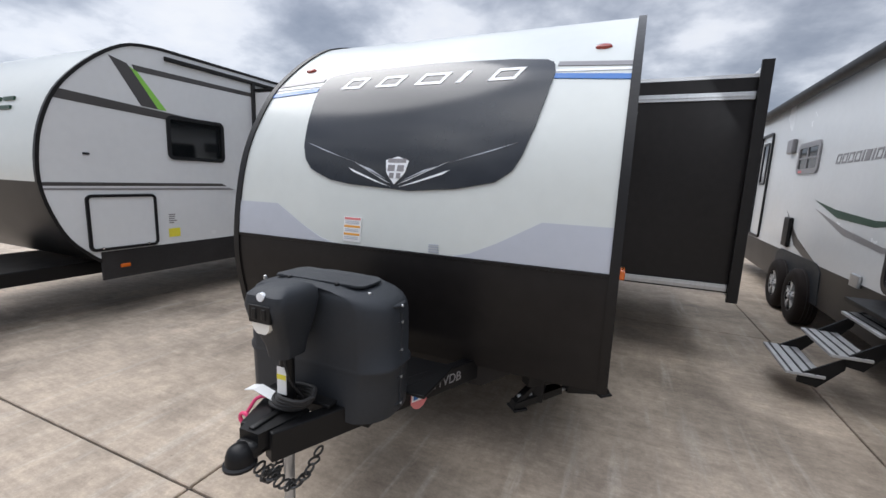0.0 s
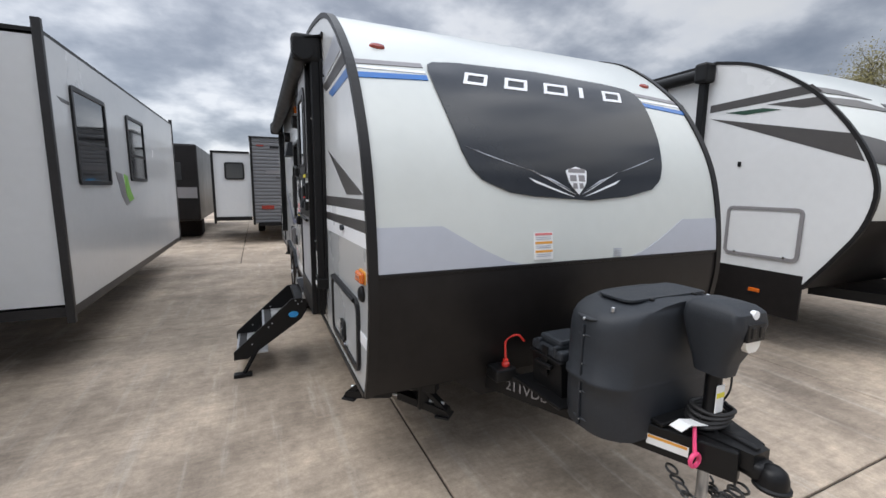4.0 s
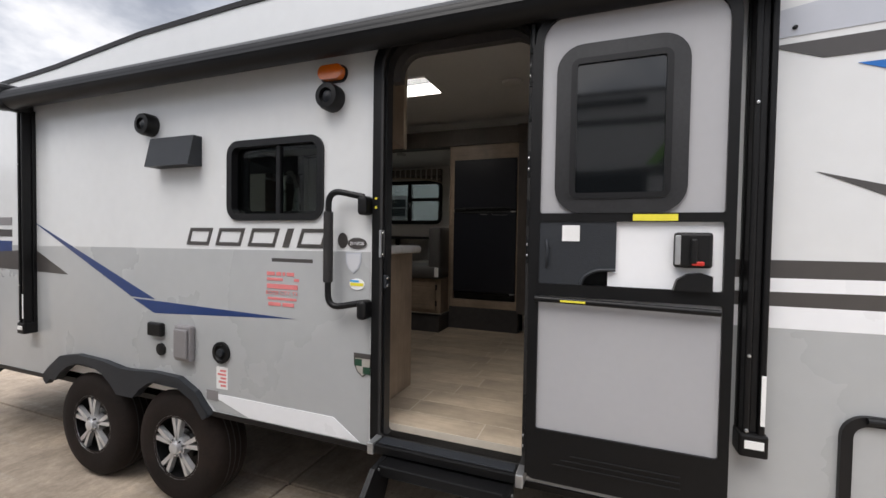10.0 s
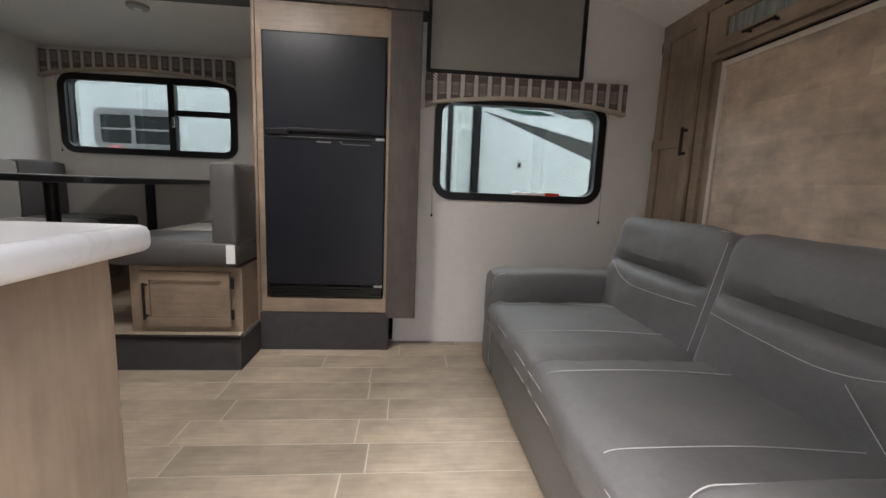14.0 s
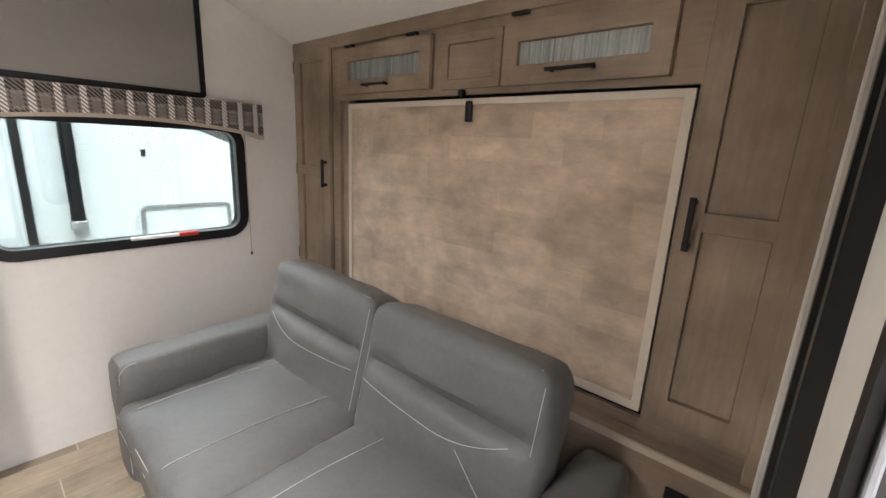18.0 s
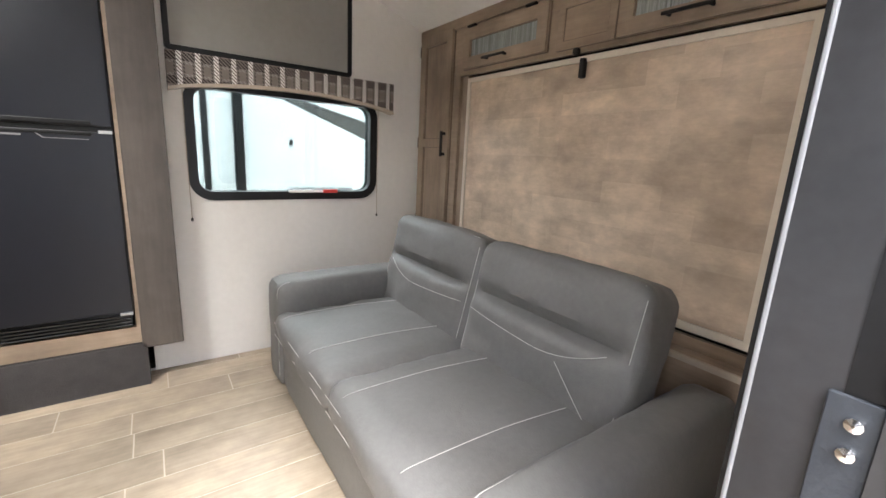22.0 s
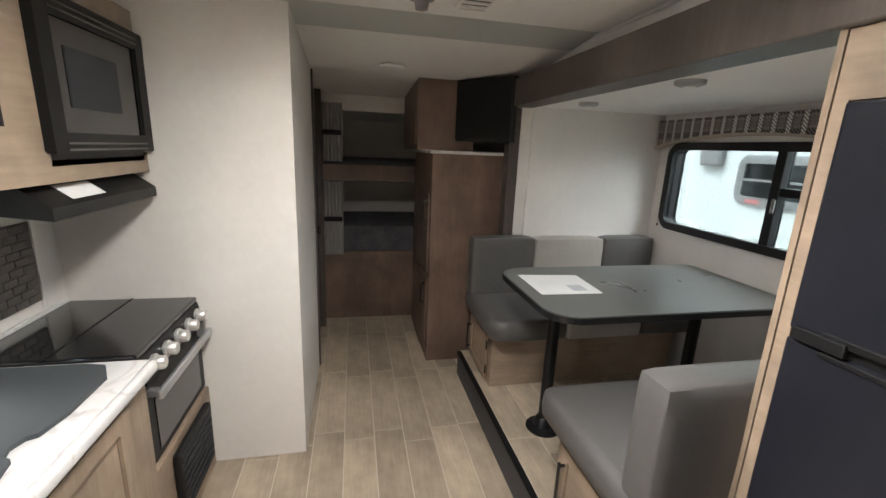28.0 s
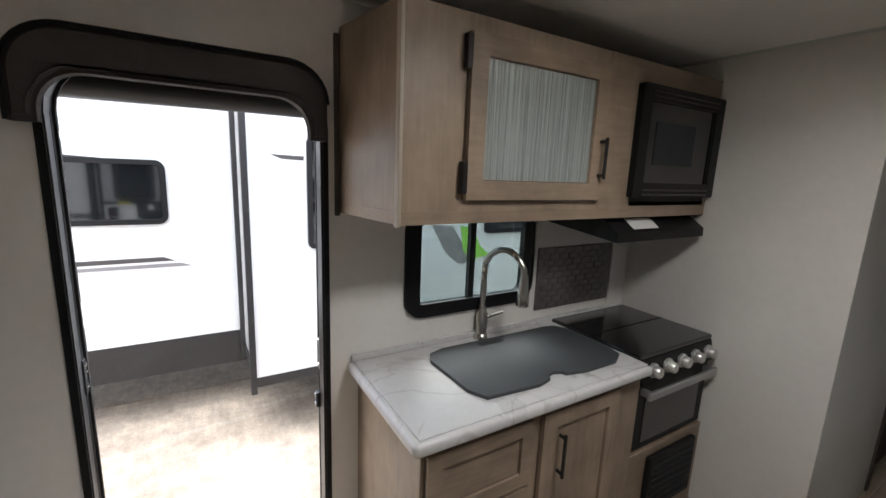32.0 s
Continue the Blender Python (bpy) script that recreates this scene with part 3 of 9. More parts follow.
def rod(bm, p, q, r0, r1=None, seg=12, mi=0):
    p, q = Vector(p), Vector(q)
    r1 = r0 if r1 is None else r1
    d = (q - p)
    m = Matrix.Translation((p + q) / 2) @ d.to_track_quat("Z", "Y").to_matrix().to_4x4()
    t = bmesh.new()
    bmesh.ops.create_cone(t, cap_ends=True, segments=seg, radius1=r0, radius2=r1, depth=d.length, matrix=m)
    merge(bm, t, mi=mi)
    return bm


def tube(bm, pts, r, seg=10, closed=False, mi=0):
    """A round bar along a line of points."""
    pts = [Vector(p) for p in pts]
    n = len(pts)
    rings = []
    up = None
    for i, p in enumerate(pts):
        a = pts[i - 1] if (i or closed) else p
        b = pts[(i + 1) % n] if (i < n - 1 or closed) else p
        d = (b - a).normalized()
        if up is None:
            up = d.orthogonal().normalized()
        else:
            up = (up - d * up.dot(d)).normalized()
        side = d.cross(up)
        rr = r[i] if isinstance(r, (list, tuple)) else r
        rings.append([bm.verts.new(p + rr * (up * math.cos(6.28319 * k / seg) + side * math.sin(6.28319 * k / seg))) for k in range(seg)])
    for i in range(n if closed else n - 1):
        A, C = rings[i], rings[(i + 1) % n]
        for k in range(seg):
            bm.faces.new((A[k], A[(k + 1) % seg], C[(k + 1) % seg], C[k])).material_index = mi
    if not closed:
        bm.faces.new(rings[0][::-1]).material_index = mi
        bm.faces.new(rings[-1]).material_index = mi
    bmesh.ops.recalc_face_normals(bm, faces=bm.faces[:])
    return bm


def bend(pts, r, n=5):
    """Rounds the corners of a line of points."""
    pts = [Vector(p) for p in pts]
    out = [pts[0]]
    for a, b, c in zip(pts, pts[1:], pts[2:]):
        u, w = (a - b), (c - b)
        k = min(r, u.length * 0.49, w.length * 0.49)
        p, q = b + u.normalized() * k, b + w.normalized() * k
        for i in range(n + 1):
            t = i / n
            out.append((1 - t) ** 2 * p + 2 * t * (1 - t) * b + t * t * q)
    return out + [pts[-1]]


def lathe(bm, centre, axis, prof, seg=24, mi=0, cap=True):
    """A turned shape: prof is (radius, place along the axis)."""
    rings = []
    for r, d in prof:
        row = []
        for k in range(seg):
            a = 6.283185 * k / seg
            u, v = r * math.cos(a), r * math.sin(a)
            off = {"x": (d, u, v), "y": (u, d, v), "z": (u, v, d)}[axis]
            row.append(bm.verts.new([c + o for c, o in zip(centre, off)]))
        rings.append(row)
    for A, C in zip(rings, rings[1:]):
        for k in range(seg):
            bm.faces.new((A[k], A[(k + 1) % seg], C[(k + 1) % seg], C[k])).material_index = mi
    if cap:
        bm.faces.new(rings[0][::-1]).material_index = mi
        bm.faces.new(rings[-1]).material_index = mi
    bmesh.ops.recalc_face_normals(bm, faces=bm.faces[:])
    return bm


def pillow(bm, x0, x1, y0, y1, z0, z1, r=0.05, puff=0.0, m=None, cuts=5, crease=0.0, pinch=None):
    """A cushion: a box with soft edges whose faces swell by puff; crease makes them uneven, pinch is the height of a tuck across its front."""
    t = bmesh.new()
    box(t, x0, x1, y0, y1, z0, z1)
    bmesh.ops.remove_doubles(t, verts=t.verts[:], dist=1e-5)
    bmesh.ops.subdivide_edges(t, edges=t.edges[:], cuts=cuts, use_grid_fill=True)
    c = Vector(((x0 + x1) / 2, (y0 + y1) / 2, (z0 + z1) / 2))
    h = Vector(((x1 - x0) / 2, (y1 - y0) / 2, (z1 - z0) / 2))
    for v in t.verts:
        p = Vector([(v.co[i] - c[i]) / h[i] for i in range(3)])
        k = [max(-1, min(1, p[i])) for i in range(3)]
        core = Vector([max(-1 + r / h[i], min(1 - r / h[i], k[i])) * h[i] if h[i] > r else 0 for i in range(3)])
        surf = Vector([k[i] * h[i] for i in range(3)])
        d = surf - core
        q = core + d.normalized() * r if d.length > 1e-6 else surf
        for i in range(3):
            o = [j for j in range(3) if j != i]
            if abs(k[i]) > 0.99:
                q[i] += puff * (1 if k[i] > 0 else -1) * (1 - k[o[0]] ** 2) * (1 - k[o[1]] ** 2)
        if crease:
            w = Vector((q.x * 5.0, q.y * 7.0, q.z * 7.0)) + c * 3.1
            q += d.normalized() * crease * (noise.noise(w) + 0.5 * noise.noise(w * 2.7)) if d.length > 1e-6 else Vector()
        if pinch and k[1] > 0.3:
            q.y -= 0.046 * math.exp(-((c.z + q.z - pinch) / 0.022) ** 2) * (1 - abs(k[0]) ** 6)
        v.co = c + q
    merge(bm, t, m)
    return bm


def bars(bm, axis, u, v, w, h, n, d0, d1, seed=1, fill=0.55):
    """Lines of small unreadable print: n bars of uneven length."""
    rnd = random.Random(seed)
    for i in range(n):
        z1 = v + h - i * h / n
        ln = w * rnd.uniform(0.6, 1.0)
        prism(bm, [(u, z1 - h / n * fill), (u + ln, z1 - h / n * fill), (u + ln, z1), (u, z1)], axis, d0, d1)
    return bm


def text(name, body, size, m, material, parent, extrude=0.001, align="CENTER", label=""):
    cu = bpy.data.curves.new(name, "FONT")
    cu.body, cu.size, cu.extrude, cu.align_x = body, size, extrude, align
    tmp = bpy.data.objects.new(name, cu)
    scene.collection.objects.link(tmp)
    dg = bpy.context.evaluated_depsgraph_get()
    me = bpy.data.meshes.new_from_object(tmp.evaluated_get(dg))
    bpy.data.objects.remove(tmp)
    me.materials.clear()
    me.materials.append(material)
    ob = new(name, me)
    ob.matrix_world = m
    if parent:
        ob.parent = parent
    return tagged(ob, label)


def glyphs(widths, height, gap, slant=0.25, stroke=0.16):
    """A row of plain slanted shapes in place of a brand's lettering: outlines with and without holes, from the left."""
    out, x = [], 0.0
    for kind, w in widths:
        s = stroke * height
        P = lambda u, v: (x + u + slant * v, v)  # noqa: E731
        if kind == "o":
            out.append(([P(0, 0), P(w, 0), P(w, height), P(0, height)], [[P(s, s), P(w - s, s), P(w - s, height - s), P(s, height - s)]]))
        elif kind == "i":
            out.append(([P(0, 0), P(w, 0), P(w, height), P(0, height)], []))
        elif kind == "c":
            out.append(([P(0, 0), P(w, 0), P(w, s), P(s, s), P(s, height - s), P(w, height - s), P(w, height), P(0, height)], []))
        x += w + gap
    return out, x - gap


# ---- ground ----
def build_ground():
    bm = B()
    for v in ((-400, -400), (400, -400), (400, 400), (-400, 400)):
        bm.verts.new((*v, -0.02))
    bm.verts.ensure_lookup_table()
    bm.faces.new(bm.verts[:])
    g = part("ground", bm, JOINT, label="wide concrete sales lot with joints between slabs", kind="structure")
    return g


GROUND = build_ground()

# ---- the trailer's shape ----
PZ = [0.59, 0.74, 0.98, 1.19, 1.46, 1.69, 1.905, 2.13, 2.34, 2.50, 2.58, 2.64, 2.715, 2.75, 2.758]
PY = [-0.41, -0.465, -0.51, -0.515, -0.48, -0.42, -0.315, -0.155, 0.08, 0.32, 0.50, 0.72, 1.15, 1.60, 2.20]
HALF, REAR, SKIN, INNER = 1.145, 6.25, 0.03, 0.02
FLOOR, CEIL = 0.70, 2.69


def smooth_profile(n=6):
    """The front curve as (y, z), rounded through its points."""
    pts = [Vector((y, z)) for y, z in zip(PY, PZ)]
    out = []
    for i in range(len(pts) - 1):
        p0, p1, p2, p3 = pts[max(i - 1, 0)], pts[i], pts[i + 1], pts[min(i + 2, len(pts) - 1)]
        for k in range(n):
            t = k / n
            out.append(0.5 * ((2 * p1) + (p2 - p0) * t + (2 * p0 - 5 * p1 + 4 * p2 - p3) * t * t + (3 * p1 - p0 - 3 * p2 + p3) * t ** 3))
    return [tuple(p) for p in out] + [tuple(pts[-1])]


PROFILE = smooth_profile()


def front_y(z):
    return float(np.interp(z, [p[1] for p in PROFILE], [p[0] for p in PROFILE]))


ROOFLINE = [(2.90, 2.745), (3.65, 2.712), (4.45, 2.632), (5.20, 2.585)]
REARTOP = [(REAR - 0.28 + 0.28 * math.sin(a), 2.54 - 0.28 + 0.28 * math.cos(a)) for a in [i * math.pi / 12 for i in range(7)]]
ARCH = [(4.58, 0.59), (4.50, 0.66), (4.38, 0.745), (4.20, 0.775), (3.95, 0.765), (3.78, 0.74), (3.70, 0.74), (3.50, 0.755), (3.30, 0.75), (3.17, 0.69), (3.08, 0.59)]
SIDE = PROFILE + ROOFLINE + REARTOP + [(REAR, 0.59)] + ARCH
DOOR = (1.385, 2.035, 0.655, 2.43)
KWIN = (2.37, 2.95, 1.645, 2.03)
LWIN = (1.06, 1.205, 1.43, 2.20)
FWIN = (0.66, 1.59, 1.53, 2.06)
trailer = thing("travel_trailer", "white travel trailer with black lower nose and open entry door", "travel trailer")


def hole(r, rad=0.05, grow=0.0):
    return rrect(r[0] - grow, r[1] + grow, r[2] - grow, r[3] + grow, rad)


bm = prism(B(), SIDE, "x", -HALF, -HALF + SKIN, [rrect(*DOOR, (0.02, 0.02, 0.13, 0.13)), hole(KWIN, 0.06), hole(LWIN, 0.08)])
side_l = part("side_wall", bm, GELSIDE, trailer, "glossy white fibreglass side wall")
SLIDE = (1.75, 4.32, 0.70, 2.50)
bm = prism(B(), SIDE, "x", HALF - SKIN, HALF, [hole(FWIN, 0.09), hole(SLIDE, 0.02)])
side_r = part("side_wall", bm, GELSIDE, trailer, "glossy white fibreglass side wall")


def swept(rows, x0, x1, thick, n=12):
    """A shell across the width that follows the line rows of (y, z)."""
    bm = B()
    nrm = []
    for i in range(len(rows)):
        a, b = Vector(rows[max(i - 1, 0)]), Vector(rows[min(i + 1, len(rows) - 1)])
        d = (b - a).normalized()
        nrm.append(Vector((d.y, -d.x)))
    grid = [[[bm.verts.new((x0 + (x1 - x0) * k / n, p[0] + s * q.x, p[1] + s * q.y)) for k in range(n + 1)] for p, q in zip(rows, nrm)] for s in (0, thick)]
    for g, flip in ((grid[0], False), (grid[1], True)):
        for A, C in zip(g, g[1:]):
            for k in range(n):
                f = (A[k], A[k + 1], C[k + 1], C[k])
                bm.faces.new(f if not flip else f[::-1])
    for A, C in ((grid[0][0], grid[1][0]), (grid[0][-1], grid[1][-1])):
        for k in range(n):
            bm.faces.new((A[k], A[k + 1], C[k + 1], C[k]))
    for k in (0, n):
        for i in range(len(rows) - 1):
            bm.faces.new((grid[0][i][k], grid[0][i + 1][k], grid[1][i + 1][k], grid[1][i][k]))
    bmesh.ops.recalc_face_normals(bm, faces=bm.faces[:])
    return bm


SEAM = 1.184
lower = [p for p in PROFILE if p[1] < SEAM] + [(front_y(SEAM), SEAM)]
upper = [(front_y(SEAM), SEAM)] + [p for p in PROFILE if p[1] > SEAM]
cap_low = part("lower_cap", swept(lower, -HALF + SKIN, HALF - SKIN, 0.025), BLACKCAP, trailer, "glossy black lower front panel", smooth=True)
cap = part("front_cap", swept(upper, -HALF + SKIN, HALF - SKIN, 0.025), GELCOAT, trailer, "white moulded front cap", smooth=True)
bm = prism(B(), [(-HALF + SKIN, 2.20), (HALF - SKIN, 2.20), (HALF - SKIN, 2.90), (-HALF + SKIN, 2.90)], "z", 2.730, 2.758, [[(-0.10, 2.30), (0.27, 2.30), (0.27, 2.72), (-0.10, 2.72)]])
for v in bm.verts:
    v.co.z -= 0.0186 * (v.co.y - 2.20)
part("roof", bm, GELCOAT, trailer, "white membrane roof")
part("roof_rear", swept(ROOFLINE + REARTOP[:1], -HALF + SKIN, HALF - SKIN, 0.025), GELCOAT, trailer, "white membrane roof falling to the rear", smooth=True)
dome = part("skylight_dome", box(B(), -0.12, 0.29, 2.28, 2.74, 2.776, 2.786, 0.003), MILKY, trailer, "milky skylight dome")
dome.visible_shadow = False
part("roof_curve", swept(REARTOP[:4], -HALF + SKIN, HALF - SKIN, 0.03), GELCOAT, trailer)
part("rear_wall", swept(REARTOP[3:] + [(REAR, 0.59)], -HALF + SKIN, HALF - SKIN, 0.03), GELSIDE, trailer, "white fibreglass rear wall")
part("underbelly", box(B(), -HALF + 0.03, HALF - 0.03, -0.38, REAR - 0.03, 0.57, 0.60), BLACKMET, trailer)
bm = prism(B(), [(-0.70, 0.59), (0.70, 0.59), (0.52, 0.47), (-0.52, 0.47)], "y", front_y(0.6) + 0.02, front_y(0.6) + 0.05)
part("skirt_panel", bm, BLACKCAP, trailer)


def edge_strip(x0, x1, rows, out, inn):
    """A trim that follows the outline, out metres outside and inn inside of it."""
    pts = [Vector(p) for p in rows]
    o, i2 = [], []
    for k, p in enumerate(pts):
        d = (pts[min(k + 1, len(pts) - 1)] - pts[max(k - 1, 0)]).normalized()
        nn = Vector((-d.y, d.x))
        o.append(tuple(p + nn * out))
        i2.append(tuple(p - nn * inn))
    return prism(B(), o + i2[::-1], "x", x0, x1)


for s in (-1, 1):
    rows = PROFILE + ROOFLINE + REARTOP
    bm = edge_strip(s * (HALF - 0.036), s * (HALF + 0.006), rows, 0.010, 0.018)
    part("edge_trim", bm, CAPTRIM, trailer, "dark bronze edge moulding")
    part("rail_trim", box(B(), s * (HALF + 0.001), s * (HALF + 0.008), -0.39, 3.07, 0.575, 0.60), CAPTRIM, trailer)
    part("rail_trim", box(B(), s * (HALF + 0.001), s * (HALF + 0.008), 4.59, REAR, 0.575, 0.60), CAPTRIM, trailer)
part("seam_trim", box(B(), -HALF + 0.035, HALF - 0.035, front_y(SEAM) - 0.008, front_y(SEAM) + 0.01, SEAM - 0.008, SEAM + 0.008, 0.003), CAPTRIM, trailer)
for k in range(13):
    x = -1.05 + 2.1 * k / 12
    part("screw", lathe(B(), (x, front_y(SEAM) - 0.009, SEAM), "y", [(0.005, 0), (0.004, -0.003), (0.001, -0.004)], 8), BLACKMET, trailer)


# ---- coloured vinyl on the side ----
def decal(pts, material, x=-HALF, parent=None, thick=0.0025, name="stripe"):
    s = -1 if x < 0 else 1
    return part(name, prism(B(), pts, "x", x, x + s * thick), material, parent or side_l)


decal([(-0.445, 1.512), (-0.446, 1.462), (0.74, 1.444), (0.74, 1.504)], CHARC)
decal([(-0.446, 1.462), (-0.454, 1.420), (0.74, 1.399), (0.74, 1.444)], WHITEVIN)
decal([(-0.454, 1.420), (-0.462, 1.366), (0.74, 1.353), (0.74, 1.399)], CHARC)
decal([(-0.462, 1.366), (-0.470, 1.30), (0.60, 1.283), (0.74, 1.353)], WHITEVIN)
decal([(-0.470, 1.30), (-0.492, 1.185), (-0.485, 0.98), (-0.44, 0.74), (-0.39, 0.605), (1.35, 0.605), (1.35, 1.275), (0.62, 1.283)], GREYGEL, thick=0.0015, name="paint_field")
decal([(0.60, 1.286), (0.62, 1.284), (1.35, 1.276), (1.35, 1.352), (0.741, 1.352)], WHITEVIN, thick=0.0015)
decal([(0.632, 2.193), (0.488, 2.141), (-0.105, 2.154), (-0.045, 2.222)], CHARC)
decal([(0.642, 2.298), (0.632, 2.215), (0.02, 2.245), (0.16, 2.375)], SILVER)
decal([(0.404, 2.114), (0.291, 2.071), (-0.175, 2.078), (-0.125, 2.126)], BLUE)
decal([(0.494, 1.787), (-0.064, 1.526), (-0.428, 1.532)], CHARC)
decal([(-0.135, 0.890), (-0.230, 0.832), (-0.452, 0.834), (-0.463, 0.893)], WHITEVIN, thick=0.004)
decal([(2.10, 1.49), (2.10, 0.605), (3.05, 0.605), (3.17, 0.70), (3.30, 0.76), (3.5, 0.765), (3.74, 0.75), (3.95, 0.775), (4.2, 0.785), (4.38, 0.755), (4.59, 0.605), (6.20, 0.605), (6.20, 1.46), (4.77, 1.462)], GREYGEL, thick=0.0015, name="paint_field")
decal([(4.757, 1.64), (3.52, 1.178), (3.73, 1.182)], NAVY)
decal([(3.72, 1.173), (3.50, 1.170), (2.52, 1.148), (3.53, 1.098)], NAVY)
decal([(3.12, 0.70), (2.82, 0.606), (2.15, 0.606), (2.293, 0.70)], WHITEVIN, thick=0.004)
for z0, z1, m2 in ((1.60, 1.655, TAUPE), (1.52, 1.57, CHARC), (1.41, 1.49, NAVY)):
    decal([(4.98, z0), (6.2, z0), (6.2, z1), (4.98, z1)], m2)
decal([(4.34, 1.284), (4.70, 1.437), (5.75, 1.38), (5.55, 1.30)], CHARC, thick=0.003)
WORD, wlen = glyphs((("o", 0.15), ("o", 0.16), ("o", 0.16), ("i", 0.035), ("o", 0.14)), 0.085, 0.045, 0.35, 0.2)


def word_on_side(word, y, z, scale, material, parent, x=-HALF, flip=-1):
    """Plain shapes in the place of a maker's name, on a side wall; flip -1 reads towards -y."""
    s = -1 if x < 0 else 1
    for outer, holes in word:
        f = lambda p: (y + flip * p[0] * scale, z + p[1] * scale)  # noqa: E731
        part("name_shape", prism(B(), [f(p) for p in outer], "x", x, x + s * 0.003, [[f(p) for p in h] for h in holes]), material, parent)


word_on_side(WORD, 3.27, 1.50, 1.1, CHARC, side_l)
part("name_bar", bars(B(), "x", 2.42, 1.415, 0.36, 0.03, 1, -HALF, -HALF - 0.002, 3, 0.6), CHARC, side_l)


# ---- graphics on the front cap ----
def on_front(poly, material, name, lift=0.004, parent=None, rows=None):
    """A thin vinyl shape that follows the front's curve; poly is (x, z), without hollows across."""
    zs = [p[1] for p in poly]
    z0, z1 = min(zs), max(zs)
    n = rows or max(2, int((z1 - z0) / 0.02))
    bm = B()
    line = []
    for i in range(n + 1):
        z = z0 + (z1 - z0) * min(max(i / n, 1e-4), 1 - 1e-4)
        xs = []
        for a, b in zip(poly, poly[1:] + poly[:1]):
            if (a[1] - z) * (b[1] - z) <= 0 and a[1] != b[1]:
                xs.append(a[0] + (b[0] - a[0]) * (z - a[1]) / (b[1] - a[1]))
        y = front_y(z)
        dz = (front_y(z + 0.01) - front_y(z - 0.01)) / 0.02
        nn = Vector((0, -1, dz)).normalized()
        lo, hi = min(xs), max(xs)
        line.append([[bm.verts.new(Vector((lo + (hi - lo) * k / 6, y, z)) + nn * d) for k in range(7)] for d in (lift, 0.0)])
    for A, C in zip(line, line[1:]):
        for k in range(6):
            bm.faces.new((A[0][k], A[0][k + 1], C[0][k + 1], C[0][k]))
        for k in (0, 6):
            bm.faces.new((A[0][k], C[0][k], C[1][k], A[1][k]))
    for A in (line[0], line[-1]):
        for k in range(6):
            bm.faces.new((A[0][k], A[0][k + 1], A[1][k + 1], A[1][k]))
    bmesh.ops.remove_doubles(bm, verts=bm.verts[:], dist=1e-5)
    bmesh.ops.recalc_face_normals(bm, faces=bm.faces[:])
    return part(name, bm, material, parent or cap, smooth=True)
panel = on_front([(-0.73, 2.06), (-0.735, 2.15), (-0.72, 2.20), (-0.66, 2.225), (-0.40, 2.245), (0.0, 2.255), (0.40, 2.245), (0.68, 2.22), (0.735, 2.19), (0.75, 2.13), (0.735, 2.0), (0.71, 1.85), (0.67, 1.70), (0.63, 1.62), (0.55, 1.565), (0.35, 1.525), (0.09, 1.505), (-0.15, 1.51), (-0.41, 1.54), (-0.57, 1.60), (-0.63, 1.66), (-0.665, 1.74), (-0.70, 1.90)], SMOKE, "nose_panel", 0.010)
tagged(panel, "smoked black panel with silver wing emblem")
for x0, w, solid in ((-0.56, 0.14, 0), (-0.31, 0.15, 0), (-0.045, 0.17, 0), (0.215, 0.03, 1), (0.40, 0.15, 0)):
    z0, z1, sl = 2.095, 2.17, 0.045
    if solid:
        on_front([(x0, z0), (x0 + w, z0), (x0 + w + sl, z1), (x0 + sl, z1)], WHITEVIN, "name_shape", 0.013, panel, 3)
    else:
        t = 0.016
        k = sl * t / (z1 - z0)
        on_front([(x0, z0), (x0 + w, z0), (x0 + w + k, z0 + t), (x0 + k, z0 + t)], WHITEVIN, "name_shape", 0.013, panel, 2)
        on_front([(x0 + sl - k, z1 - t), (x0 + w + sl - k, z1 - t), (x0 + w + sl, z1), (x0 + sl, z1)], WHITEVIN, "name_shape", 0.013, panel, 2)
        on_front([(x0 + k, z0 + t), (x0 + k + 0.022, z0 + t), (x0 + sl - k + 0.022, z1 - t), (x0 + sl - k, z1 - t)], WHITEVIN, "name_shape", 0.013, panel, 3)
        on_front([(x0 + w + k - 0.022, z0 + t), (x0 + w + k, z0 + t), (x0 + w + sl - k, z1 - t), (x0 + w + sl - k - 0.022, z1 - t)], WHITEVIN, "name_shape", 0.013, panel, 3)
for s in (-1, 1):
    on_front([(s * 0.02, 1.535), (s * 0.05, 1.545), (s * 0.30, 1.66), (s * 0.28, 1.652)], WHITEVIN, "emblem_wing", 0.013, panel)
    on_front([(s * 0.055, 1.56), (s * 0.08, 1.572), (s * 0.26, 1.640), (s * 0.20, 1.632)], SILVER, "emblem_wing", 0.013, panel)
    on_front([(s * 0.03, 1.522), (s * 0.055, 1.524), (s * 0.33, 1.612), (s * 0.31, 1.618)], WHITEVIN, "emblem_wing", 0.0125, panel)
    on_front([(s * 0.30, 1.655), (s * 0.36, 1.672), (s * 0.64, 1.757), (s * 0.50, 1.709)], SILVER, "emblem_wing", 0.0125, panel)
shield = on_front([(-0.06, 1.67), (-0.07, 1.66), (-0.055, 1.59), (0.0, 1.535), (0.055, 1.59), (0.07, 1.66), (0.06, 1.67), (0.0, 1.68)], WHITEVIN, "emblem_shield", 0.0145, panel)
for x0, x1, z0, z1 in ((-0.05, -0.008, 1.603, 1.635), (0.008, 0.048, 1.603, 1.635), (-0.035, -0.008, 1.565, 1.593), (0.008, 0.033, 1.565, 1.593), (-0.055, 0.055, 1.648, 1.668)):
    on_front([(x0, z0), (x1, z0), (x1, z1), (x0, z1)], TAUPE, "shield_field", 0.0165, panel, 2)
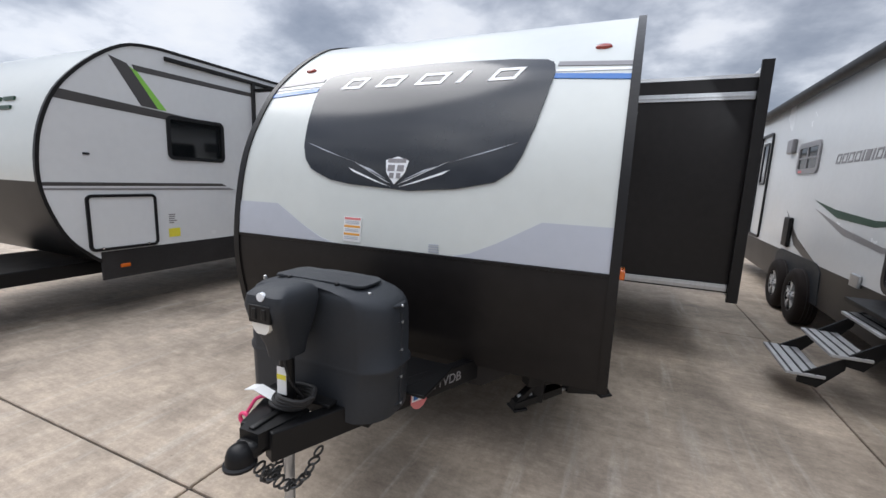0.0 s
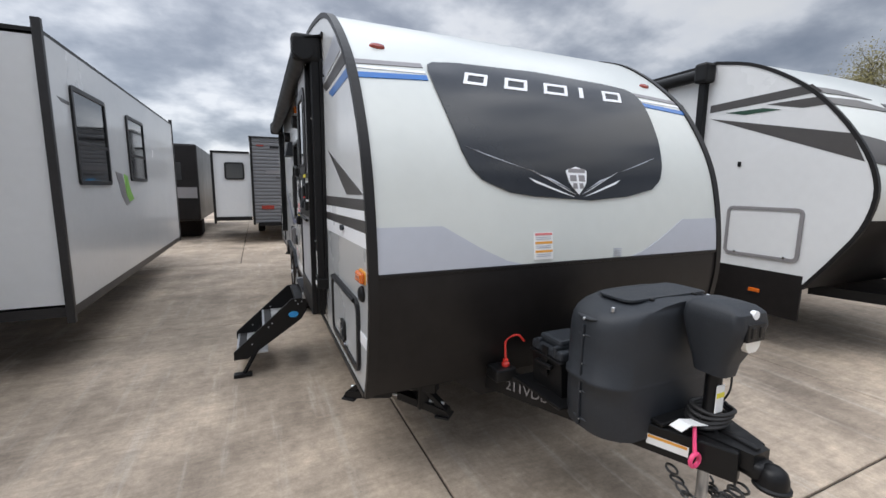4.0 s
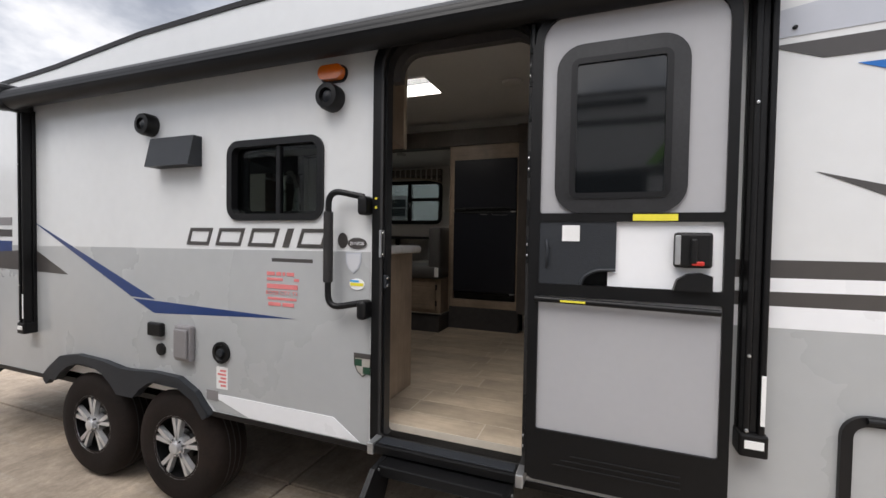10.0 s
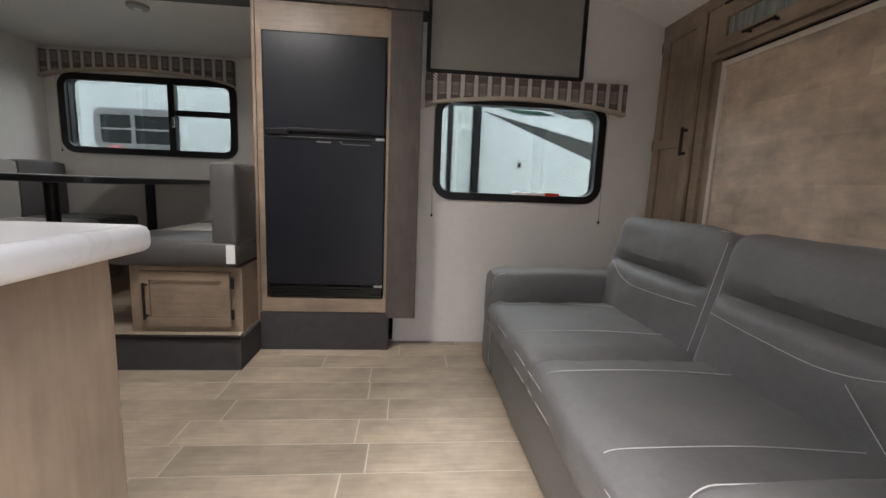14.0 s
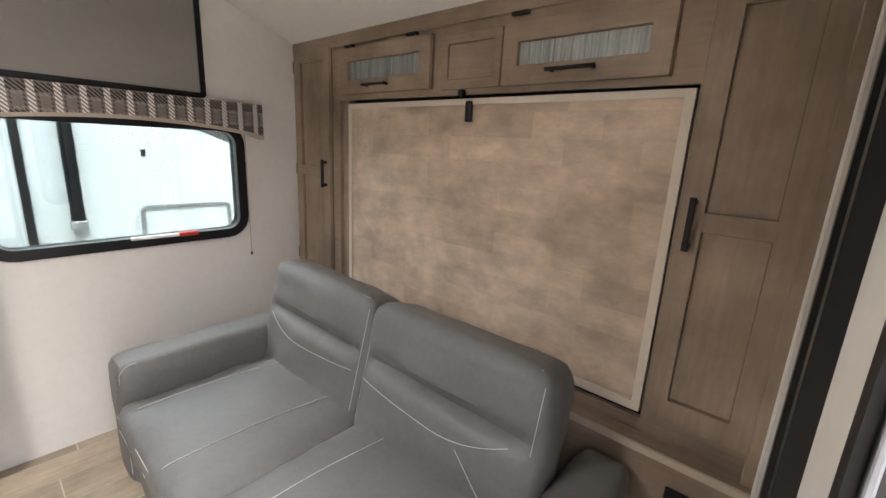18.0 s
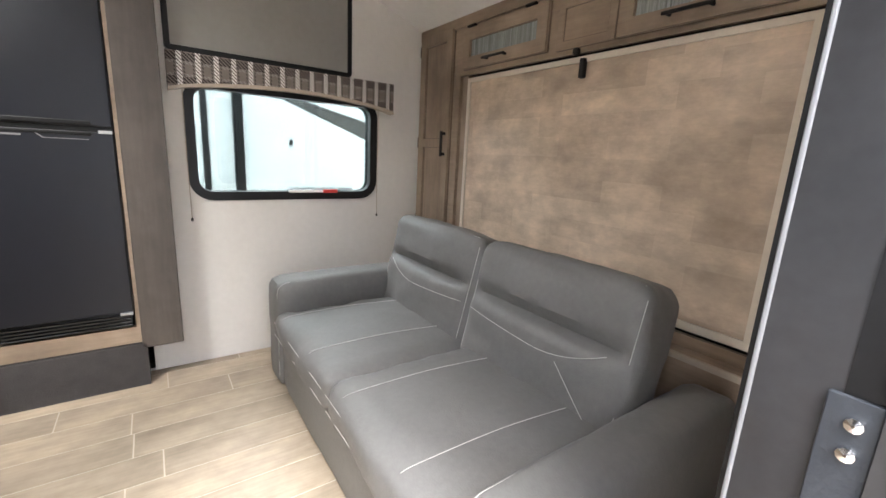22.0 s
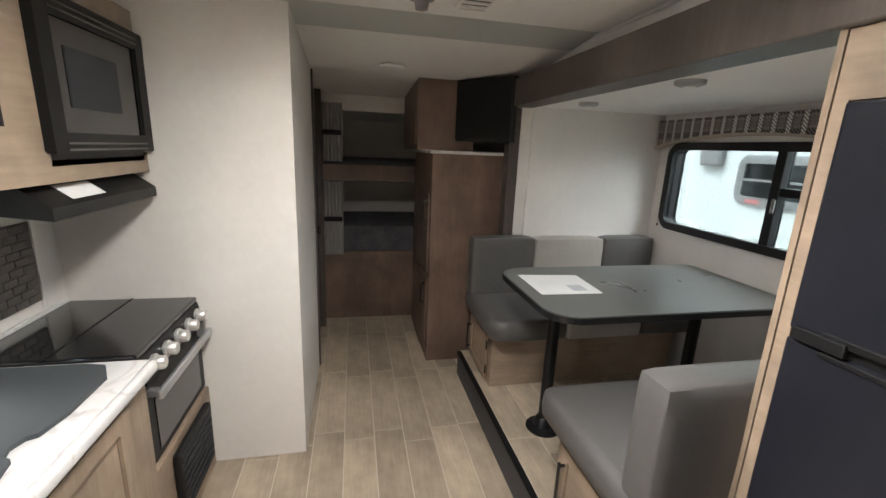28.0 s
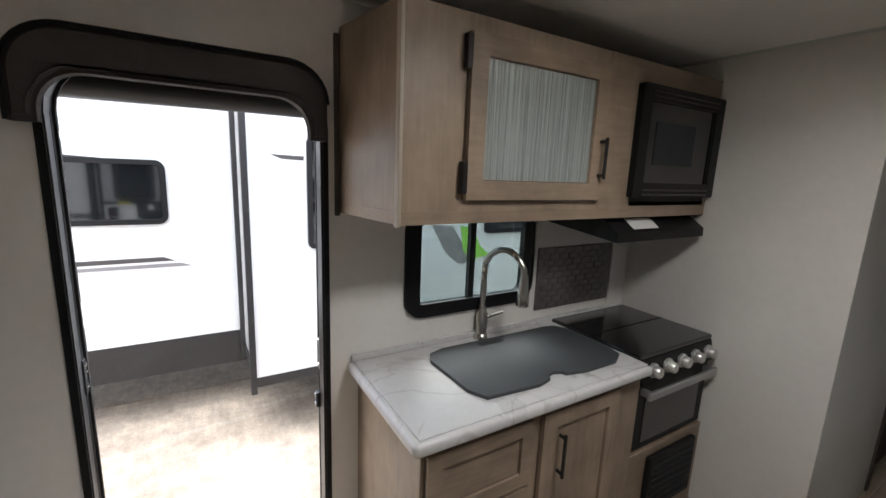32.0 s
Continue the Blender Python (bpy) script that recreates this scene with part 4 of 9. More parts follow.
for s in (-1, 1):
    on_front([(s * 0.75, 2.15), (s * 1.112, 2.147), (s * 1.108, 2.198), (s * 0.755, 2.20)], TAUPE, "stripe")
    on_front([(s * 0.75, 2.125), (s * 1.112, 2.122), (s * 1.112, 2.147), (s * 0.75, 2.15)], WHITEVIN, "stripe")
    on_front([(s * 0.75, 2.075), (s * 1.112, 2.068), (s * 1.112, 2.122), (s * 0.75, 2.125)], BLUE, "stripe", 0.005)
    on_front([(s * 0.37, 1.193), (s * 1.113, 1.193), (s * 1.113, 1.392), (s * 0.80, 1.392), (s * 0.60, 1.28), (s * 0.46, 1.215)], SILVER, "corner_field")
    bm = lathe(B(), (s * 0.96, 0, 0), "y", [(0.042, 0.012), (0.042, -0.004), (0.034, -0.012), (0.012, -0.016), (0.001, -0.0165)], 20)
    lean = Matrix.Translation((0, front_y(2.285) - 0.002, 2.285)) @ Matrix.Rotation(-math.atan2(front_y(2.31) - front_y(2.26), 0.05), 4, "X")
    for v in bm.verts:
        v.co = lean @ Vector((v.co.x, v.co.y, v.co.z * 0.55))
    part("marker_light", bm, REDLENS, trailer, "red oval roof marker lamp", smooth=True)
stick = on_front([(-0.30, 1.21), (-0.185, 1.21), (-0.185, 1.345), (-0.30, 1.345)], PAPER, "warning_label", 0.006)
for i, m2 in enumerate((ORANGE, ORANGE, REDINK)):
    z = 1.245 + i * 0.043
    on_front([(-0.295, z), (-0.19, z), (-0.19, z + 0.012), (-0.295, z + 0.012)], m2, "label_band", 0.008, stick, 2)
    for j in range(2):
        on_front([(-0.29, z - 0.012 - 0.009 * j), (-0.20, z - 0.012 - 0.009 * j), (-0.20, z - 0.008 - 0.009 * j), (-0.29, z - 0.008 - 0.009 * j)], SILVER, "label_line", 0.008, stick, 2)
for j in range(4):
    on_front([(0.235, 1.20 + 0.012 * j), (0.29, 1.20 + 0.012 * j), (0.29, 1.206 + 0.012 * j), (0.235, 1.206 + 0.012 * j)], SILVER, "label_line", 0.006, None, 2)

# ---- tongue, gas cover, jack, battery ----
for s in (-1, 1):
    a, b = Vector((s * 0.05, -1.42, 0.605)), Vector((s * 0.66, 0.1, 0.545))
    d = (b - a).normalized()
    bm = B()
    t = bmesh.new()
    box(t, -0.03, 0.03, 0, (b - a).length, -0.06, 0.055, 0.006)
    merge(bm, t, Matrix.Translation(a) @ d.to_track_quat("Y", "Z").to_matrix().to_4x4())
    rail = part("tongue_rail", bm, BLACKMET, trailer, "black steel A-frame rail")
    part("chassis_rail", box(B(), s * 0.78, s * 0.84, -0.3, 6.1, 0.40, 0.57, 0.006), BLACKMET, trailer)
part("cross_member", box(B(), -0.25, 0.25, -1.08, -1.03, 0.53, 0.62, 0.005), BLACKMET, trailer)
part("battery_tray", box(B(), -0.42, 0.42, -0.90, -0.55, 0.615, 0.63, 0.004), BLACKMET, trailer)
bm = prism(B(), [(-0.09, -1.25), (0.09, -1.25), (0.06, -1.40), (0.045, -1.46), (-0.045, -1.46), (-0.06, -1.40)], "z", 0.60, 0.665)
part("coupler_plate", bm, BLACKMET, trailer)
bm = lathe(B(), (0, -1.50, 0.575), "z", [(0.001, 0.064), (0.024, 0.061), (0.040, 0.047), (0.047, 0.026), (0.049, 0.0), (0.057, -0.005), (0.057, -0.014), (0.001, -0.014)], 24)
box(bm, -0.045, 0.045, -1.49, -1.38, 0.57, 0.635, 0.02, 3)
box(bm, -0.014, 0.014, -1.45, -1.31, 0.65, 0.675, 0.006)
part("ball_coupler", bm, BLACKMET, trailer, "black ball coupler", smooth=True)
jack = part("tongue_jack", rod(B(), (0, -1.27, 0.60), (0, -1.27, 0.90), 0.029, seg=20), BLACKMET, trailer, "electric tongue jack with black cover", smooth=True)
bm = B()
secs = [(0.885, 0.050, -1.33, -1.205), (0.93, 0.058, -1.335, -1.20), (0.99, 0.070, -1.36, -1.185), (1.05, 0.082, -1.385, -1.175), (1.10, 0.090, -1.395, -1.17), (1.14, 0.088, -1.385, -1.175), (1.158, 0.075, -1.36, -1.19), (1.167, 0.050, -1.33, -1.21)]
rings = []
for z, hx, y0, y1 in secs:
    o = rrect(-hx, hx, y0, y1, min(0.03, hx * 0.6), 4)
    rings.append([bm.verts.new((*p, z)) for p in o])
for A, C in zip(rings, rings[1:]):
    for k in range(len(A)):
        bm.faces.new((A[k], A[(k + 1) % len(A)], C[(k + 1) % len(A)], C[k]))
bm.faces.new(rings[0][::-1])
bm.faces.new(rings[-1])
part("jack_head", bm, GREYPL, jack, "moulded black jack head", smooth=True)
part("jack_foot", rod(rod(B(), (0, -1.27, 0.11), (0, -1.27, 0.60), 0.021, seg=16), (0, -1.27, 0.02), (0, -1.27, 0.13), 0.017, seg=14), ALU, jack, "bare steel jack leg", smooth=True)
part("jack_pad", box(B(), -0.07, 0.07, -1.34, -1.20, -0.001, 0.022, 0.006), BLACKMET, jack)
part("jack_badge", lathe(B(), (0.0, -1.385, 1.138), "y", [(0.016, 0.01), (0.016, -0.006), (0.001, -0.007)], 16), WHITEVIN, jack)
for x in (-0.032, 0.012):
    part("rocker_switch", box(B(), x, x + 0.022, -1.402, -1.38, 1.058, 1.10, 0.004), BLACKPL, jack)
part("switch_plate", box(B(), -0.05, 0.05, -1.398, -1.37, 1.045, 1.11, 0.004), BLACKPL, jack, "black switch panel")
part("jack_lamp", prism(B(), [(-0.042, 1.045), (0.042, 1.045), (0.036, 1.018), (0.018, 1.003), (-0.018, 1.003), (-0.036, 1.018)], "y", -1.39, -1.34), LAMPGLASS, jack, "cream lamp lens", smooth=True)
part("jack_label", box(B(), -0.022, 0.022, -1.3005, -1.297, 0.73, 0.84), PAPER, jack)
part("jack_label", box(B(), -0.022, 0.022, -1.3015, -1.3005, 0.79, 0.81), YELLOW, jack)
for i in range(4):
    pts = [(0.075 * math.cos(a) * (1 + 0.12 * math.sin(2.2 * a + i)) + 0.012 * i, -1.255 + 0.068 * math.sin(a), 0.682 + 0.014 * i + 0.004 * math.sin(3 * a)) for a in [k * 0.2618 for k in range(24)]]
    part("cable_coil", tube(B(), pts, 0.008, 8, True), RUBBER, jack, smooth=True)
part("cable_lead", tube(B(), bend([(0.05, -1.24, 0.70), (0.045, -1.31, 0.80), (0.02, -1.32, 0.93), (0.01, -1.30, 0.97)], 0.05), 0.004, 8), RUBBER, jack, smooth=True)
part("breakaway_tag", tube(B(), bend([(-0.05, -1.25, 0.68), (-0.13, -1.30, 0.69), (-0.16, -1.33, 0.62)], 0.03), 0.007, 8), PINK, jack, "pink breakaway pin", smooth=True)
part("breakaway_ring", tube(B(), [(-0.165 + 0.024 * math.cos(a), -1.335, 0.60 + 0.024 * math.sin(a)) for a in [k * 0.5236 for k in range(12)]], 0.008, 8, True), PINK, jack, smooth=True)
part("paper_tag", prism(B(), [(-0.20, 0.700), (-0.15, 0.712), (-0.10, 0.700), (-0.05, 0.690), (-0.05, 0.687), (-0.10, 0.697), (-0.15, 0.709), (-0.20, 0.697)], "y", -1.30, -1.25), PAPER, jack, "crumpled white paper tag")
rnd = random.Random(5)
for s in (-1, 1):
    a = 0.0
    for i in range(11):
        t = i / 10
        x, y, z = s * (0.09 - 0.07 * t), -1.20 - 0.20 * t, 0.53 - 0.17 * math.sin(math.pi * (0.15 + 0.75 * t))
        o = [(0.017 * math.cos(k) if i % 2 else 0, 0.026 * math.sin(k), 0 if i % 2 else 0.017 * math.cos(k)) for k in [j * 0.6283 for j in range(10)]]
        link = part("chain_link", tube(B(), [(x + q[0], y + q[1], z + q[2]) for q in o], 0.005, 6, True), CHAIN, rail, "dark steel safety chain")

cover = part("gas_bottle_cover", B(), GREYPL, trailer, "dark grey moulded gas bottle cover", smooth=True)
bm = B()
rings = []
CX = -0.022
for z, k, f in ((0.585, 0.965, 0.0), (0.60, 0.985, 0.0), (0.72, 0.995, 0.0), (0.785, 1.0, 0.0), (0.797, 1.03, 0.0), (0.812, 1.03, 0.0), (0.82, 1.0, 0.0), (0.95, 1.0, 0.0), (1.02, 0.99, 0.2), (1.06, 0.97, 0.5), (1.085, 0.93, 0.8), (1.10, 0.86, 1.0), (1.112, 0.70, 1.0), (1.115, 0.4, 1.0)):
    w, d = 0.367 * k, 0.15 * (0.5 + 0.5 * k)
    for_z = []
    for u, v in rrect(-w, w, -0.985 - d, -0.985 + d, min(0.11, d * 0.85), 8):
        front = max(0.0, (-0.985 - v) / d)
        for_z.append(bm.verts.new((CX + u, v - 0.075 * front * math.cos(u * 4.0) ** 2, z + f * 0.022 * math.cos(u * 6.5))))
    rings.append(for_z)
for A, C in zip(rings, rings[1:]):
    for k in range(len(A)):
        bm.faces.new((A[k], A[(k + 1) % len(A)], C[(k + 1) % len(A)], C[k]))
bm.faces.new(rings[0][::-1])
bm.faces.new(rings[-1])
bm.to_mesh(cover.data)
bm.free()
cover.data.shade_smooth()
cover.data.set_sharp_from_angle(angle=radians(60))
bm = B()
prism(bm, rrect(CX - 0.235, CX + 0.235, -1.085, -0.895, 0.05, 6), "z", 1.118, 1.128)
for v in bm.verts:
    v.co.z += 0.022 * math.cos((v.co.x - CX) * 5.0) - 0.004
bmesh.ops.bevel(bm, geom=[e for e in bm.edges if len(e.link_faces) == 2 and e.calc_face_angle(0) > 1.2], offset=0.003, segments=2, affect="EDGES")
part("cover_lid", bm, GREYPL, cover, "raised dark lid")
for x in (-0.15, 0.10):
    part("lid_clip", box(B(), x - 0.008, x + 0.008, -1.10, -1.08, 1.105, 1.14, 0.004), BLACKPL, cover)
for s in (-1, 1):
    xw = CX + s * 0.367
    bm = box(B(), xw - 0.01, xw + 0.004, -0.987, -0.979, 0.60, 1.03, 0.003)
    part("flange", bm, GREYPL, cover)
    for z in (0.625, 0.745, 0.865, 0.985, 1.055):
        bm = lathe(B(), (0, 0, 0), "x", [(0.001, s * 0.010), (0.5, s * 0.008), (0.9, s * 0.003), (1.0, 0)], 18)
        for v in bm.verts:
            v.co = (xw - s * 0.012 + v.co.x * 1.5, -0.983 + 0.055 * v.co.y, z + 0.010 * v.co.z + 0.006 * v.co.y ** 2)
        part("flange_recess", bm, GREYPL, cover, smooth=True)
        part("flange_bolt", lathe(B(), (xw, -0.983, z), "x", [(0.006, -s * 0.006), (0.006, s * 0.006), (0.002, s * 0.008)], 10), ALU, cover)
for x in (-0.30, 0.26):
    part("lid_bolt", lathe(B(), (CX + x, -1.06, 1.105), "z", [(0.008, -0.01), (0.008, 0.006), (0.003, 0.009)], 10), ALU, cover)
part("cover_slot", box(B(), -0.18, 0.15, -1.208, -1.15, 0.655, 0.672, 0.006), BLACKPL, cover)
batt = part("battery_box", prism(B(), [(-0.365, 0.79), (-0.352, 0.63), (-0.168, 0.63), (-0.155, 0.79)], "y", -0.832, -0.622), BLACKPL, trailer, "black plastic battery box")
part("battery_rim", box(B(), -0.378, -0.142, -0.838, -0.612, 0.785, 0.80, 0.004), BLACKPL, batt)
part("battery_lid", box(box(B(), -0.37, -0.15, -0.836, -0.616, 0.80, 0.845, 0.012), -0.35, -0.17, -0.80, -0.65, 0.845, 0.885, 0.014), GREYPL, batt)
for y in (-0.79, -0.665):
    part("lid_rib", box(B(), -0.375, -0.145, y - 0.012, y + 0.012, 0.805, 0.862, 0.006), GREYPL, batt)
part("battery_strap", box(B(), -0.376, -0.366, -0.745, -0.705, 0.70, 0.845, 0.003), BLACKPL, batt)
part("battery_handle", box(B(), -0.388, -0.365, -0.78, -0.67, 0.745, 0.765, 0.005), BLACKPL, batt)
part("cut_off_switch", lathe(B(), (-0.44, -0.50, 0.68), "z", [(0.02, -0.02), (0.02, 0), (0.014, 0.006), (0.014, 0.02), (0.001, 0.022)], 14), REDPL, trailer)
part("cut_off_base", box(B(), -0.52, -0.40, -0.55, -0.44, 0.60, 0.665, 0.01), BLACKPL, trailer)
part("battery_lead", tube(B(), bend([(-0.44, -0.50, 0.70), (-0.43, -0.47, 0.80), (-0.36, -0.49, 0.82), (-0.33, -0.50, 0.78)], 0.04), 0.006, 8), REDPL, trailer, smooth=True)
ang = math.atan2(1.52, 0.61)
for s, body in ((-1, "211VDB"), (1, "211VDB")):
    base = Vector((s * 0.375, -0.62, 0.555))
    dirv = Vector((s * 0.61, 1.52, -0.06)).normalized()
    outv = Vector((s * 1.52, -0.61, 0)).normalized()
    xdir = -dirv if s < 0 else dirv
    m = Matrix((xdir, outv.cross(xdir), outv)).transposed().to_4x4()
    m.translation = base + outv * 0.031
    text("chalk_number", body, 0.07, m, TAUPE, rail, 0.0008)
badge = B()
base = Vector((0.311, -0.781, 0.560))
dirv, outv = Vector((0.61, 1.52, -0.06)).normalized(), Vector((1.52, -0.61, 0)).normalized()
for o, m2, d in ((((-0.05, -0.03), (-0.03, -0.055), (0, -0.065), (0.03, -0.055), (0.05, -0.03), (0.05, 0.04), (-0.05, 0.04)), REDINK, 0.033), (((-0.045, -0.02), (0.045, -0.02), (0.045, 0.032), (-0.045, 0.032)), PAPER, 0.034), (((-0.035, -0.012), (-0.008, -0.012), (-0.008, 0.024), (-0.035, 0.024)), BLUE, 0.035), (((0.012, -0.012), (0.035, -0.012), (0.035, 0.024), (0.012, 0.024)), BLUE, 0.035)):
    b2 = B()
    b2.faces.new([b2.verts.new(base + dirv * u + Vector((0, 0, 1)) * v + outv * d) for u, v in o])
    part("rail_badge", b2, m2, rail)
for o, m2 in ((((-0.075, -0.02), (0.075, -0.02), (0.075, 0.022), (-0.075, 0.022)), PAPER), (((-0.07, 0.008), (0.07, 0.008), (0.07, 0.02), (-0.07, 0.02)), ORANGE)):
    b2 = B()
    dl, ol = Vector((-0.61, 1.52, -0.06)).normalized(), Vector((-1.52, -0.61, 0)).normalized()
    k = 0.0315 if m2 is PAPER else 0.0325
    b2.faces.new([b2.verts.new(Vector((-0.135, -1.21, 0.59)) + dl * u + Vector((0, 0, 1)) * v + ol * k) for u, v in o])
    part("rail_label", b2, m2, rail)


# ---- stabiliser legs ----
def stabiliser(x, y, turn):
    """A folded scissor leg hung under the chassis, turned about its middle."""
    m = Matrix.Translation((x, y, 0)) @ Matrix.Rotation(radians(turn), 4, "Z")

    def put(t):
        bm = B()
        merge(bm, t, m)
        return bm

    leg = part("stabiliser", put(box(B(), -0.24, 0.24, -0.035, 0.035, 0.50, 0.56, 0.004)), BLACKMET, trailer, "black scissor stabiliser leg")
    for k in (-1, 1):
        part("scissor_arm", put(prism(B(), [(k * 0.02, 0.47), (k * 0.30, 0.415), (k * 0.315, 0.385), (k * 0.27, 0.38), (k * 0.02, 0.43)], "y", -0.03, 0.03)), BLACKMET, leg)
        part("scissor_arm", put(prism(B(), [(k * 0.30, 0.415), (k * 0.20, 0.50), (k * 0.17, 0.50), (k * 0.27, 0.40)], "y", -0.022, 0.022)), BLACKMET, leg)
        part("foot_lip", put(box(B(), k * 0.24, k * 0.32, -0.045, 0.045, 0.372, 0.384, 0.003)), BLACKMET, leg)
    part("drive_screw", put(rod(B(), (-0.28, 0, 0.44), (0.28, 0, 0.44), 0.009)), ALU, leg, smooth=True)


stabiliser(-0.92, -0.16, -43)
stabiliser(0.92, -0.16, 43)
stabiliser(-0.88, 5.75, 40)


# ---- wheels ----
def wheel(y, x=-1.03, s=-1, z=0.335, r=0.335, parent=None, root_name="wheel"):
    w = part(root_name, rod(B(), (x, y, z), (x + s * 0.05, y, z), 0.09, seg=20), BLACKMET, parent or trailer, "dusty trailer wheel with five split spokes", smooth=True)
    bm = lathe(B(), (x, y, z), "x", [(0.17, s * 0.105), (0.20, s * 0.112), (0.255, s * 0.115), (0.30, s * 0.108), (r - 0.008, s * 0.085), (r, s * 0.06), (r, -s * 0.07), (r - 0.01, -s * 0.09), (0.24, -s * 0.11), (0.17, -s * 0.09)], 48, cap=False)
    tyre = part("tyre", bm, TYRE, w, smooth=True)
    for k in (-0.035, 0.0, 0.035):
        part("tread_groove", tube(B(), [(x + k, y + (r - 0.001) * math.cos(a), z + (r - 0.001) * math.sin(a)) for a in [i * 0.1745 for i in range(36)]], 0.004, 5, True), RUBBER, w)
    part("rim", lathe(B(), (x, y, z), "x", [(0.178, s * 0.100), (0.182, s * 0.108), (0.192, s * 0.106), (0.188, s * 0.095), (0.178, s * 0.098)], 40, cap=False), ALLOY, w, "bright machined rim", smooth=True)
    part("rim_well", lathe(B(), (x, y, z), "x", [(0.180, s * 0.098), (0.176, s * 0.05), (0.172, s * 0.02)], 40, cap=False), BLACKMET, w, smooth=True)
    part("rim_barrel", lathe(B(), (x, y, z), "x", [(0.174, s * 0.03), (0.05, s * 0.025)], 30), BLACKMET, w)
    bm = lathe(B(), (x, y, z), "x", [(0.055, s * 0.05), (0.055, s * 0.098), (0.034, s * 0.10), (0.032, s * 0.125), (0.02, s * 0.13), (0.001, s * 0.13)], 20)
    part("hub_cap", bm, ALLOY, w, smooth=True)
    for i in range(5):
        a = 6.28319 * i / 5 + 0.31
        bm = B()
        for da in (-0.16, 0.16):
            c, q = math.cos(a), math.sin(a)
            c2, q2 = math.cos(a + da), math.sin(a + da)
            t = Vector((-q2, c2))
            p0, p1 = Vector((c, q)) * 0.04, Vector((c2, q2)) * 0.178
            o = [p0 + t * 0.009, p0 - t * 0.009, p1 - t * 0.013, p1 + t * 0.013]
            prism(bm, [(y + v.x, z + v.y) for v in o], "x", x + s * 0.075, x + s * 0.103)
        part("spoke", bm, ALLOY, w)
        part("lug_nut", lathe(B(), (x, y + 0.042 * math.cos(a + 0.6), z + 0.042 * math.sin(a + 0.6)), "x", [(0.009, s * 0.09), (0.009, s * 0.115), (0.002, s * 0.118)], 6), CHROME, w)
    return w


arcs = [(cy + 0.40 * math.cos(a), 0.335 + 0.40 * math.sin(a)) for cy in (3.37, 4.13) for a in [radians(140.4 - 12.6 * k) for k in range(9)]]
part("fender_flare", prism(B(), [(p[0] * 1.0, p[1] + 0.012) for p in ARCH] + arcs, "x", -HALF - 0.035, -HALF + 0.02), GREYPL, trailer, "black moulded fender flare")
for wy in (3.37, 4.13):
    wheel(wy)
    wheel(wy, 1.03, 1)
part("axle", rod(rod(B(), (-1.0, 3.37, 0.335), (1.0, 3.37, 0.335), 0.035), (-1.0, 4.13, 0.335), (1.0, 4.13, 0.335), 0.035), BLACKMET, trailer)
part("wheel_well", box(B(), -0.80, -0.76, 3.0, 4.6, 0.40, 0.95), BLACKMET, trailer)
part("wheel_well", box(B(), -HALF + 0.03, -0.76, 3.0, 4.6, 0.80, 0.83), BLACKMET, trailer)
bm = B()
o = [Vector(p) for p in ARCH]
outer = []
for k, p in enumerate(o):
    d = (o[min(k + 1, len(o) - 1)] - o[max(k - 1, 0)]).normalized()
    outer.append(tuple(p + Vector((d.y, -d.x)) * -0.055))
inner = [(p.x, p.y - 0.012) for p in o]
prism(bm, outer + inner[::-1], "x", -HALF - 0.028, -HALF + 0.01)
prism(bm, [(3.60, 0.745), (3.90, 0.745), (3.80, 0.62), (3.74, 0.60), (3.68, 0.62)], "x", -HALF - 0.024, -HALF - 0.004)
part("fender_skirt", bm, GREYPL, trailer, "dark grey moulded double fender", smooth=False)


# ---- fittings on the door side ----
XO = -HALF


def cargo_door(y0, y1, z0, z1, r=0.07, latch=True):
    bm = ring(B(), "x", y0, y1, z0, z1, r, 0.03, XO - 0.018, XO + 0.002)
    d = part("cargo_door", bm, FRAMEBLK, trailer, "locker door with black frame")
    part("door_panel", prism(B(), rrect(y0 + 0.032, y1 - 0.032, z0 + 0.032, z1 - 0.032, r - 0.03), "x", XO - 0.008, XO - 0.002), GREYGEL, d)
    part("hinge_bar", rod(B(), (XO - 0.02, y0 + 0.06, z1 - 0.012), (XO - 0.02, y1 - 0.06, z1 - 0.012), 0.011), BLACKPL, d)
    if latch:
        yc = (y0 + y1) / 2 + 0.01
        lt = part("paddle_latch", prism(B(), rrect(yc - 0.053, yc + 0.053, z0 + 0.055, z0 + 0.165, 0.02), "x", XO - 0.02, XO - 0.007), BLACKPL, d, "black paddle latch")
        part("latch_recess", prism(B(), rrect(yc - 0.035, yc + 0.035, z0 + 0.075, z0 + 0.145, 0.02), "x", XO - 0.026, XO - 0.02), GREYPL, lt)
        part("lock_barrel", lathe(B(), (XO - 0.026, yc, z0 + 0.11), "x", [(0.009, 0), (0.009, -0.004), (0.001, -0.005)], 12), CHROME, lt)
        part("pull_tab", prism(B(), rrect(yc - 0.04, yc + 0.03, z0 + 0.02, z0 + 0.045, 0.012), "x", XO - 0.022, XO - 0.008), CHROME, d)
    return d


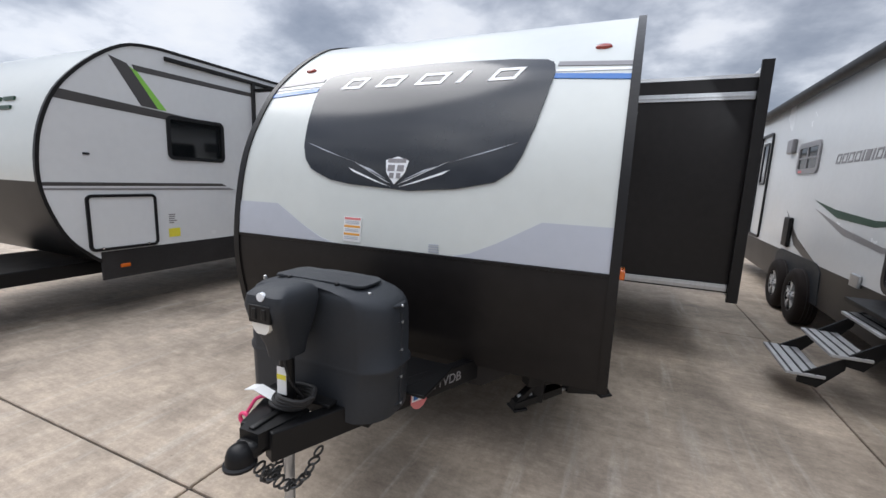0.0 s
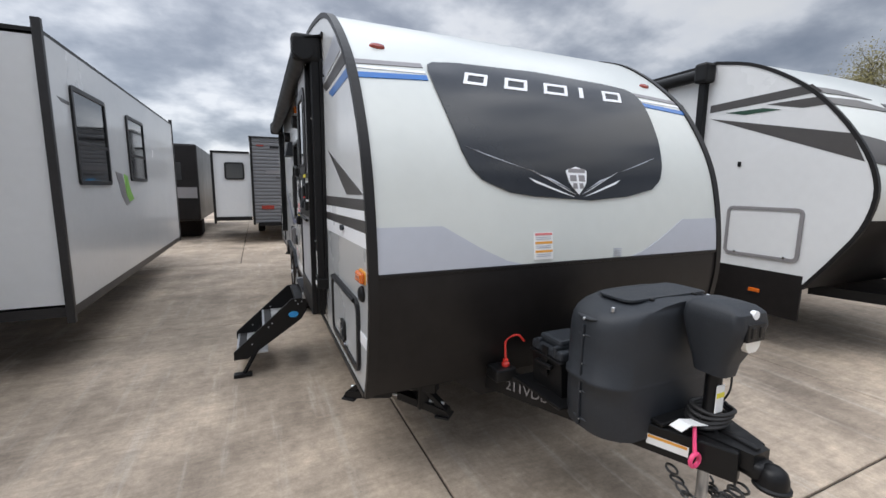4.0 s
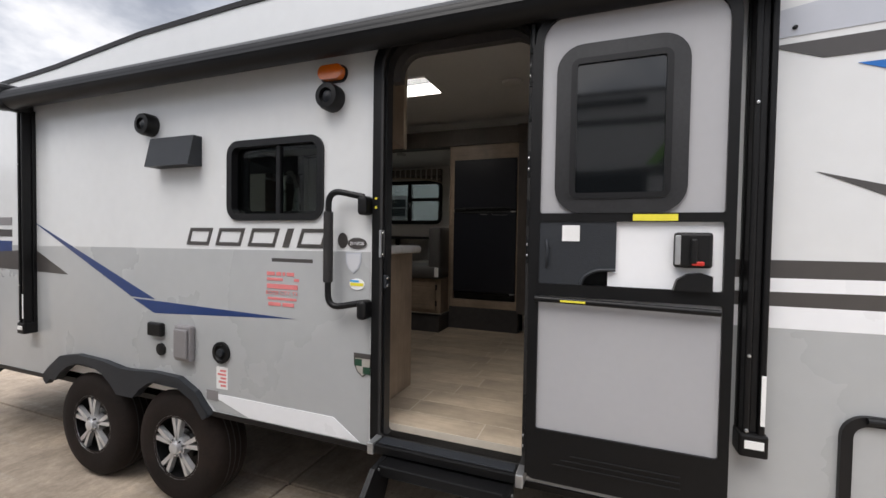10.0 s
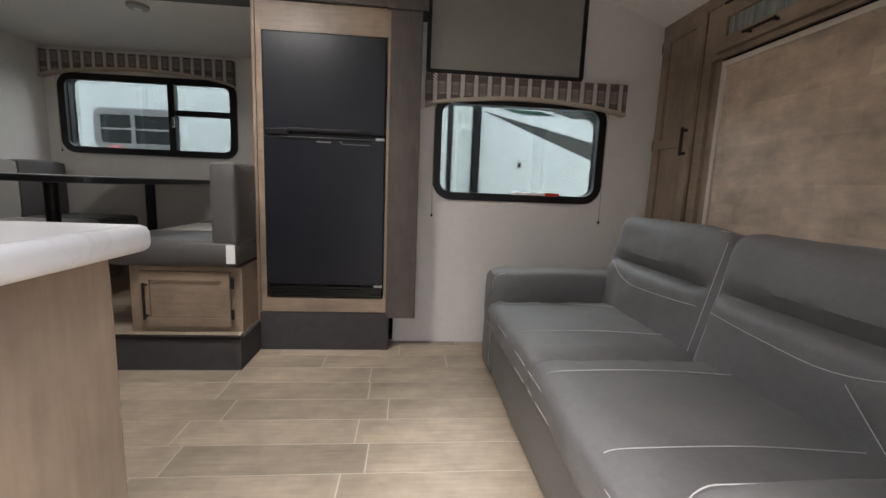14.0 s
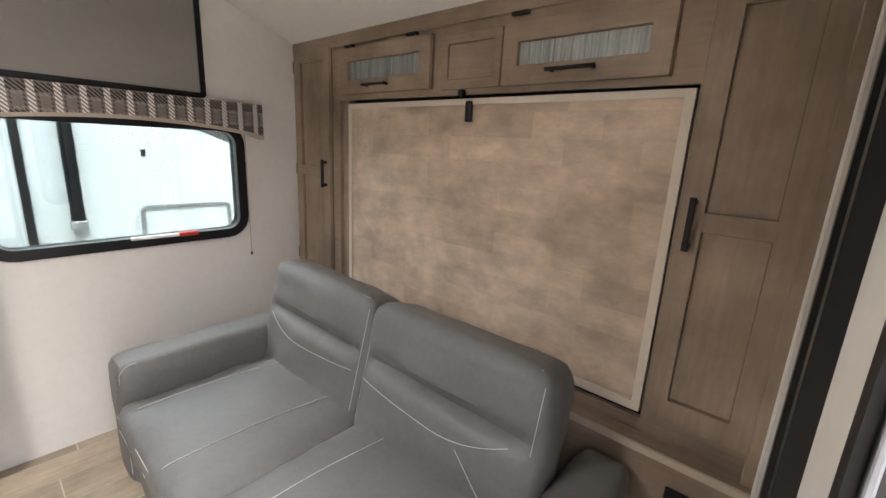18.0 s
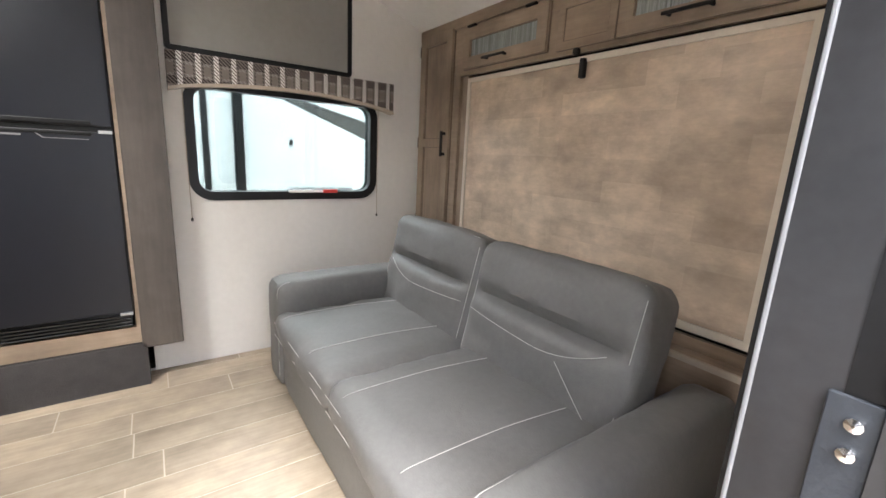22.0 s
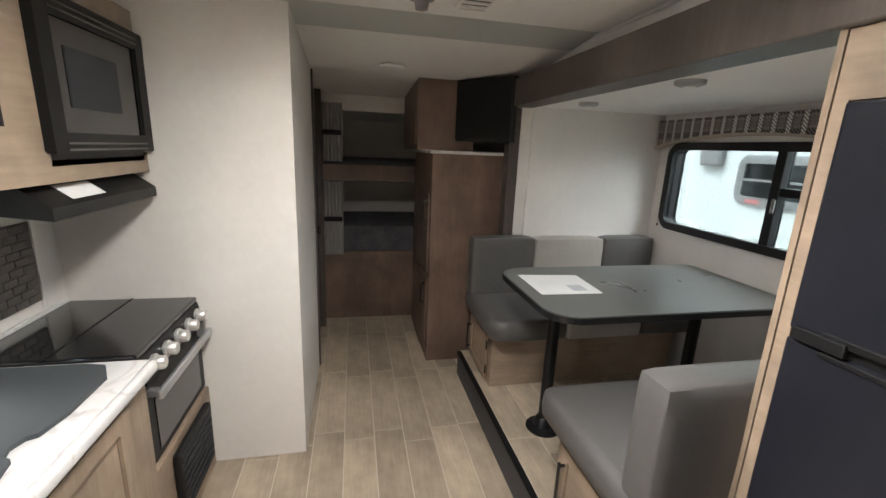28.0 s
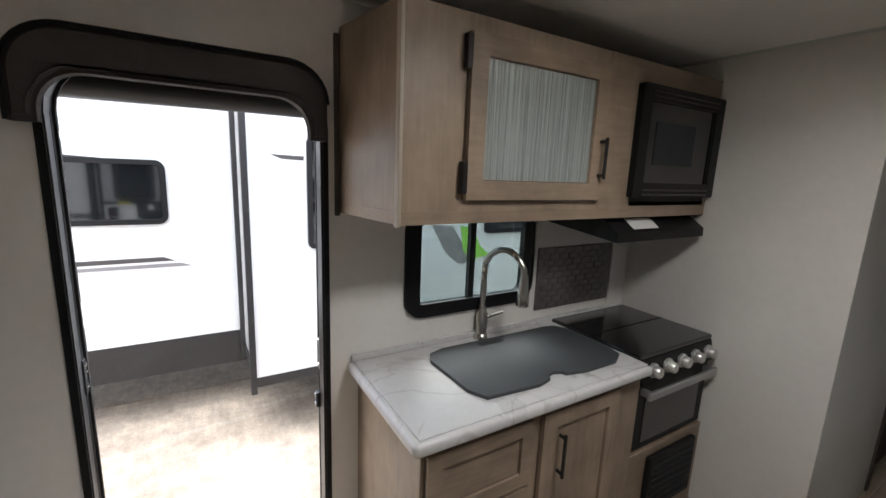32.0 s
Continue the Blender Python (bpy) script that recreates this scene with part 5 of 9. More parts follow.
cargo_door(-0.33, 0.415, 0.665, 1.035)
cargo_door(5.17, 6.19, 0.665, 1.185, latch=False)
part("marker_base", prism(B(), rrect(-0.455, -0.335, 1.134, 1.195, 0.018), "x", XO - 0.006, XO), ORANGE, trailer)
oc = part("side_marker", box(B(), XO - 0.028, XO - 0.004, -0.45, -0.34, 1.139, 1.190, 0.012, 3), AMBER, trailer, "amber side marker lamp")
part("marker_bulb", box(B(), XO - 0.0295, XO - 0.027, -0.415, -0.375, 1.160, 1.169, 0.001), REDLENS, oc)
part("cable_hatch", lathe(B(), (XO, -0.397, 1.085), "x", [(0.037, 0.002), (0.037, -0.012), (0.028, -0.022), (0.001, -0.026)], 24), BLACKPL, trailer, smooth=True)
part("vent_plug", prism(B(), rrect(0.02, 0.085, 1.333, 1.36, 0.012), "x", XO - 0.016, XO), GREYPL, trailer)
part("roof_sensor", lathe(B(), (XO, 0.565, 2.245), "x", [(0.008, 0.0), (0.006, -0.01), (0.001, -0.011)], 8), BLACKPL, trailer)


def speaker(y, z, r=0.062):
    sp = part("outdoor_speaker", lathe(B(), (XO, y, z), "x", [(r, 0.002), (r, -0.045), (r * 0.9, -0.065), (r * 0.55, -0.068), (r * 0.5, -0.05), (0.001, -0.045)], 28), BLACKPL, trailer, "black round outdoor speaker", smooth=True)
    part("speaker_cone", lathe(B(), (XO - 0.05, y, z), "x", [(r * 0.45, 0.0), (r * 0.2, -0.014), (0.001, -0.016)], 20), GREYPL, sp, smooth=True)


speaker(2.307, 2.198)
speaker(3.545, 2.172)
lamp = part("porch_light", prism(B(), rrect(2.232, 2.375, 2.272, 2.35, 0.035), "x", XO - 0.012, XO), BLACKPL, trailer, "amber porch lamp")
part("porch_lens", prism(B(), rrect(2.238, 2.369, 2.279, 2.344, 0.03), "x", XO - 0.042, XO - 0.012), AMBER, lamp, "amber lens")
bm = prism(B(), [(XO, 1.925), (XO - 0.085, 1.925), (XO - 0.05, 2.085), (XO, 2.085)], "y", 3.155, 3.49)
part("range_vent_cover", bm, GREYPL, trailer, "smoked range hood vent cover", smooth=False)
gf = part("outlet_box", box(B(), XO - 0.035, XO, 3.20, 3.33, 0.855, 1.055, 0.012), TAUPE, trailer, "grey outlet cover")
part("outlet_lid", box(B(), XO - 0.05, XO - 0.035, 3.215, 3.315, 0.875, 1.035, 0.008), TAUPE, gf)
part("cable_port", box(B(), XO - 0.03, XO, 3.44, 3.56, 0.97, 1.05, 0.012), BLACKPL, trailer)
part("tv_port", lathe(B(), (XO, 3.47, 0.895), "x", [(0.035, 0.0), (0.035, -0.012), (0.001, -0.016)], 18), BLACKPL, trailer)
wp = part("water_inlet", lathe(B(), (XO, 3.005, 0.928), "x", [(0.058, 0.0), (0.058, -0.014), (0.042, -0.016), (0.036, -0.006), (0.001, -0.006)], 28), BLACKPL, trailer, "black round water inlet", smooth=True)
part("inlet_cap", lathe(B(), (XO - 0.006, 3.005, 0.928), "x", [(0.022, 0.0), (0.02, -0.016), (0.001, -0.018)], 16), GREYPL, wp)
part("inlet_label", box(B(), XO - 0.003, XO, 2.965, 3.045, 0.73, 0.85), PAPER, side_l)
part("label_line", bars(B(), "x", 2.975, 0.735, 0.06, 0.10, 5, XO - 0.004, XO - 0.003, 8), REDINK, side_l)
part("inlet_label", box(B(), XO - 0.0045, XO - 0.001, 3.03, 3.115, 0.66, 0.715), TAUPE, side_l)
lab = part("dealer_label", box(B(), XO - 0.0036, XO - 0.0015, 2.508, 2.70, 1.292, 1.315), REDINK, side_l, "red dealer transfer lettering")
for z, h, words in ((1.358, 0.018, ((2.53, 2.575), (2.585, 2.60), (2.61, 2.64), (2.65, 2.70))), (1.332, 0.014, ((2.50, 2.53), (2.60, 2.70))), (1.236, 0.012, ((2.515, 2.695),)), (1.205, 0.018, ((2.53, 2.60), (2.612, 2.69)))):
    for ya, yb in words:
        part("label_word", box(B(), XO - 0.0036, XO - 0.0015, ya, yb, z, z + h), REDINK, lab)
RM = Matrix(((0, 0, -1), (-1, 0, 0), (0, 1, 0))).to_4x4()


def side_text(name, body, size, y, z, material, parent, x=None):
    m = RM.copy()
    m.translation = ((XO - 0.003) if x is None else x, y, z)
    return text(name, body, size, m, material, parent, 0.0006)


side_text("town_line", "ROYSE CITY, TX", 0.028, 2.605, 1.262, REDINK, lab, XO - 0.0038)
for y, z, hw, hh, m2 in ((2.25, 1.54, 0.026, 0.036, CHARC), (2.172, 1.528, 0.05, 0.026, CHARC), (2.17, 1.34, 0.04, 0.026, PAPER)):
    e = part("oval_badge", prism(B(), [(y + hw * math.cos(a), z + hh * math.sin(a)) for a in [i * 0.2618 for i in range(24)]], "x", XO - 0.005, XO), m2, side_l)
    if hw == 0.05:
        side_text("model_number", "211VDB", 0.022, y, z - 0.008, WHITEVIN, e, XO - 0.0058)
    if m2 is PAPER:
        part("badge_band", box(B(), XO - 0.006, XO - 0.005, y - 0.035, y + 0.035, z - 0.008, z + 0.006), YELLOW, e)
        part("badge_band", box(B(), XO - 0.006, XO - 0.005, y - 0.01, y + 0.035, z + 0.009, z + 0.018), SKYBLUE, e)


def crest(y, z, w, h, m2, fields):
    o = [(y - w, z + h), (y + w, z + h), (y + w * 0.95, z), (y + w * 0.6, z - h * 0.6), (y, z - h), (y - w * 0.6, z - h * 0.6), (y - w * 0.95, z)]
    c = part("crest_badge", prism(B(), o, "x", XO - 0.005, XO), m2, side_l)
    i2 = [(y + (p[0] - y) * 0.84, z + (p[1] - z) * 0.86) for p in o]
    part("crest_field", prism(B(), i2, "x", XO - 0.0065, XO - 0.005), fields, c)
    return c


cr = crest(2.135, 0.967, 0.048, 0.055, CHARC, PALELEATHER)
part("crest_banner", box(B(), XO - 0.0085, XO - 0.0065, 2.09, 2.18, 1.0, 1.018, 0.002), CHARC, cr)
for dy, dz in ((0.022, 0.022), (-0.022, -0.02)):
    part("crest_quarter", box(B(), XO - 0.0075, XO - 0.0065, 2.135 + dy - 0.019, 2.135 + dy + 0.019, 0.962 + dz * 0.8 - 0.016, 0.962 + dz * 0.8 + 0.016), GREENV, cr)
crest(2.19, 1.437, 0.042, 0.048, SILVER, PALEGEL)


def rv_window(r, x0, x1, pane_mat, parent, rad=0.06, w=0.028, mull=None, bar=None, name="window", label="dark framed sliding window"):
    """A framed window set through a wall from x0 (outside) to x1; mull: y of the upright bar; bar: z of a crossbar beyond it."""
    y0, y1, z0, z1 = r
    f = part(name, ring(B(), "x", y0 - 0.012, y1 + 0.012, z0 - 0.012, z1 + 0.012, rad + 0.012, w, x0, x1), FRAMEBLK, parent, label)
    xm = (x0 + x1) / 2
    for i, (a, b) in enumerate(((y0, mull), (mull, y1)) if mull else ((y0, y1),)):
        p = part("pane", box(B(), xm - 0.003 + 0.01 * i, xm + 0.001 + 0.01 * i, a + 0.012, b - 0.012, z0 + 0.012, z1 - 0.012), pane_mat, f)
        p.visible_shadow = False
    if mull:
        part("mullion", box(B(), xm - 0.014, xm + 0.014, mull - 0.013, mull + 0.013, z0 + 0.015, z1 - 0.015, 0.003), FRAMEBLK, f)
    if bar:
        part("crossbar", box(B(), xm - 0.014, xm + 0.014, *bar[:2], bar[2] - 0.012, bar[2] + 0.012, 0.003), FRAMEBLK, f)
    return f


kw = rv_window(KWIN, XO - 0.014, XO + 0.050, SMOKEPANE, trailer, 0.06, 0.034, 2.64)
part("inner_frame", ring(B(), "x", 2.322, 2.935, 1.632, 2.045, 0.075, 0.052, XO + 0.051, XO + 0.066), FRAMEBLK, kw)

lw = rv_window(LWIN, XO - 0.008, XO + 0.064, DARKGLASS, trailer, 0.07, 0.032, label="dark window behind the folded entry door")
part("crossbar", box(B(), XO + 0.028, XO + 0.050, 1.08, 1.195, 1.915, 1.935, 0.003), FRAMEBLK, lw)
part("window_latch", box(B(), XO + 0.048, XO + 0.060, 1.13, 1.165, 1.908, 1.942, 0.004), BLACKPL, lw)

# grab handle: swung flat against the wall
gh = part("grab_handle", tube(B(), bend([(XO - 0.05, 2.11, 1.735), (XO - 0.065, 2.285, 1.77), (XO - 0.065, 2.285, 1.23), (XO - 0.05, 2.105, 1.265)], 0.07, 7), 0.0145, 12), BLACKMET, trailer, "large black folding grab handle", smooth=True)
part("foam_grip", rod(B(), (XO - 0.065, 2.285, 1.35), (XO - 0.065, 2.285, 1.67), 0.022, seg=16), RUBBER, gh, smooth=True)
for z in (1.70, 1.235):
    part("handle_bracket", box(B(), XO - 0.075, XO, 2.086, 2.132, z - 0.045, z + 0.04, 0.016, 3), BLACKPL, gh)

# awning
aw = part("awning", rod(B(), (-1.262, 0.60, 2.405), (-1.262, 4.80, 2.405), 0.062, seg=28), BLACKPL, trailer, "rolled black awning with two upright arms", smooth=True)
part("awning_cover", prism(B(), [(-1.15, 2.50), (-1.26, 2.475), (-1.32, 2.43), (-1.326, 2.39), (-1.315, 2.43), (-1.26, 2.468), (-1.15, 2.492)], "y", 0.60, 4.80), BLACKPL, aw)
part("awning_rail", box(B(), XO - 0.014, XO, 0.58, 4.84, 2.475, 2.51, 0.004), CAPTRIM, aw)
for y in (0.655, 4.72):
    bm = box(B(), -1.33, -1.15, y - 0.045, y + 0.045, 2.335, 2.50, 0.03, 3)
    part("awning_head", bm, BLACKPL, aw, "black moulded end cap")
    arm = part("awning_arm", box(B(), XO - 0.022, XO, y - 0.036, y + 0.036, 0.885, 2.36, 0.004), BLACKMET, aw)
    part("arm_channel", box(box(B(), XO - 0.072, XO - 0.022, y - 0.03, y - 0.012, 0.92, 2.36, 0.005), XO - 0.072, XO - 0.022, y + 0.012, y + 0.03, 0.92, 2.36, 0.005), BLACKMET, arm)
    part("arm_inner", box(B(), XO - 0.06, XO - 0.022, y - 0.011, y + 0.011, 0.95, 2.34, 0.004), BLACKPL, arm)
    part("arm_label", box(B(), XO - 0.0745, XO - 0.072, y - 0.028, y - 0.016, 0.98, 1.14), PAPER, arm)
    part("arm_foot", box(B(), XO - 0.078, XO, y - 0.04, y + 0.04, 0.875, 0.95, 0.008), BLACKMET, arm)
    part("arm_badge", box(B(), XO - 0.081, XO - 0.078, y - 0.026, y + 0.026, 0.905, 0.93), PAPER, arm)
    for z in (0.96, 1.2, 2.0):
        part("arm_screw", lathe(B(), (XO - 0.074, y + 0.02, z), "x", [(0.006, 0.004), (0.005, -0.003), (0.001, -0.004)], 8), ALU, arm)

# door frame and entry door, folded back flat against the wall
y0, y1, z0, z1 = DOOR
rd = (0.02, 0.02, 0.13, 0.13)
df = part("door_frame", prism(B(), rrect(y0 - 0.028, y1 + 0.048, z0 - 0.03, z1 + 0.03, (0.03, 0.03, 0.155, 0.155)), "x", XO - 0.022, XO - 0.001, [rrect(y0 + 0.004, y1 - 0.004, z0 + 0.012, z1 - 0.004, rd)]), BLACKMET, trailer, "black aluminium entry door frame")
part("frame_lining", prism(B(), rrect(y0 - 0.0, y1, z0, z1, rd), "x", XO - 0.001, XO + 0.0505, [rrect(y0 + 0.003, y1 - 0.012, z0 + 0.012, z1 - 0.012, rd)]), LINING, df)
part("inner_trim", prism(B(), rrect(y0 - 0.018, y1 + 0.012, z0 + 0.03, z1 + 0.012, (0.02, 0.02, 0.14, 0.14)), "x", XO + 0.0505, XO + 0.055, [rrect(y0 - 0.0005, y1 - 0.004, z0 + 0.03, z1 - 0.01, rd)]), BLACKPL, df, "black trim round the doorway inside")
part("weather_seal", prism(B(), rrect(y0 - 0.002, y1 + 0.002, z0, z1 + 0.002, rd), "x", XO - 0.032, XO - 0.022, [rrect(y0 + 0.010, y1 - 0.010, z0 + 0.018, z1 - 0.010, rd)]), RUBBER, df)
hp = part("hinge_plate", box(B(), XO - 0.022, XO + 0.006, y0 + 0.003, y0 + 0.007, 1.545, 1.645, 0.001), GREYPL, df, "dark hinge plate with bright screws")
for z in (1.565, 1.607, 1.628):
    part("plate_screw", lathe(B(), (XO - 0.010, y0 + 0.007, z), "y", [(0.006, -0.001), (0.005, 0.003), (0.001, 0.004)], 10), CHROME, hp)
part("jamb_bead", box(B(), XO + 0.047, XO + 0.0505, y0 + 0.002, y0 + 0.0045, z0 + 0.04, z1 - 0.15, 0.001), CORRUG, df, "bright metal bead along the jamb")
sp1 = part("strike_plate", prism(B(), [(XO - 0.040, 1.47), (XO - 0.012, 1.47), (XO - 0.012, 1.59), (XO - 0.040, 1.59)], "y", y1 - 0.010, y1 + 0.001, [[(XO - 0.029, 1.50), (XO - 0.019, 1.50), (XO - 0.019, 1.56), (XO - 0.029, 1.56)]]), ALU, df, "bare metal strike plate")
for z in (1.483, 1.577):
    part("strike_screw", lathe(B(), (XO - 0.026, y1 - 0.010, z), "y", [(0.006, 0.001), (0.005, -0.003), (0.001, -0.004)], 8), CHROME, sp1)
sp2 = part("lower_catch", box(B(), XO - 0.022, XO + 0.006, y1 - 0.026, y1 - 0.009, 1.33, 1.39, 0.006), GREYPL, df, "black screen door catch")
for z in (1.343, 1.377):
    part("catch_screw", lathe(B(), (XO - 0.008, y1 - 0.026, z), "y", [(0.008, 0.001), (0.007, -0.003), (0.001, -0.004)], 10), CHROME, sp2)
for z in (1.69, 1.73):
    part("marker_dot", lathe(B(), (XO - 0.023, y1 + 0.028, z), "x", [(0.0065, 0), (0.006, -0.002), (0.001, -0.003)], 12), YELLOW, df)
part("threshold", box(B(), XO - 0.10, XO + 0.06, y0 - 0.005, y1 + 0.005, z0 - 0.025, z0 + 0.012, 0.006), BLACKMET, df)
part("threshold_tread", box(B(), XO - 0.085, XO - 0.025, y0 + 0.03, y1 - 0.03, z0 + 0.012, z0 + 0.017, 0.002), GREYPL, df)
for y in (y0 - 0.01, y1 - 0.02):
    part("threshold_end", box(B(), XO - 0.11, XO - 0.02, y, y + 0.03, z0 - 0.03, z0 + 0.02, 0.004), ALU, df)

Y0, Y1, Z0, Z1 = 0.715, 1.365, 0.665, 2.40
XD = -1.19
door = part("entry_door", prism(B(), rrect(Y0, Y1, Z0, Z1, (0.02, 0.02, 0.12, 0.12)), "x", XD, XD + 0.03), BLACKMET, trailer, "entry door and screen door folded back against the wall")
XS = XD - 0.055
part("door_edge", prism(B(), rrect(Y0 + 0.006, Y1 - 0.004, Z0 + 0.006, Z1 - 0.006, (0.02, 0.02, 0.115, 0.115)), "x", XD - 0.022, XD - 0.002, [rrect(Y0 + 0.04, Y1 - 0.04, Z0 + 0.04, Z1 - 0.04, (0.02, 0.02, 0.09, 0.09))]), BLACKPL, door)
sf = part("screen_frame", prism(B(), rrect(Y0 + 0.012, Y1 - 0.002, Z0 + 0.004, Z1 - 0.014, (0.02, 0.02, 0.11, 0.11)), "x", XS, XD - 0.024, [rrect(Y0 + 0.042, Y1 - 0.03, 1.655, Z1 - 0.045, (0.01, 0.01, 0.09, 0.09)), rrect(Y0 + 0.042, Y1 - 0.03, 1.40, 1.625, 0.008), rrect(Y0 + 0.042, Y1 - 0.03, 0.86, 1.355, 0.008)]), BLACKMET, door)
part("upper_screen", box(B(), XS + 0.010, XS + 0.014, Y0 + 0.035, Y1 - 0.025, 1.64, Z1 - 0.03), DOORSKIN, sf, "pale grey mesh screen")
part("lower_screen", box(B(), XS + 0.010, XS + 0.014, Y0 + 0.035, Y1 - 0.025, 0.85, 1.365), DOORSKIN, sf, "pale grey mesh screen")
wf = part("door_window", ring(B(), "x", 0.865, 1.285, 1.655, 2.245, 0.09, 0.062, XS - 0.002, XS + 0.012), LINING, sf, "dark door window behind the mesh")
part("window_pane", box(B(), XS + 0.002, XS + 0.006, 0.90, 1.25, 1.69, 2.21), DARKGLASS, sf)
part("window_bead", ring(B(), "x", 0.915, 1.235, 1.705, 2.195, 0.03, 0.02, XS - 0.006, XS + 0.004), FRAMEBLK, sf)
part("slider_panel", prism(B(), [(1.075, 1.40), (1.335, 1.40), (1.335, 1.625), (1.075, 1.625), (1.075, 1.455), (1.13, 1.455), (1.165, 1.44), (1.185, 1.40)], "x", XS + 0.004, XS + 0.010), GREYPL, sf, "black sliding access panel")
part("slider_pull", tube(B(), bend([(XS, 1.31, 1.56), (XS - 0.012, 1.305, 1.53), (XS - 0.012, 1.305, 1.49), (XS, 1.31, 1.46)], 0.01), 0.005, 8), GREYPL, sf)
part("panel_rim", tube(B(), bend([(XS + 0.002, 1.075, 1.458), (XS + 0.002, 1.14, 1.455), (XS + 0.002, 1.18, 1.43), (XS + 0.002, 1.19, 1.40)], 0.02), 0.006, 8), GREYPL, sf, smooth=True)
part("inner_skin", box(B(), XS + 0.016, XS + 0.02, Y0 + 0.035, 1.10, 1.39, 1.635), WHITEVIN, sf)
lk = part("door_lock", box(B(), XS - 0.014, XS + 0.012, 0.79, 0.90, 1.475, 1.59, 0.01), BLACKPL, sf, "black inside lock with red tab")
part("lock_lever", box(B(), XS - 0.028, XS - 0.014, 0.835, 0.855, 1.49, 1.57, 0.006), BLACKPL, lk)
part("lock_plate", box(B(), XS - 0.018, XS - 0.014, 0.882, 0.898, 1.485, 1.58, 0.003), ALU, lk)
part("lock_tab", box(B(), XS - 0.024, XS - 0.016, 0.815, 0.85, 1.483, 1.497, 0.003), REDPL, lk)
part("screen_latch", prism(B(), [(0.79, 1.40), (0.90, 1.40), (0.89, 1.435), (0.86, 1.455), (0.82, 1.46), (0.79, 1.45)], "x", XS - 0.02, XS + 0.012), BLACKPL, sf)
part("cross_bar", rod(B(), (XS - 0.014, Y0 + 0.05, 1.335), (XS - 0.014, Y1 - 0.02, 1.345), 0.011, seg=12), BLACKMET, sf, "push bar across the screen", smooth=True)
part("bar_label", box(B(), XS - 0.0265, XS - 0.0245, 1.17, 1.255, 1.3385, 1.3455), YELLOW, sf)
part("caution_label", box(B(), XS - 0.003, XS - 0.0005, 0.89, 1.025, 1.628, 1.65), YELLOW, sf)
part("notice_label", box(B(), XS + 0.001, XS + 0.0035, 1.195, 1.255, 1.555, 1.612), PAPER, sf)
for i in range(3):
    part("kick_rib", box(B(), XS - 0.004, XS, 0.86, 1.27 - 0.03 * i, 0.735 + 0.02 * i, 0.742 + 0.02 * i, 0.002), BLACKPL, sf)
for i, z in enumerate((0.80, 0.92, 1.52, 1.66, 1.84, 2.05, 2.18, 2.30)):
    hx = part("door_hinge", box(B(), XS + 0.004, XO - 0.004, Y1 + 0.001, Y1 + 0.014, z - 0.045, z + 0.045, 0.003), BLACKMET, door)
    part("hinge_pin", rod(B(), (XS + 0.03, Y1 + 0.016, z - 0.05), (XS + 0.03, Y1 + 0.016, z + 0.05), 0.008, seg=10), BLACKPL, hx, smooth=True)
    for k in (-0.02, 0.02):
        part("hinge_screw", lathe(B(), (XS + 0.012 + 0.05 * (i % 2), Y1 + 0.014, z + k), "y", [(0.006, 0), (0.005, 0.004), (0.001, 0.005)], 8), ALU, hx)
for x in (XS + 0.004, XS + 0.026, XD - 0.006, XD + 0.018, XO - 0.008):
    part("edge_rib", box(B(), x - 0.004, x + 0.004, Y1 - 0.004, Y1 + 0.008, Z0 + 0.02, Z1 - 0.13, 0.002), BLACKMET, door)

# entry steps, folded down
st = part("entry_steps", box(B(), -1.31, -1.10, 1.43, 1.96, 0.575, 0.62, 0.006), BLACKMET, trailer, "black folding steps with grey ribbed treads")
for y in (1.415, 1.955):
    o = [(-1.22, 0.625), (-1.34, 0.62), (-1.80, 0.215), (-1.80, 0.15), (-1.70, 0.15), (-1.27, 0.44), (-1.22, 0.52)]
    sd = part("step_side", prism(B(), o, "y", y, y + 0.022), BLACKMET, st, "black stamped side plate")
    for x, z in ((-1.26, 0.595), (-1.29, 0.575), (-1.31, 0.605), (-1.50, 0.43), (-1.53, 0.40), (-1.66, 0.27)):
        part("rivet", lathe(B(), (x, y - 0.001, z), "y", [(0.006, 0.004), (0.005, -0.003), (0.001, -0.004)], 8), ALU, sd)
    part("step_leg", rod(B(), (-1.60, y + 0.01, 0.26), (-1.73, y + 0.01, 0.03), 0.016, seg=4), BLACKMET, st)
    part("step_foot", box(B(), -1.81, -1.67, y - 0.02, y + 0.045, 0.0, 0.03, 0.005), BLACKMET, st)
part("step_badge", prism(B(), [(-1.33 + 0.04 * math.cos(a), 0.49 + 0.025 * math.sin(a)) for a in [i * 0.2618 for i in range(24)]], "y", 1.409, 1.415), SKYBLUE, st, "blue oval badge")
for x0, x1, z in ((-1.78, -1.54, 0.195), (-1.57, -1.33, 0.405)):
    tr = part("step_tread", box(B(), x0, x1, 1.437, 1.955, z - 0.02, z, 0.004), ALU, st, "ribbed aluminium tread")
    for i in range(22):
        y = 1.45 + 0.49 * i / 21
        part("tread_rib", box(B(), x0 + 0.075, x1 - 0.01, y - 0.006, y + 0.006, z, z + 0.004), TREAD, tr)
    part("grip_strip", box(B(), x0 + 0.012, x0 + 0.07, 1.445, 1.948, z, z + 0.004), RUBBER, tr)
    part("tread_nose", box(B(), x0 - 0.006, x0 + 0.01, 1.437, 1.955, z - 0.03, z + 0.003, 0.004), ALU, tr)

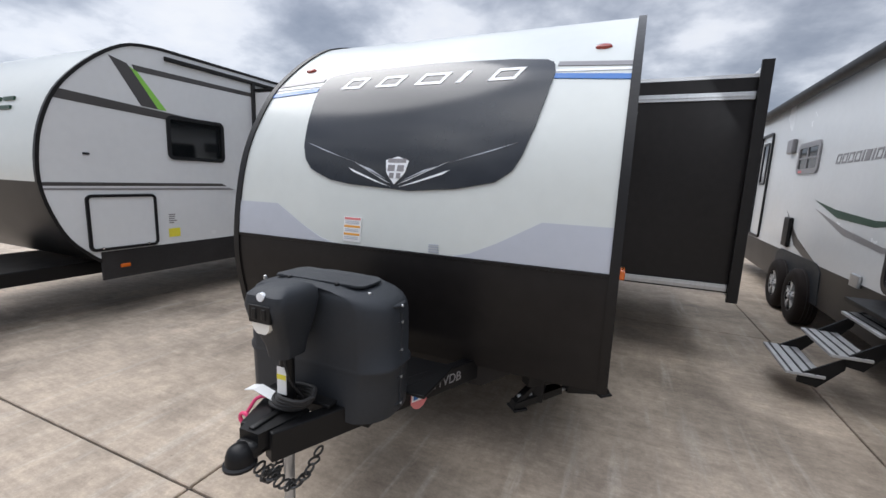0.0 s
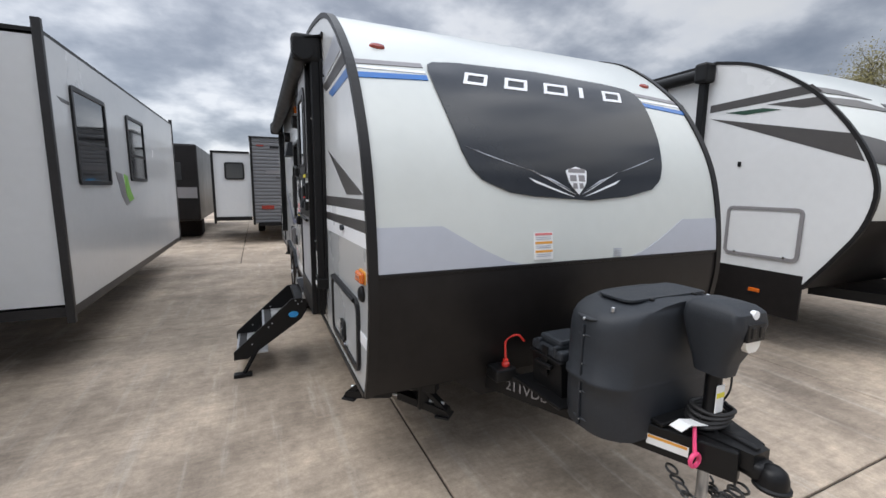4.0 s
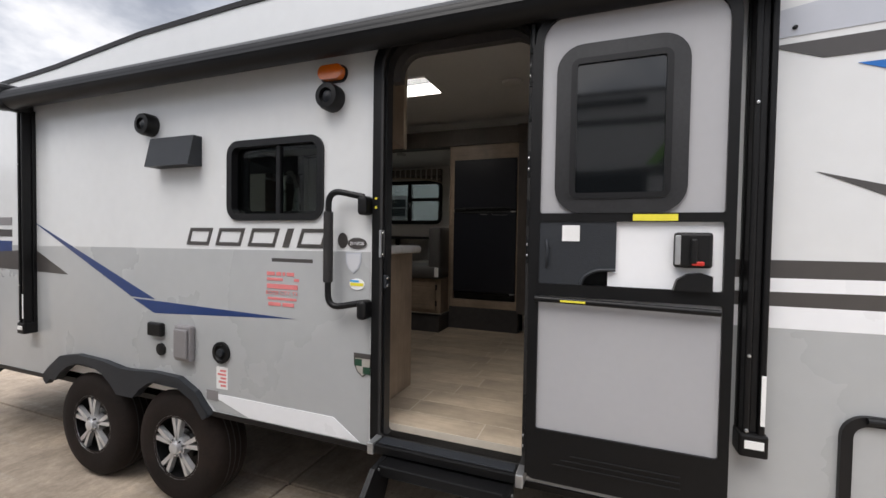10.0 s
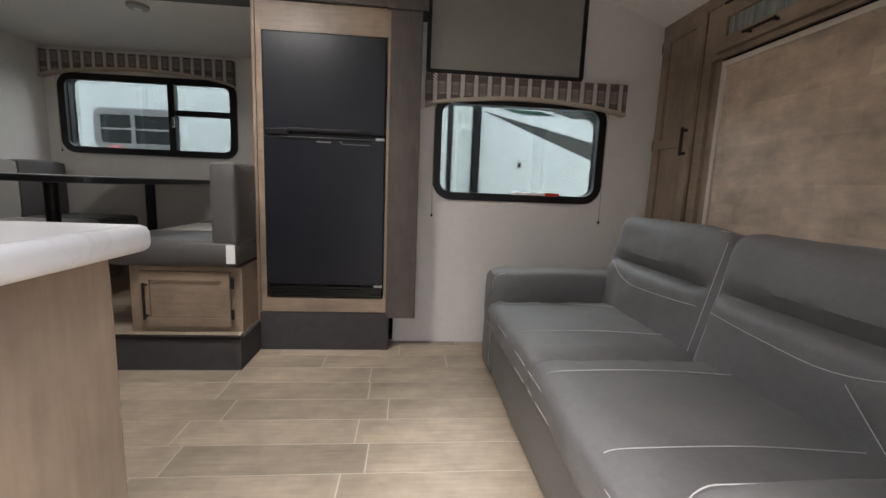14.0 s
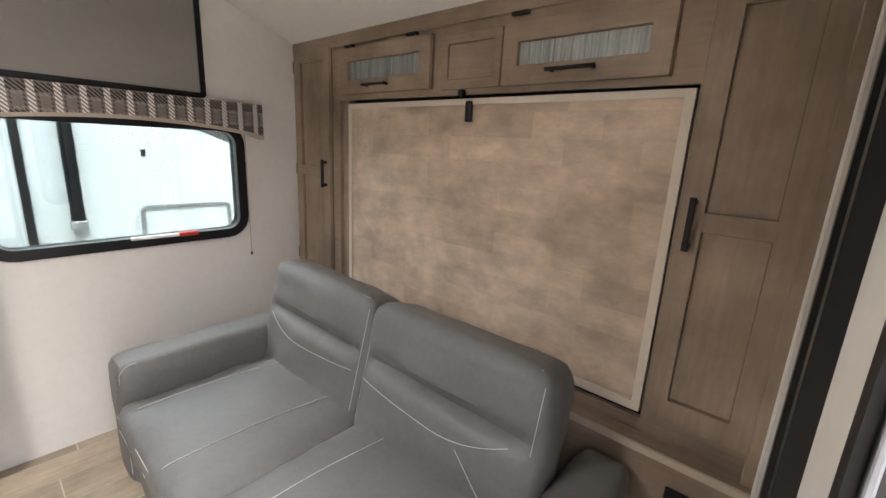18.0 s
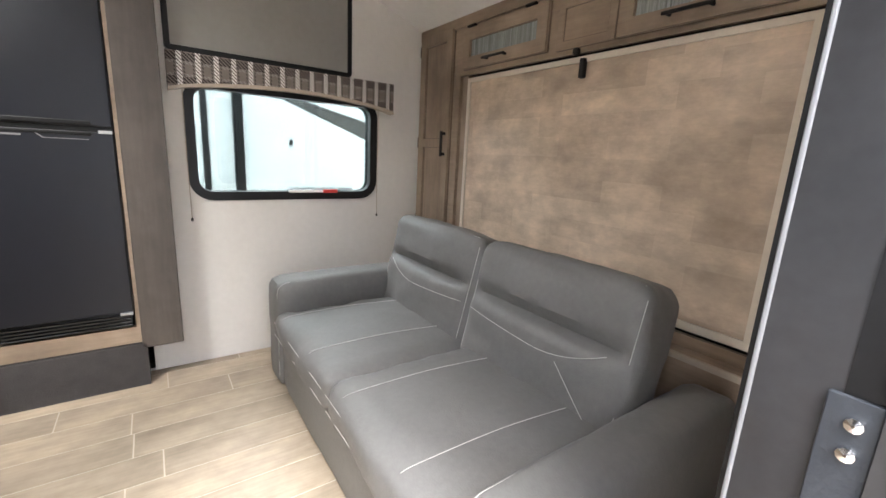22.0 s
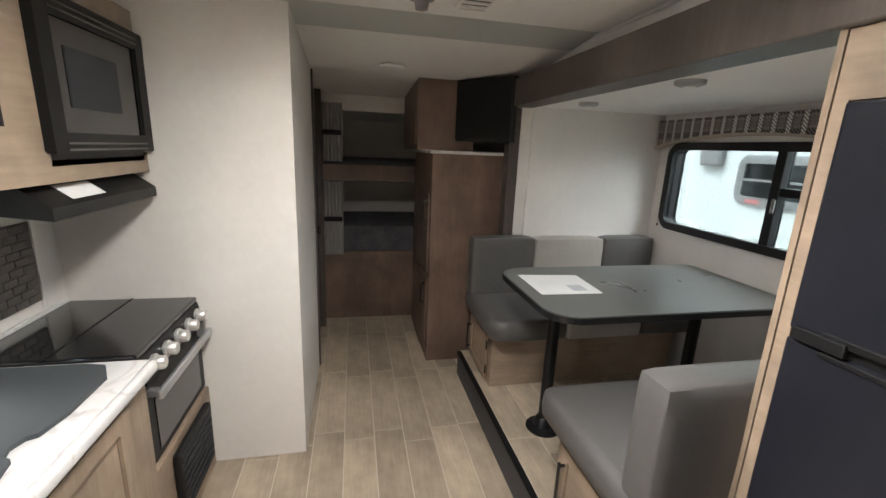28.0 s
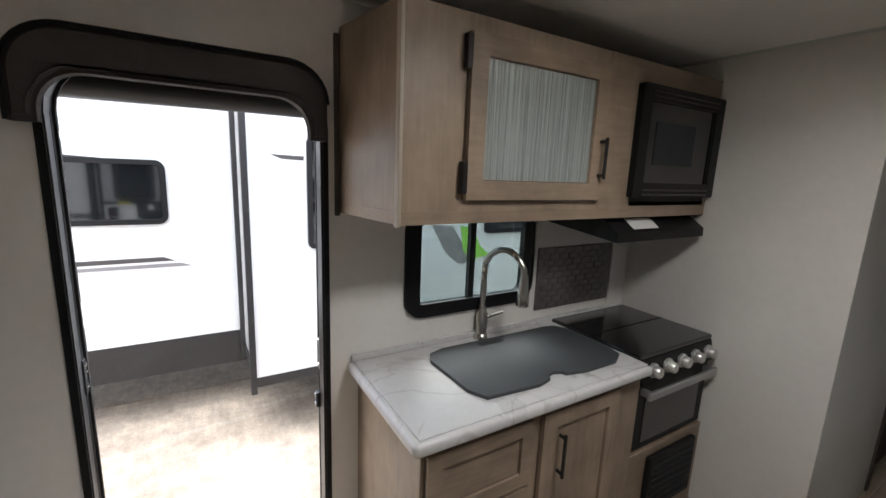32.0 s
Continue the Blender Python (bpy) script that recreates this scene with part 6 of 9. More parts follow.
# slide-out room
XS0, XS1 = HALF, 2.08
sy0, sy1, sz0, sz1 = SLIDE
SWIN = (3.0, 4.13, 1.74, 2.255)
so = part("slide_out", prism(B(), [(XS0 - 0.03, sz0 + 0.03), (XS1 - 0.03, sz0 + 0.03), (XS1 - 0.03, sz1 - 0.03), (XS0 - 0.03, sz1 - 0.03)], "y", sy0, sy0 + 0.025), BLACKCAP, trailer, "extended slide-out room with black end wall")
part("slide_end", prism(B(), [(XS0 - 0.03, sz0 + 0.03), (XS1 - 0.03, sz0 + 0.03), (XS1 - 0.03, sz1 - 0.03), (XS0 - 0.03, sz1 - 0.03)], "y", sy1 - 0.025, sy1), BLACKCAP, so)
part("slide_roof", box(B(), XS0 - 0.03, XS1, sy0, sy1, sz1 - 0.028, sz1), GELSIDE, so)
part("slide_base", box(B(), XS0 - 0.03, XS1, sy0, sy1, sz0, sz0 + 0.028), BLACKMET, so)
part("slide_face", prism(B(), rrect(sy0 - 0.06, sy1 + 0.06, sz0 - 0.06, sz1 + 0.08, 0.01), "x", XS1 - 0.028, XS1, [hole(SWIN, 0.07)]), GELSIDE, so, "white slide-out face")
for s, y in ((-1, sy0), (1, sy1)):
    part("slide_flange", box(B(), XS1 - 0.07, XS1 + 0.012, y + s * 0.03, y + s * 0.065, sz0 - 0.07, sz1 + 0.09, 0.004), CAPTRIM, so)
for z in (2.33, 0.745):
    part("slide_rail", box(box(B(), XS0 + 0.0, XS1 - 0.07, sy0 - 0.02, sy0, z - 0.03, z + 0.03, 0.003), XS0, XS1 - 0.07, sy0 - 0.028, sy0 - 0.02, z - 0.008, z + 0.008, 0.002), ALU, so, "aluminium gear rail")
sw = rv_window(SWIN, XS1 + 0.012, XS1 - 0.05, PANE, so, 0.07, 0.03, 3.42, (3.03, 3.42, 2.035))
part("inner_frame", ring(B(), "x", 2.975, 4.162, 1.726, 2.268, 0.09, 0.045, XS1 - 0.078, XS1 - 0.0505), FRAMEBLK, sw)
part("inner_mullion", box(B(), XS1 - 0.072, XS1 - 0.03, 3.399, 3.446, 1.765, 2.23, 0.004), FRAMEBLK, sw)
part("inner_crossbar", box(B(), XS1 - 0.070, XS1 - 0.03, 3.01, 3.399, 2.014, 2.054, 0.004), FRAMEBLK, sw)
part("window_latch", box(B(), XS1 - 0.080, XS1 - 0.070, 3.402, 3.418, 1.93, 2.00, 0.003), CHROME, sw, "small bright latch")
rv_window(FWIN, HALF + 0.012, HALF - 0.062, PANE, trailer, 0.09, 0.042)
part("front_lens", box(B(), HALF + 0.0, HALF + 0.03, -0.33, -0.23, 1.13, 1.18, 0.01), AMBER, trailer)
at_base(trailer)


# ---- inside: structure ----
CURVE = [(0.10, 2.30), (0.20, 2.375), (0.39, 2.495), (0.55, 2.555), (0.75, 2.618), (1.0, 2.664), (1.3, CEIL), (3.65, CEIL), (4.45, 2.597), (6.20, 2.50)]
XL, XR = -1.095, 1.09
ROOM = [(0.10, 0.64), (6.20, 0.64)] + CURVE[::-1]


def ceil_z(y):
    """The height of the ceiling, which falls towards the rear."""
    return float(np.interp(y, [p[0] for p in CURVE], [p[1] for p in CURVE]))


bm = prism(B(), ROOM, "x", -HALF + SKIN + 0.001, XL, [rrect(*DOOR, (0.02, 0.02, 0.13, 0.13)), hole(KWIN, 0.06), hole(LWIN, 0.08)])
part("wall_door_side", bm, WALLPAPER, label="cream wallboard with door and window openings", kind="structure")
bm = prism(B(), ROOM, "x", XR, HALF - SKIN - 0.001, [hole(FWIN, 0.09), [(1.80, 0.66), (4.24, 0.66), (4.24, 2.46), (1.80, 2.46)]])
part("wall_slide_side", bm, WALLPAPER, label="cream wallboard with window and slide-out opening", kind="structure")
part("wall_rear", box(B(), XL, XR, 6.17, 6.20, 0.66, 2.50), WALLPAPER, label="cream rear wallboard", kind="structure")
SKYL = (-0.10, 0.27, 2.30, 2.72)
part("ceiling", prism(B(), [(XL, 1.3), (XR, 1.3), (XR, 3.65), (XL, 3.65)], "z", CEIL, CEIL + 0.012, [[(SKYL[0], SKYL[2]), (SKYL[1], SKYL[2]), (SKYL[1], SKYL[3]), (SKYL[0], SKYL[3])]]), CEILING, label="white ceiling board", kind="structure")
part("ceiling_rear", swept(CURVE[-3:], XL, XR, -0.012), CEILING, label="white ceiling board sloping down to the rear", kind="structure")
part("ceiling_front", swept([(y, z) for y, z in CURVE[:-3]], XL, XR, -0.012), CEILING, label="white ceiling board curving down to the nose", kind="structure", smooth=True)
for x in (XL, XR):
    s = 1 if x < 0 else -1
    part("trim", box(B(), x, x + s * 0.012, 1.3, 3.62, CEIL - 0.014, CEIL - 0.001, 0.003), WALLPAPER, kind="structure", label="cream cove trim along the ceiling")
skylamp = new("skylight_daylight", bpy.data.lights.new("skylight_daylight", "AREA"))
skylamp.data.shape, skylamp.data.size, skylamp.data.size_y, skylamp.data.energy, skylamp.data.color = "RECTANGLE", 0.33, 0.38, 2.4, (1.0, 0.97, 0.92)
skylamp.location = (0.085, 2.51, 2.772)
for eye, aim, wide, watts in (((2.62, 3.56, 2.62), (1.20, 3.56, 1.75), 1.6, 3.4), ((1.80, 1.10, 2.45), (0.30, 0.9, 1.50), 1.1, 3.2)):
    # sky above the gap between the trailers, as it falls into the windows
    wl = new("window_daylight", bpy.data.lights.new("window_daylight", "AREA"))
    wl.data.shape, wl.data.size, wl.data.size_y, wl.data.energy, wl.data.color = "RECTANGLE", wide, 0.8, watts, (0.97, 0.99, 1.0)
    wl.matrix_world = look(eye, aim)
well = part("skylight_1", prism(B(), rrect(SKYL[0], SKYL[1], SKYL[2], SKYL[3], 0.02), "z", CEIL - 0.006, 2.775, [rrect(SKYL[0] + 0.015, SKYL[1] - 0.015, SKYL[2] + 0.015, SKYL[3] - 0.015, 0.015)]), CEILING, label="skylight well in the ceiling", kind="structure")
floor = part("floor", box(B(), XL, XR, 0.12, 6.2, 0.665, FLOOR - 0.0012), GROUT, label="oak-look plank flooring with pale joints", kind="structure")

# bathroom partition and hall
bm = box(B(), XL, -0.21, 3.62, 3.65, FLOOR, CEIL)
prism(bm, [(3.65, FLOOR), (4.46, FLOOR), (4.46, ceil_z(4.46)), (3.65, CEIL)], "x", -0.24, -0.21)
part("wall_partition", bm, WALLPAPER, label="cream partition round the bathroom", kind="structure")
bd = thing("door_bathroom", "dark slate-grey bathroom door in the hall", "door")
part("door_leaf", box(B(), -0.275, -0.243, 4.49, 5.10, FLOOR + 0.01, 2.52, 0.003), BATHDOOR, bd)
part("door_casing", box(box(B(), -0.25, -0.20, 4.462, 4.488, FLOOR, 2.59, 0.003), -0.25, -0.20, 5.102, 5.128, FLOOR, 2.555, 0.003), DARKWOOD, bd)
part("door_knob", lathe(B(), (-0.243, 4.56, 1.62), "x", [(0.028, 0), (0.028, 0.006), (0.012, 0.01), (0.012, 0.03), (0.027, 0.045), (0.024, 0.06), (0.001, 0.064)], 18), HANDLE, bd, smooth=True)
at_base(bd)
part("wall_hall", prism(B(), [(5.13, FLOOR), (6.17, FLOOR), (6.17, ceil_z(6.17)), (5.13, ceil_z(5.13))], "x", -0.26, -0.235), WALLPAPER, label="cream hall wall beside the bunks", kind="structure")
bk = thing("bunk_bed", "dark brown double bunk bed with grey mattresses", "bunk bed")
part("lower_panel", box(B(), -0.23, 0.66, 5.27, 5.30, FLOOR, 1.22, 0.003), WALNUT, bk)
part("lower_rail", box(B(), -0.23, 1.08, 5.25, 5.29, 1.22, 1.30, 0.004), WALNUT, bk)
part("lower_mattress", pillow(B(), -0.22, 1.07, 5.30, 6.16, 1.25, 1.52, 0.05), FABRIC, bk, "grey patterned mattress", smooth=True)
part("upper_rail", box(B(), -0.23, 1.08, 5.25, 5.29, 1.89, 2.02, 0.004), WALNUT, bk)
part("upper_base", box(B(), -0.23, 1.08, 5.29, 6.16, 1.90, 1.93), WALNUT, bk)
part("upper_mattress", pillow(B(), -0.22, 1.07, 5.30, 6.16, 1.93, 2.06, 0.04), FABRIC, bk, smooth=True)
at_base(bk)
part("soffit", box(B(), -0.23, 1.08, 5.25, 5.32, 2.43, 2.548), CEILING, label="white soffit above the bunks", kind="structure")
cu = thing("bunk_curtain", "gathered grey bunk curtain at the hall wall", "curtain")
for z0, z1 in ((1.28, 1.88), (2.04, 2.48)):
    bm = B()
    for k in range(24):
        a, b = k / 24, (k + 1) / 24
        f = lambda t: (-0.215 + 0.16 * t, 5.235 + 0.012 * math.sin(t * 38))  # noqa: E731
        p, q = f(a), f(b)
        vs = [bm.verts.new((*p, z0)), bm.verts.new((*q, z0)), bm.verts.new((q[0] * 1.0, q[1], z1)), bm.verts.new((p[0], p[1], z1))]
        bm.faces.new(vs)
        vs2 = [bm.verts.new((v.co.x, v.co.y + 0.004, v.co.z)) for v in vs]
        bm.faces.new(vs2[::-1])
    part("curtain_panel", bm, CURTAIN, cu, smooth=True)
    part("curtain_tie", box(B(), -0.23, -0.06, 5.222, 5.262, (z0 + z1) / 2 - 0.02, (z0 + z1) / 2 + 0.02, 0.008), BLACKPL, cu)
at_base(cu)
wr = thing("wardrobe", "tall dark brown wardrobe with a pale top edge", "wardrobe")
part("body", box(B(), 0.52, 1.06, 4.43, 5.20, FLOOR, 2.14, 0.003), WALNUT, wr)
part("top_edge", box(B(), 0.50, 1.07, 4.41, 5.22, 2.14, 2.16, 0.004), MARBLE, wr, "pale laminate top")
for z0, z1 in ((0.74, 1.30), (1.34, 1.88)):
    dd = part("wardrobe_door", box(B(), 0.508, 0.52, 4.48, 4.98, z0, z1, 0.003), WALNUT, wr)
    part("pull", tube(B(), bend([(0.508, 4.53, z1 - 0.20), (0.485, 4.53, z1 - 0.19), (0.485, 4.53, z1 - 0.06), (0.508, 4.53, z1 - 0.05)], 0.01), 0.006, 8), HANDLE, dd)
at_base(wr)
uc = thing("overhead_cabinet", "dark brown overhead cabinet on the wardrobe", "cabinet")
part("body", prism(B(), [(4.50, 2.16), (5.20, 2.16), (5.20, ceil_z(5.2) - 0.002), (4.50, ceil_z(4.5) - 0.002)], "x", 0.43, 0.80), WALNUT, uc)
part("cabinet_door", box(B(), 0.418, 0.43, 4.53, 5.15, 2.19, 2.535, 0.003), WALNUT, uc)
at_base(uc)
tv = thing("television", "black flat television on a wall arm", "television")
m = Matrix.Translation((0.82, 4.38, 2.41)) @ Matrix.Rotation(radians(-48), 4, "Z")
t = bmesh.new()
box(t, -0.22, 0.22, -0.025, 0.025, -0.19, 0.19, 0.008)
bm = B()
merge(bm, t, m)
part("screen_case", bm, BLACKPL, tv, smooth=False)
t = bmesh.new()
box(t, -0.205, 0.205, -0.028, -0.024, -0.175, 0.175)
bm = B()
merge(bm, t, m)
part("screen", bm, FRAMEBLK, tv)
part("wall_arm", box(B(), 0.88, 1.09, 4.45, 4.49, 2.30, 2.50, 0.006), BLACKMET, tv)
at_base(tv)

# slide-out lining
part("slide_floor", box(B(), 0.715, 2.03, 2.50, 4.25, 0.83, 0.8588), GROUT, label="raised slide-out floor with plank vinyl", kind="structure")
part("slide_wall_outer", prism(B(), [(1.78, 0.84), (4.28, 0.84), (4.28, 2.46), (1.78, 2.46)], "x", 2.022, 2.05, [hole(SWIN, 0.07)]), WALLPAPER, label="cream slide-out wall with window", kind="structure")
part("slide_wall_rear", box(B(), 1.025, 2.02, 4.255, 4.29, 0.84, 2.46), WALLPAPER, label="cream slide-out end wall", kind="structure")
part("slide_wall_front", box(B(), 1.10, 2.02, 1.782, 1.80, 0.84, 2.46), WALLPAPER, label="cream slide-out end wall", kind="structure")
part("slide_ceiling", box(B(), 0.97, 2.05, 1.79, 4.26, 2.44, 2.465), CEILING, label="white slide-out ceiling", kind="structure")
for x, y in ((1.19, 3.13), (1.25, 3.90)):
    ld = thing("ceiling_lamp", "small round white ceiling lamp, off", "lamp", "slide-out lamps")
    part("bezel", lathe(B(), (x, y, 2.439), "z", [(0.052, 0), (0.05, -0.014), (0.03, -0.021), (0.001, -0.021)], 20), BEZEL, ld, smooth=True)
    part("lens", lathe(B(), (x, y, 2.421), "z", [(0.028, 0), (0.02, -0.005), (0.001, -0.006)], 16), LAMPGLASS, ld, smooth=True)
    at_base(ld)
tr = part("slide_trim", box(B(), 0.95, 1.088, 1.66, 4.353, 2.43, 2.582, 0.005), DARKWOOD, label="dark woodgrain trim round the slide-out", kind="structure")
part("slide_trim_jamb", box(B(), 0.955, 1.088, 1.68, 1.836, 0.878, 2.427, 0.004), DARKWOOD, label="dark woodgrain jamb", kind="structure")
part("slide_trim_jamb", box(B(), 0.962, 1.088, 4.262, 4.352, 0.70, 2.427, 0.004), DARKWOOD, label="dark woodgrain jamb", kind="structure")
part("slide_trim_block", box(B(), 0.945, 1.088, 1.655, 1.85, 2.422, 2.59, 0.004), DARKWOOD, label="dark woodgrain corner block", kind="structure")
part("slide_step", prism(B(), [(0.70, 2.485), (0.70, 4.24), (0.98, 4.24), (0.98, 2.485)], "z", FLOOR - 0.002, 0.848), CARPET, label="charcoal carpeted step below the dinette", kind="structure")
part("slide_step_edge", box(B(), 0.694, 0.725, 2.48, 4.24, 0.848, 0.862, 0.003), BLACKPL, label="black nosing on the step", kind="structure")
part("fridge_plinth", prism(B(), [(0.955, 1.82), (0.955, 2.482), (1.06, 2.482), (1.06, 1.82)], "z", FLOOR - 0.002, 0.90), CARPET, label="charcoal carpeted plinth", kind="structure")


# ---- inside: things ----
def pull(parent, a, b, out=(0, -0.025, 0), r=0.006):
    a, b, o = Vector(a), Vector(b), Vector(out)
    d = (b - a).normalized() * 0.012
    return part("pull_handle", tube(B(), bend([a + d, a + d + o, a + o - d * 0.3, b + o + d * 0.3, b - d + o, b - d], 0.006, 3), r, 8), HANDLE, parent, "black bar pull", smooth=True)


def shaker(parent, axis, u0, u1, v0, v1, d, out, material, rail=0.045, glass_mat=None, name="cabinet_door"):
    """A frame-and-panel door on the plane d, that stands out metres proud."""
    s = 1 if out > 0 else -1
    f = part(name, ring(B(), axis, u0, u1, v0, v1, 0.003, rail, d, d + out), material, parent)
    # both thin rings draw the crease shade round door and panel as brown strips
    part("glaze_line", ring(B(), axis, u0 - 0.003, u1 + 0.003, v0 - 0.003, v1 + 0.003, 0.004, 0.0032, d, d + out * 0.3), EDGESHADE, f)
    part("door_panel", prism(B(), rrect(u0 + rail - 0.004, u1 - rail + 0.004, v0 + rail - 0.004, v1 - rail + 0.004, 0.002), axis, d, d + out * 0.45), glass_mat or material, f)
    part("glaze_line", ring(B(), axis, u0 + rail - 0.001, u1 - rail + 0.001, v0 + rail - 0.001, v1 - rail + 0.001, 0.002, 0.0040, d + out * 0.45, d + out * 0.45 + s * 0.0012), EDGESHADE, f)
    return f


# front cabinet wall with the folded bed
YF = 0.36
fc = thing("front_cabinet_wall", "taupe maple cabinet wall framing a folded-up bed", "cabinet")
body = prism(B(), [(XL + 0.002, FLOOR), (XR - 0.002, FLOOR), (XR - 0.002, 2.492), (XL + 0.002, 2.492)], "y", YF - 0.02, YF, [[(-0.806, 1.255), (0.692, 1.255), (0.692, 2.198), (-0.806, 2.190)]])
part("face_frame", body, CABINETX, fc)
part("top_rail", box(B(), XL + 0.002, XR - 0.002, YF - 0.004, YF + 0.010, 2.43, 2.488, 0.003), CABINETX, fc)


def tall_door(xo, xi, z0, z1, zm, side):
    """A tall cupboard door with two sunk panels; side is the hinge edge's way along x."""
    xa, xb = min(xo, xi), max(xo, xi)
    d = part("tall_door", prism(B(), rrect(xa, xb, z0, z1, 0.003), "y", YF + 0.001, YF + 0.021, [rrect(xa + 0.05, xb - 0.055, z0 + 0.065, zm - 0.025, 0.002), rrect(xa + 0.05, xb - 0.055, zm + 0.022, z1 - 0.055, 0.002)]), CABINET, fc)
    for za, zb in ((z0 + 0.061, zm - 0.021), (zm + 0.018, z1 - 0.051)):
        part("door_panel", prism(B(), rrect(xa + 0.046, xb - 0.051, za, zb, 0.002), "y", YF + 0.001, YF + 0.008), CABINET, d)
        part("glaze_line", ring(B(), "y", xa + 0.049, xb - 0.054, za + 0.003, zb - 0.003, 0.002, 0.0042, YF + 0.008, YF + 0.0092), EDGESHADE, d)
    part("glaze_line", ring(B(), "y", xa - 0.004, xb + 0.004, z0 - 0.004, z1 + 0.004, 0.004, 0.0042, YF + 0.0006, YF + 0.006), EDGESHADE, d)
    xp = xi + side * 0.03
    pull(d, (xp, YF + 0.02, zm - 0.075), (xp, YF + 0.02, zm + 0.06), (0, 0.025, 0), 0.008)
    for z in (z1 - 0.07, zm, z0 + 0.10):
        part("hinge", box(B(), xo, xo + side * 0.014, YF + 0.004, YF + 0.02, z - 0.03, z + 0.03, 0.004), HANDLE, d)


tall_door(1.062, 0.752, 1.29, 2.44, 1.858, 1)
tall_door(-1.066, -0.815, 1.29, 2.406, 1.858, -1)
a = shaker(fc, "y", 0.095, 0.655, 2.222, 2.412, YF + 0.001, 0.02, CABINETX, 0.055, REEDED)
pull(a, (0.32, YF + 0.02, 2.25), (0.47, YF + 0.02, 2.25), (0, 0.025, 0))
b = shaker(fc, "y", -0.735, -0.230, 2.213, 2.394, YF + 0.001, 0.02, CABINETX, 0.055, REEDED)
pull(b, (-0.55, YF + 0.02, 2.246), (-0.40, YF + 0.02, 2.246), (0, 0.025, 0))
shaker(fc, "y", -0.216, 0.045, 2.215, 2.396, YF + 0.001, 0.008, CABINETX, 0.03)
for x in (0.60, 0.20, -0.28, -0.67):
    part("hinge", box(B(), x - 0.03, x + 0.03, YF + 0.004, YF + 0.022, 2.417, 2.428, 0.003), HANDLE, a if x > 0 else b)
bp = part("bed_panel", box(B(), -0.785, 0.618, YF - 0.045, YF - 0.012, 1.285, 2.173, 0.003), BEDWOOD, fc, "blocky wood-print bed underside")
part("bed_edging", prism(B(), [(-0.798, 1.27), (0.630, 1.27), (0.630, 2.181), (-0.798, 2.181)], "y", YF - 0.03, YF - 0.004, [[(-0.774, 1.297), (0.608, 1.297), (0.608, 2.160), (-0.774, 2.160)]]), BEDTRIM, fc, "pale edge banding")
part("recess_side", box(B(), 0.645, 0.692, YF - 0.06, YF - 0.02, 1.255, 2.198), CABINET, fc)
part("bed_recess", box(B(), -0.83, 0.70, YF - 0.10, YF - 0.06, 1.2, 2.25), BLACKPL, fc)
lc = part("bed_latch", box(B(), -0.10, -0.078, YF - 0.012, YF + 0.012, 2.10, 2.172, 0.005), HANDLE, fc, "black bed latch")
part("latch_hook", box(B(), -0.072, -0.05, YF + 0.0, YF + 0.025, 2.185, 2.21, 0.006), HANDLE, lc)
part("lower_box", box(B(), XL + 0.003, XR - 0.003, 0.14, YF + 0.075, FLOOR, 1.215, 0.003), CABINETX, fc)
part("lower_edge", box(B(), XL + 0.003, XR - 0.003, YF + 0.066, YF + 0.08, 1.20, 1.222, 0.003), TRIMTAN, fc)
ob = part("outlet", box(B(), -0.995, -0.915, YF + 0.075, YF + 0.084, 1.06, 1.14, 0.004), BLACKPL, fc, "black outlet plate")
part("outlet_face", box(B(), -0.975, -0.935, YF + 0.084, YF + 0.088, 1.08, 1.12, 0.002), FRAMEBLK, ob)
part("side_scribe", box(B(), XL + 0.001, XL + 0.03, YF, YF + 0.035, FLOOR, 2.49, 0.003), CABINET, fc)
at_base(fc)
part("trim_strip", box(B(), XL, XL + 0.006, 0.46, 0.475, FLOOR, 2.50, 0.002), WALLPAPER, label="cream batten on the wall", kind="structure")

# sofa
sf2 = thing("sofa", "grey leatherette two-seat sofa with pale stitching", "sofa")


def seam(parent, pts, r=0.0012):
    return part("stitching", tube(B(), pts, r, 5), STITCH, parent, "pale contrast stitching")


def smoothline(pts, n=6):
    pts = [Vector(p) for p in pts]
    out = []
    for i in range(len(pts) - 1):
        p0, p1, p2, p3 = pts[max(i - 1, 0)], pts[i], pts[i + 1], pts[min(i + 2, len(pts) - 1)]
        for k in range(n):
            t = k / n
            out.append(0.5 * ((2 * p1) + (p2 - p0) * t + (2 * p0 - 5 * p1 + 4 * p2 - p3) * t * t + (3 * p1 - p0 - 3 * p2 + p3) * t ** 3))
    return out + [pts[-1]]


part("base", box(B(), -0.70, 0.68, 0.52, 1.30, FLOOR, 0.93, 0.02, 3), LEATHER, sf2)
part("front_panel", pillow(B(), -0.70, 0.64, 1.23, 1.322, 0.705, 0.975, 0.025, 0.008, cuts=11, crease=0.003), LEATHER, sf2, smooth=True)
for x0, x1, top in ((-0.845, -0.690, 1.185), (0.615, 0.80, 1.205)):
    ar = part("armrest", pillow(B(), x0, x1, 0.47, 1.335, FLOOR, top, 0.045, 0.008, cuts=13, crease=0.003), LEATHER, sf2, smooth=True)
    for x in (x0 + 0.024, x1 - 0.024):
        seam(ar, [(x, 0.60, top - 0.006), (x, 1.285, top - 0.005)] + [(x, 1.285 + 0.045 * math.sin(a), top - 0.050 + 0.045 * math.cos(a)) for a in [k * math.pi / 12 for k in range(1, 7)]] + [(x, 1.331, 0.76)])
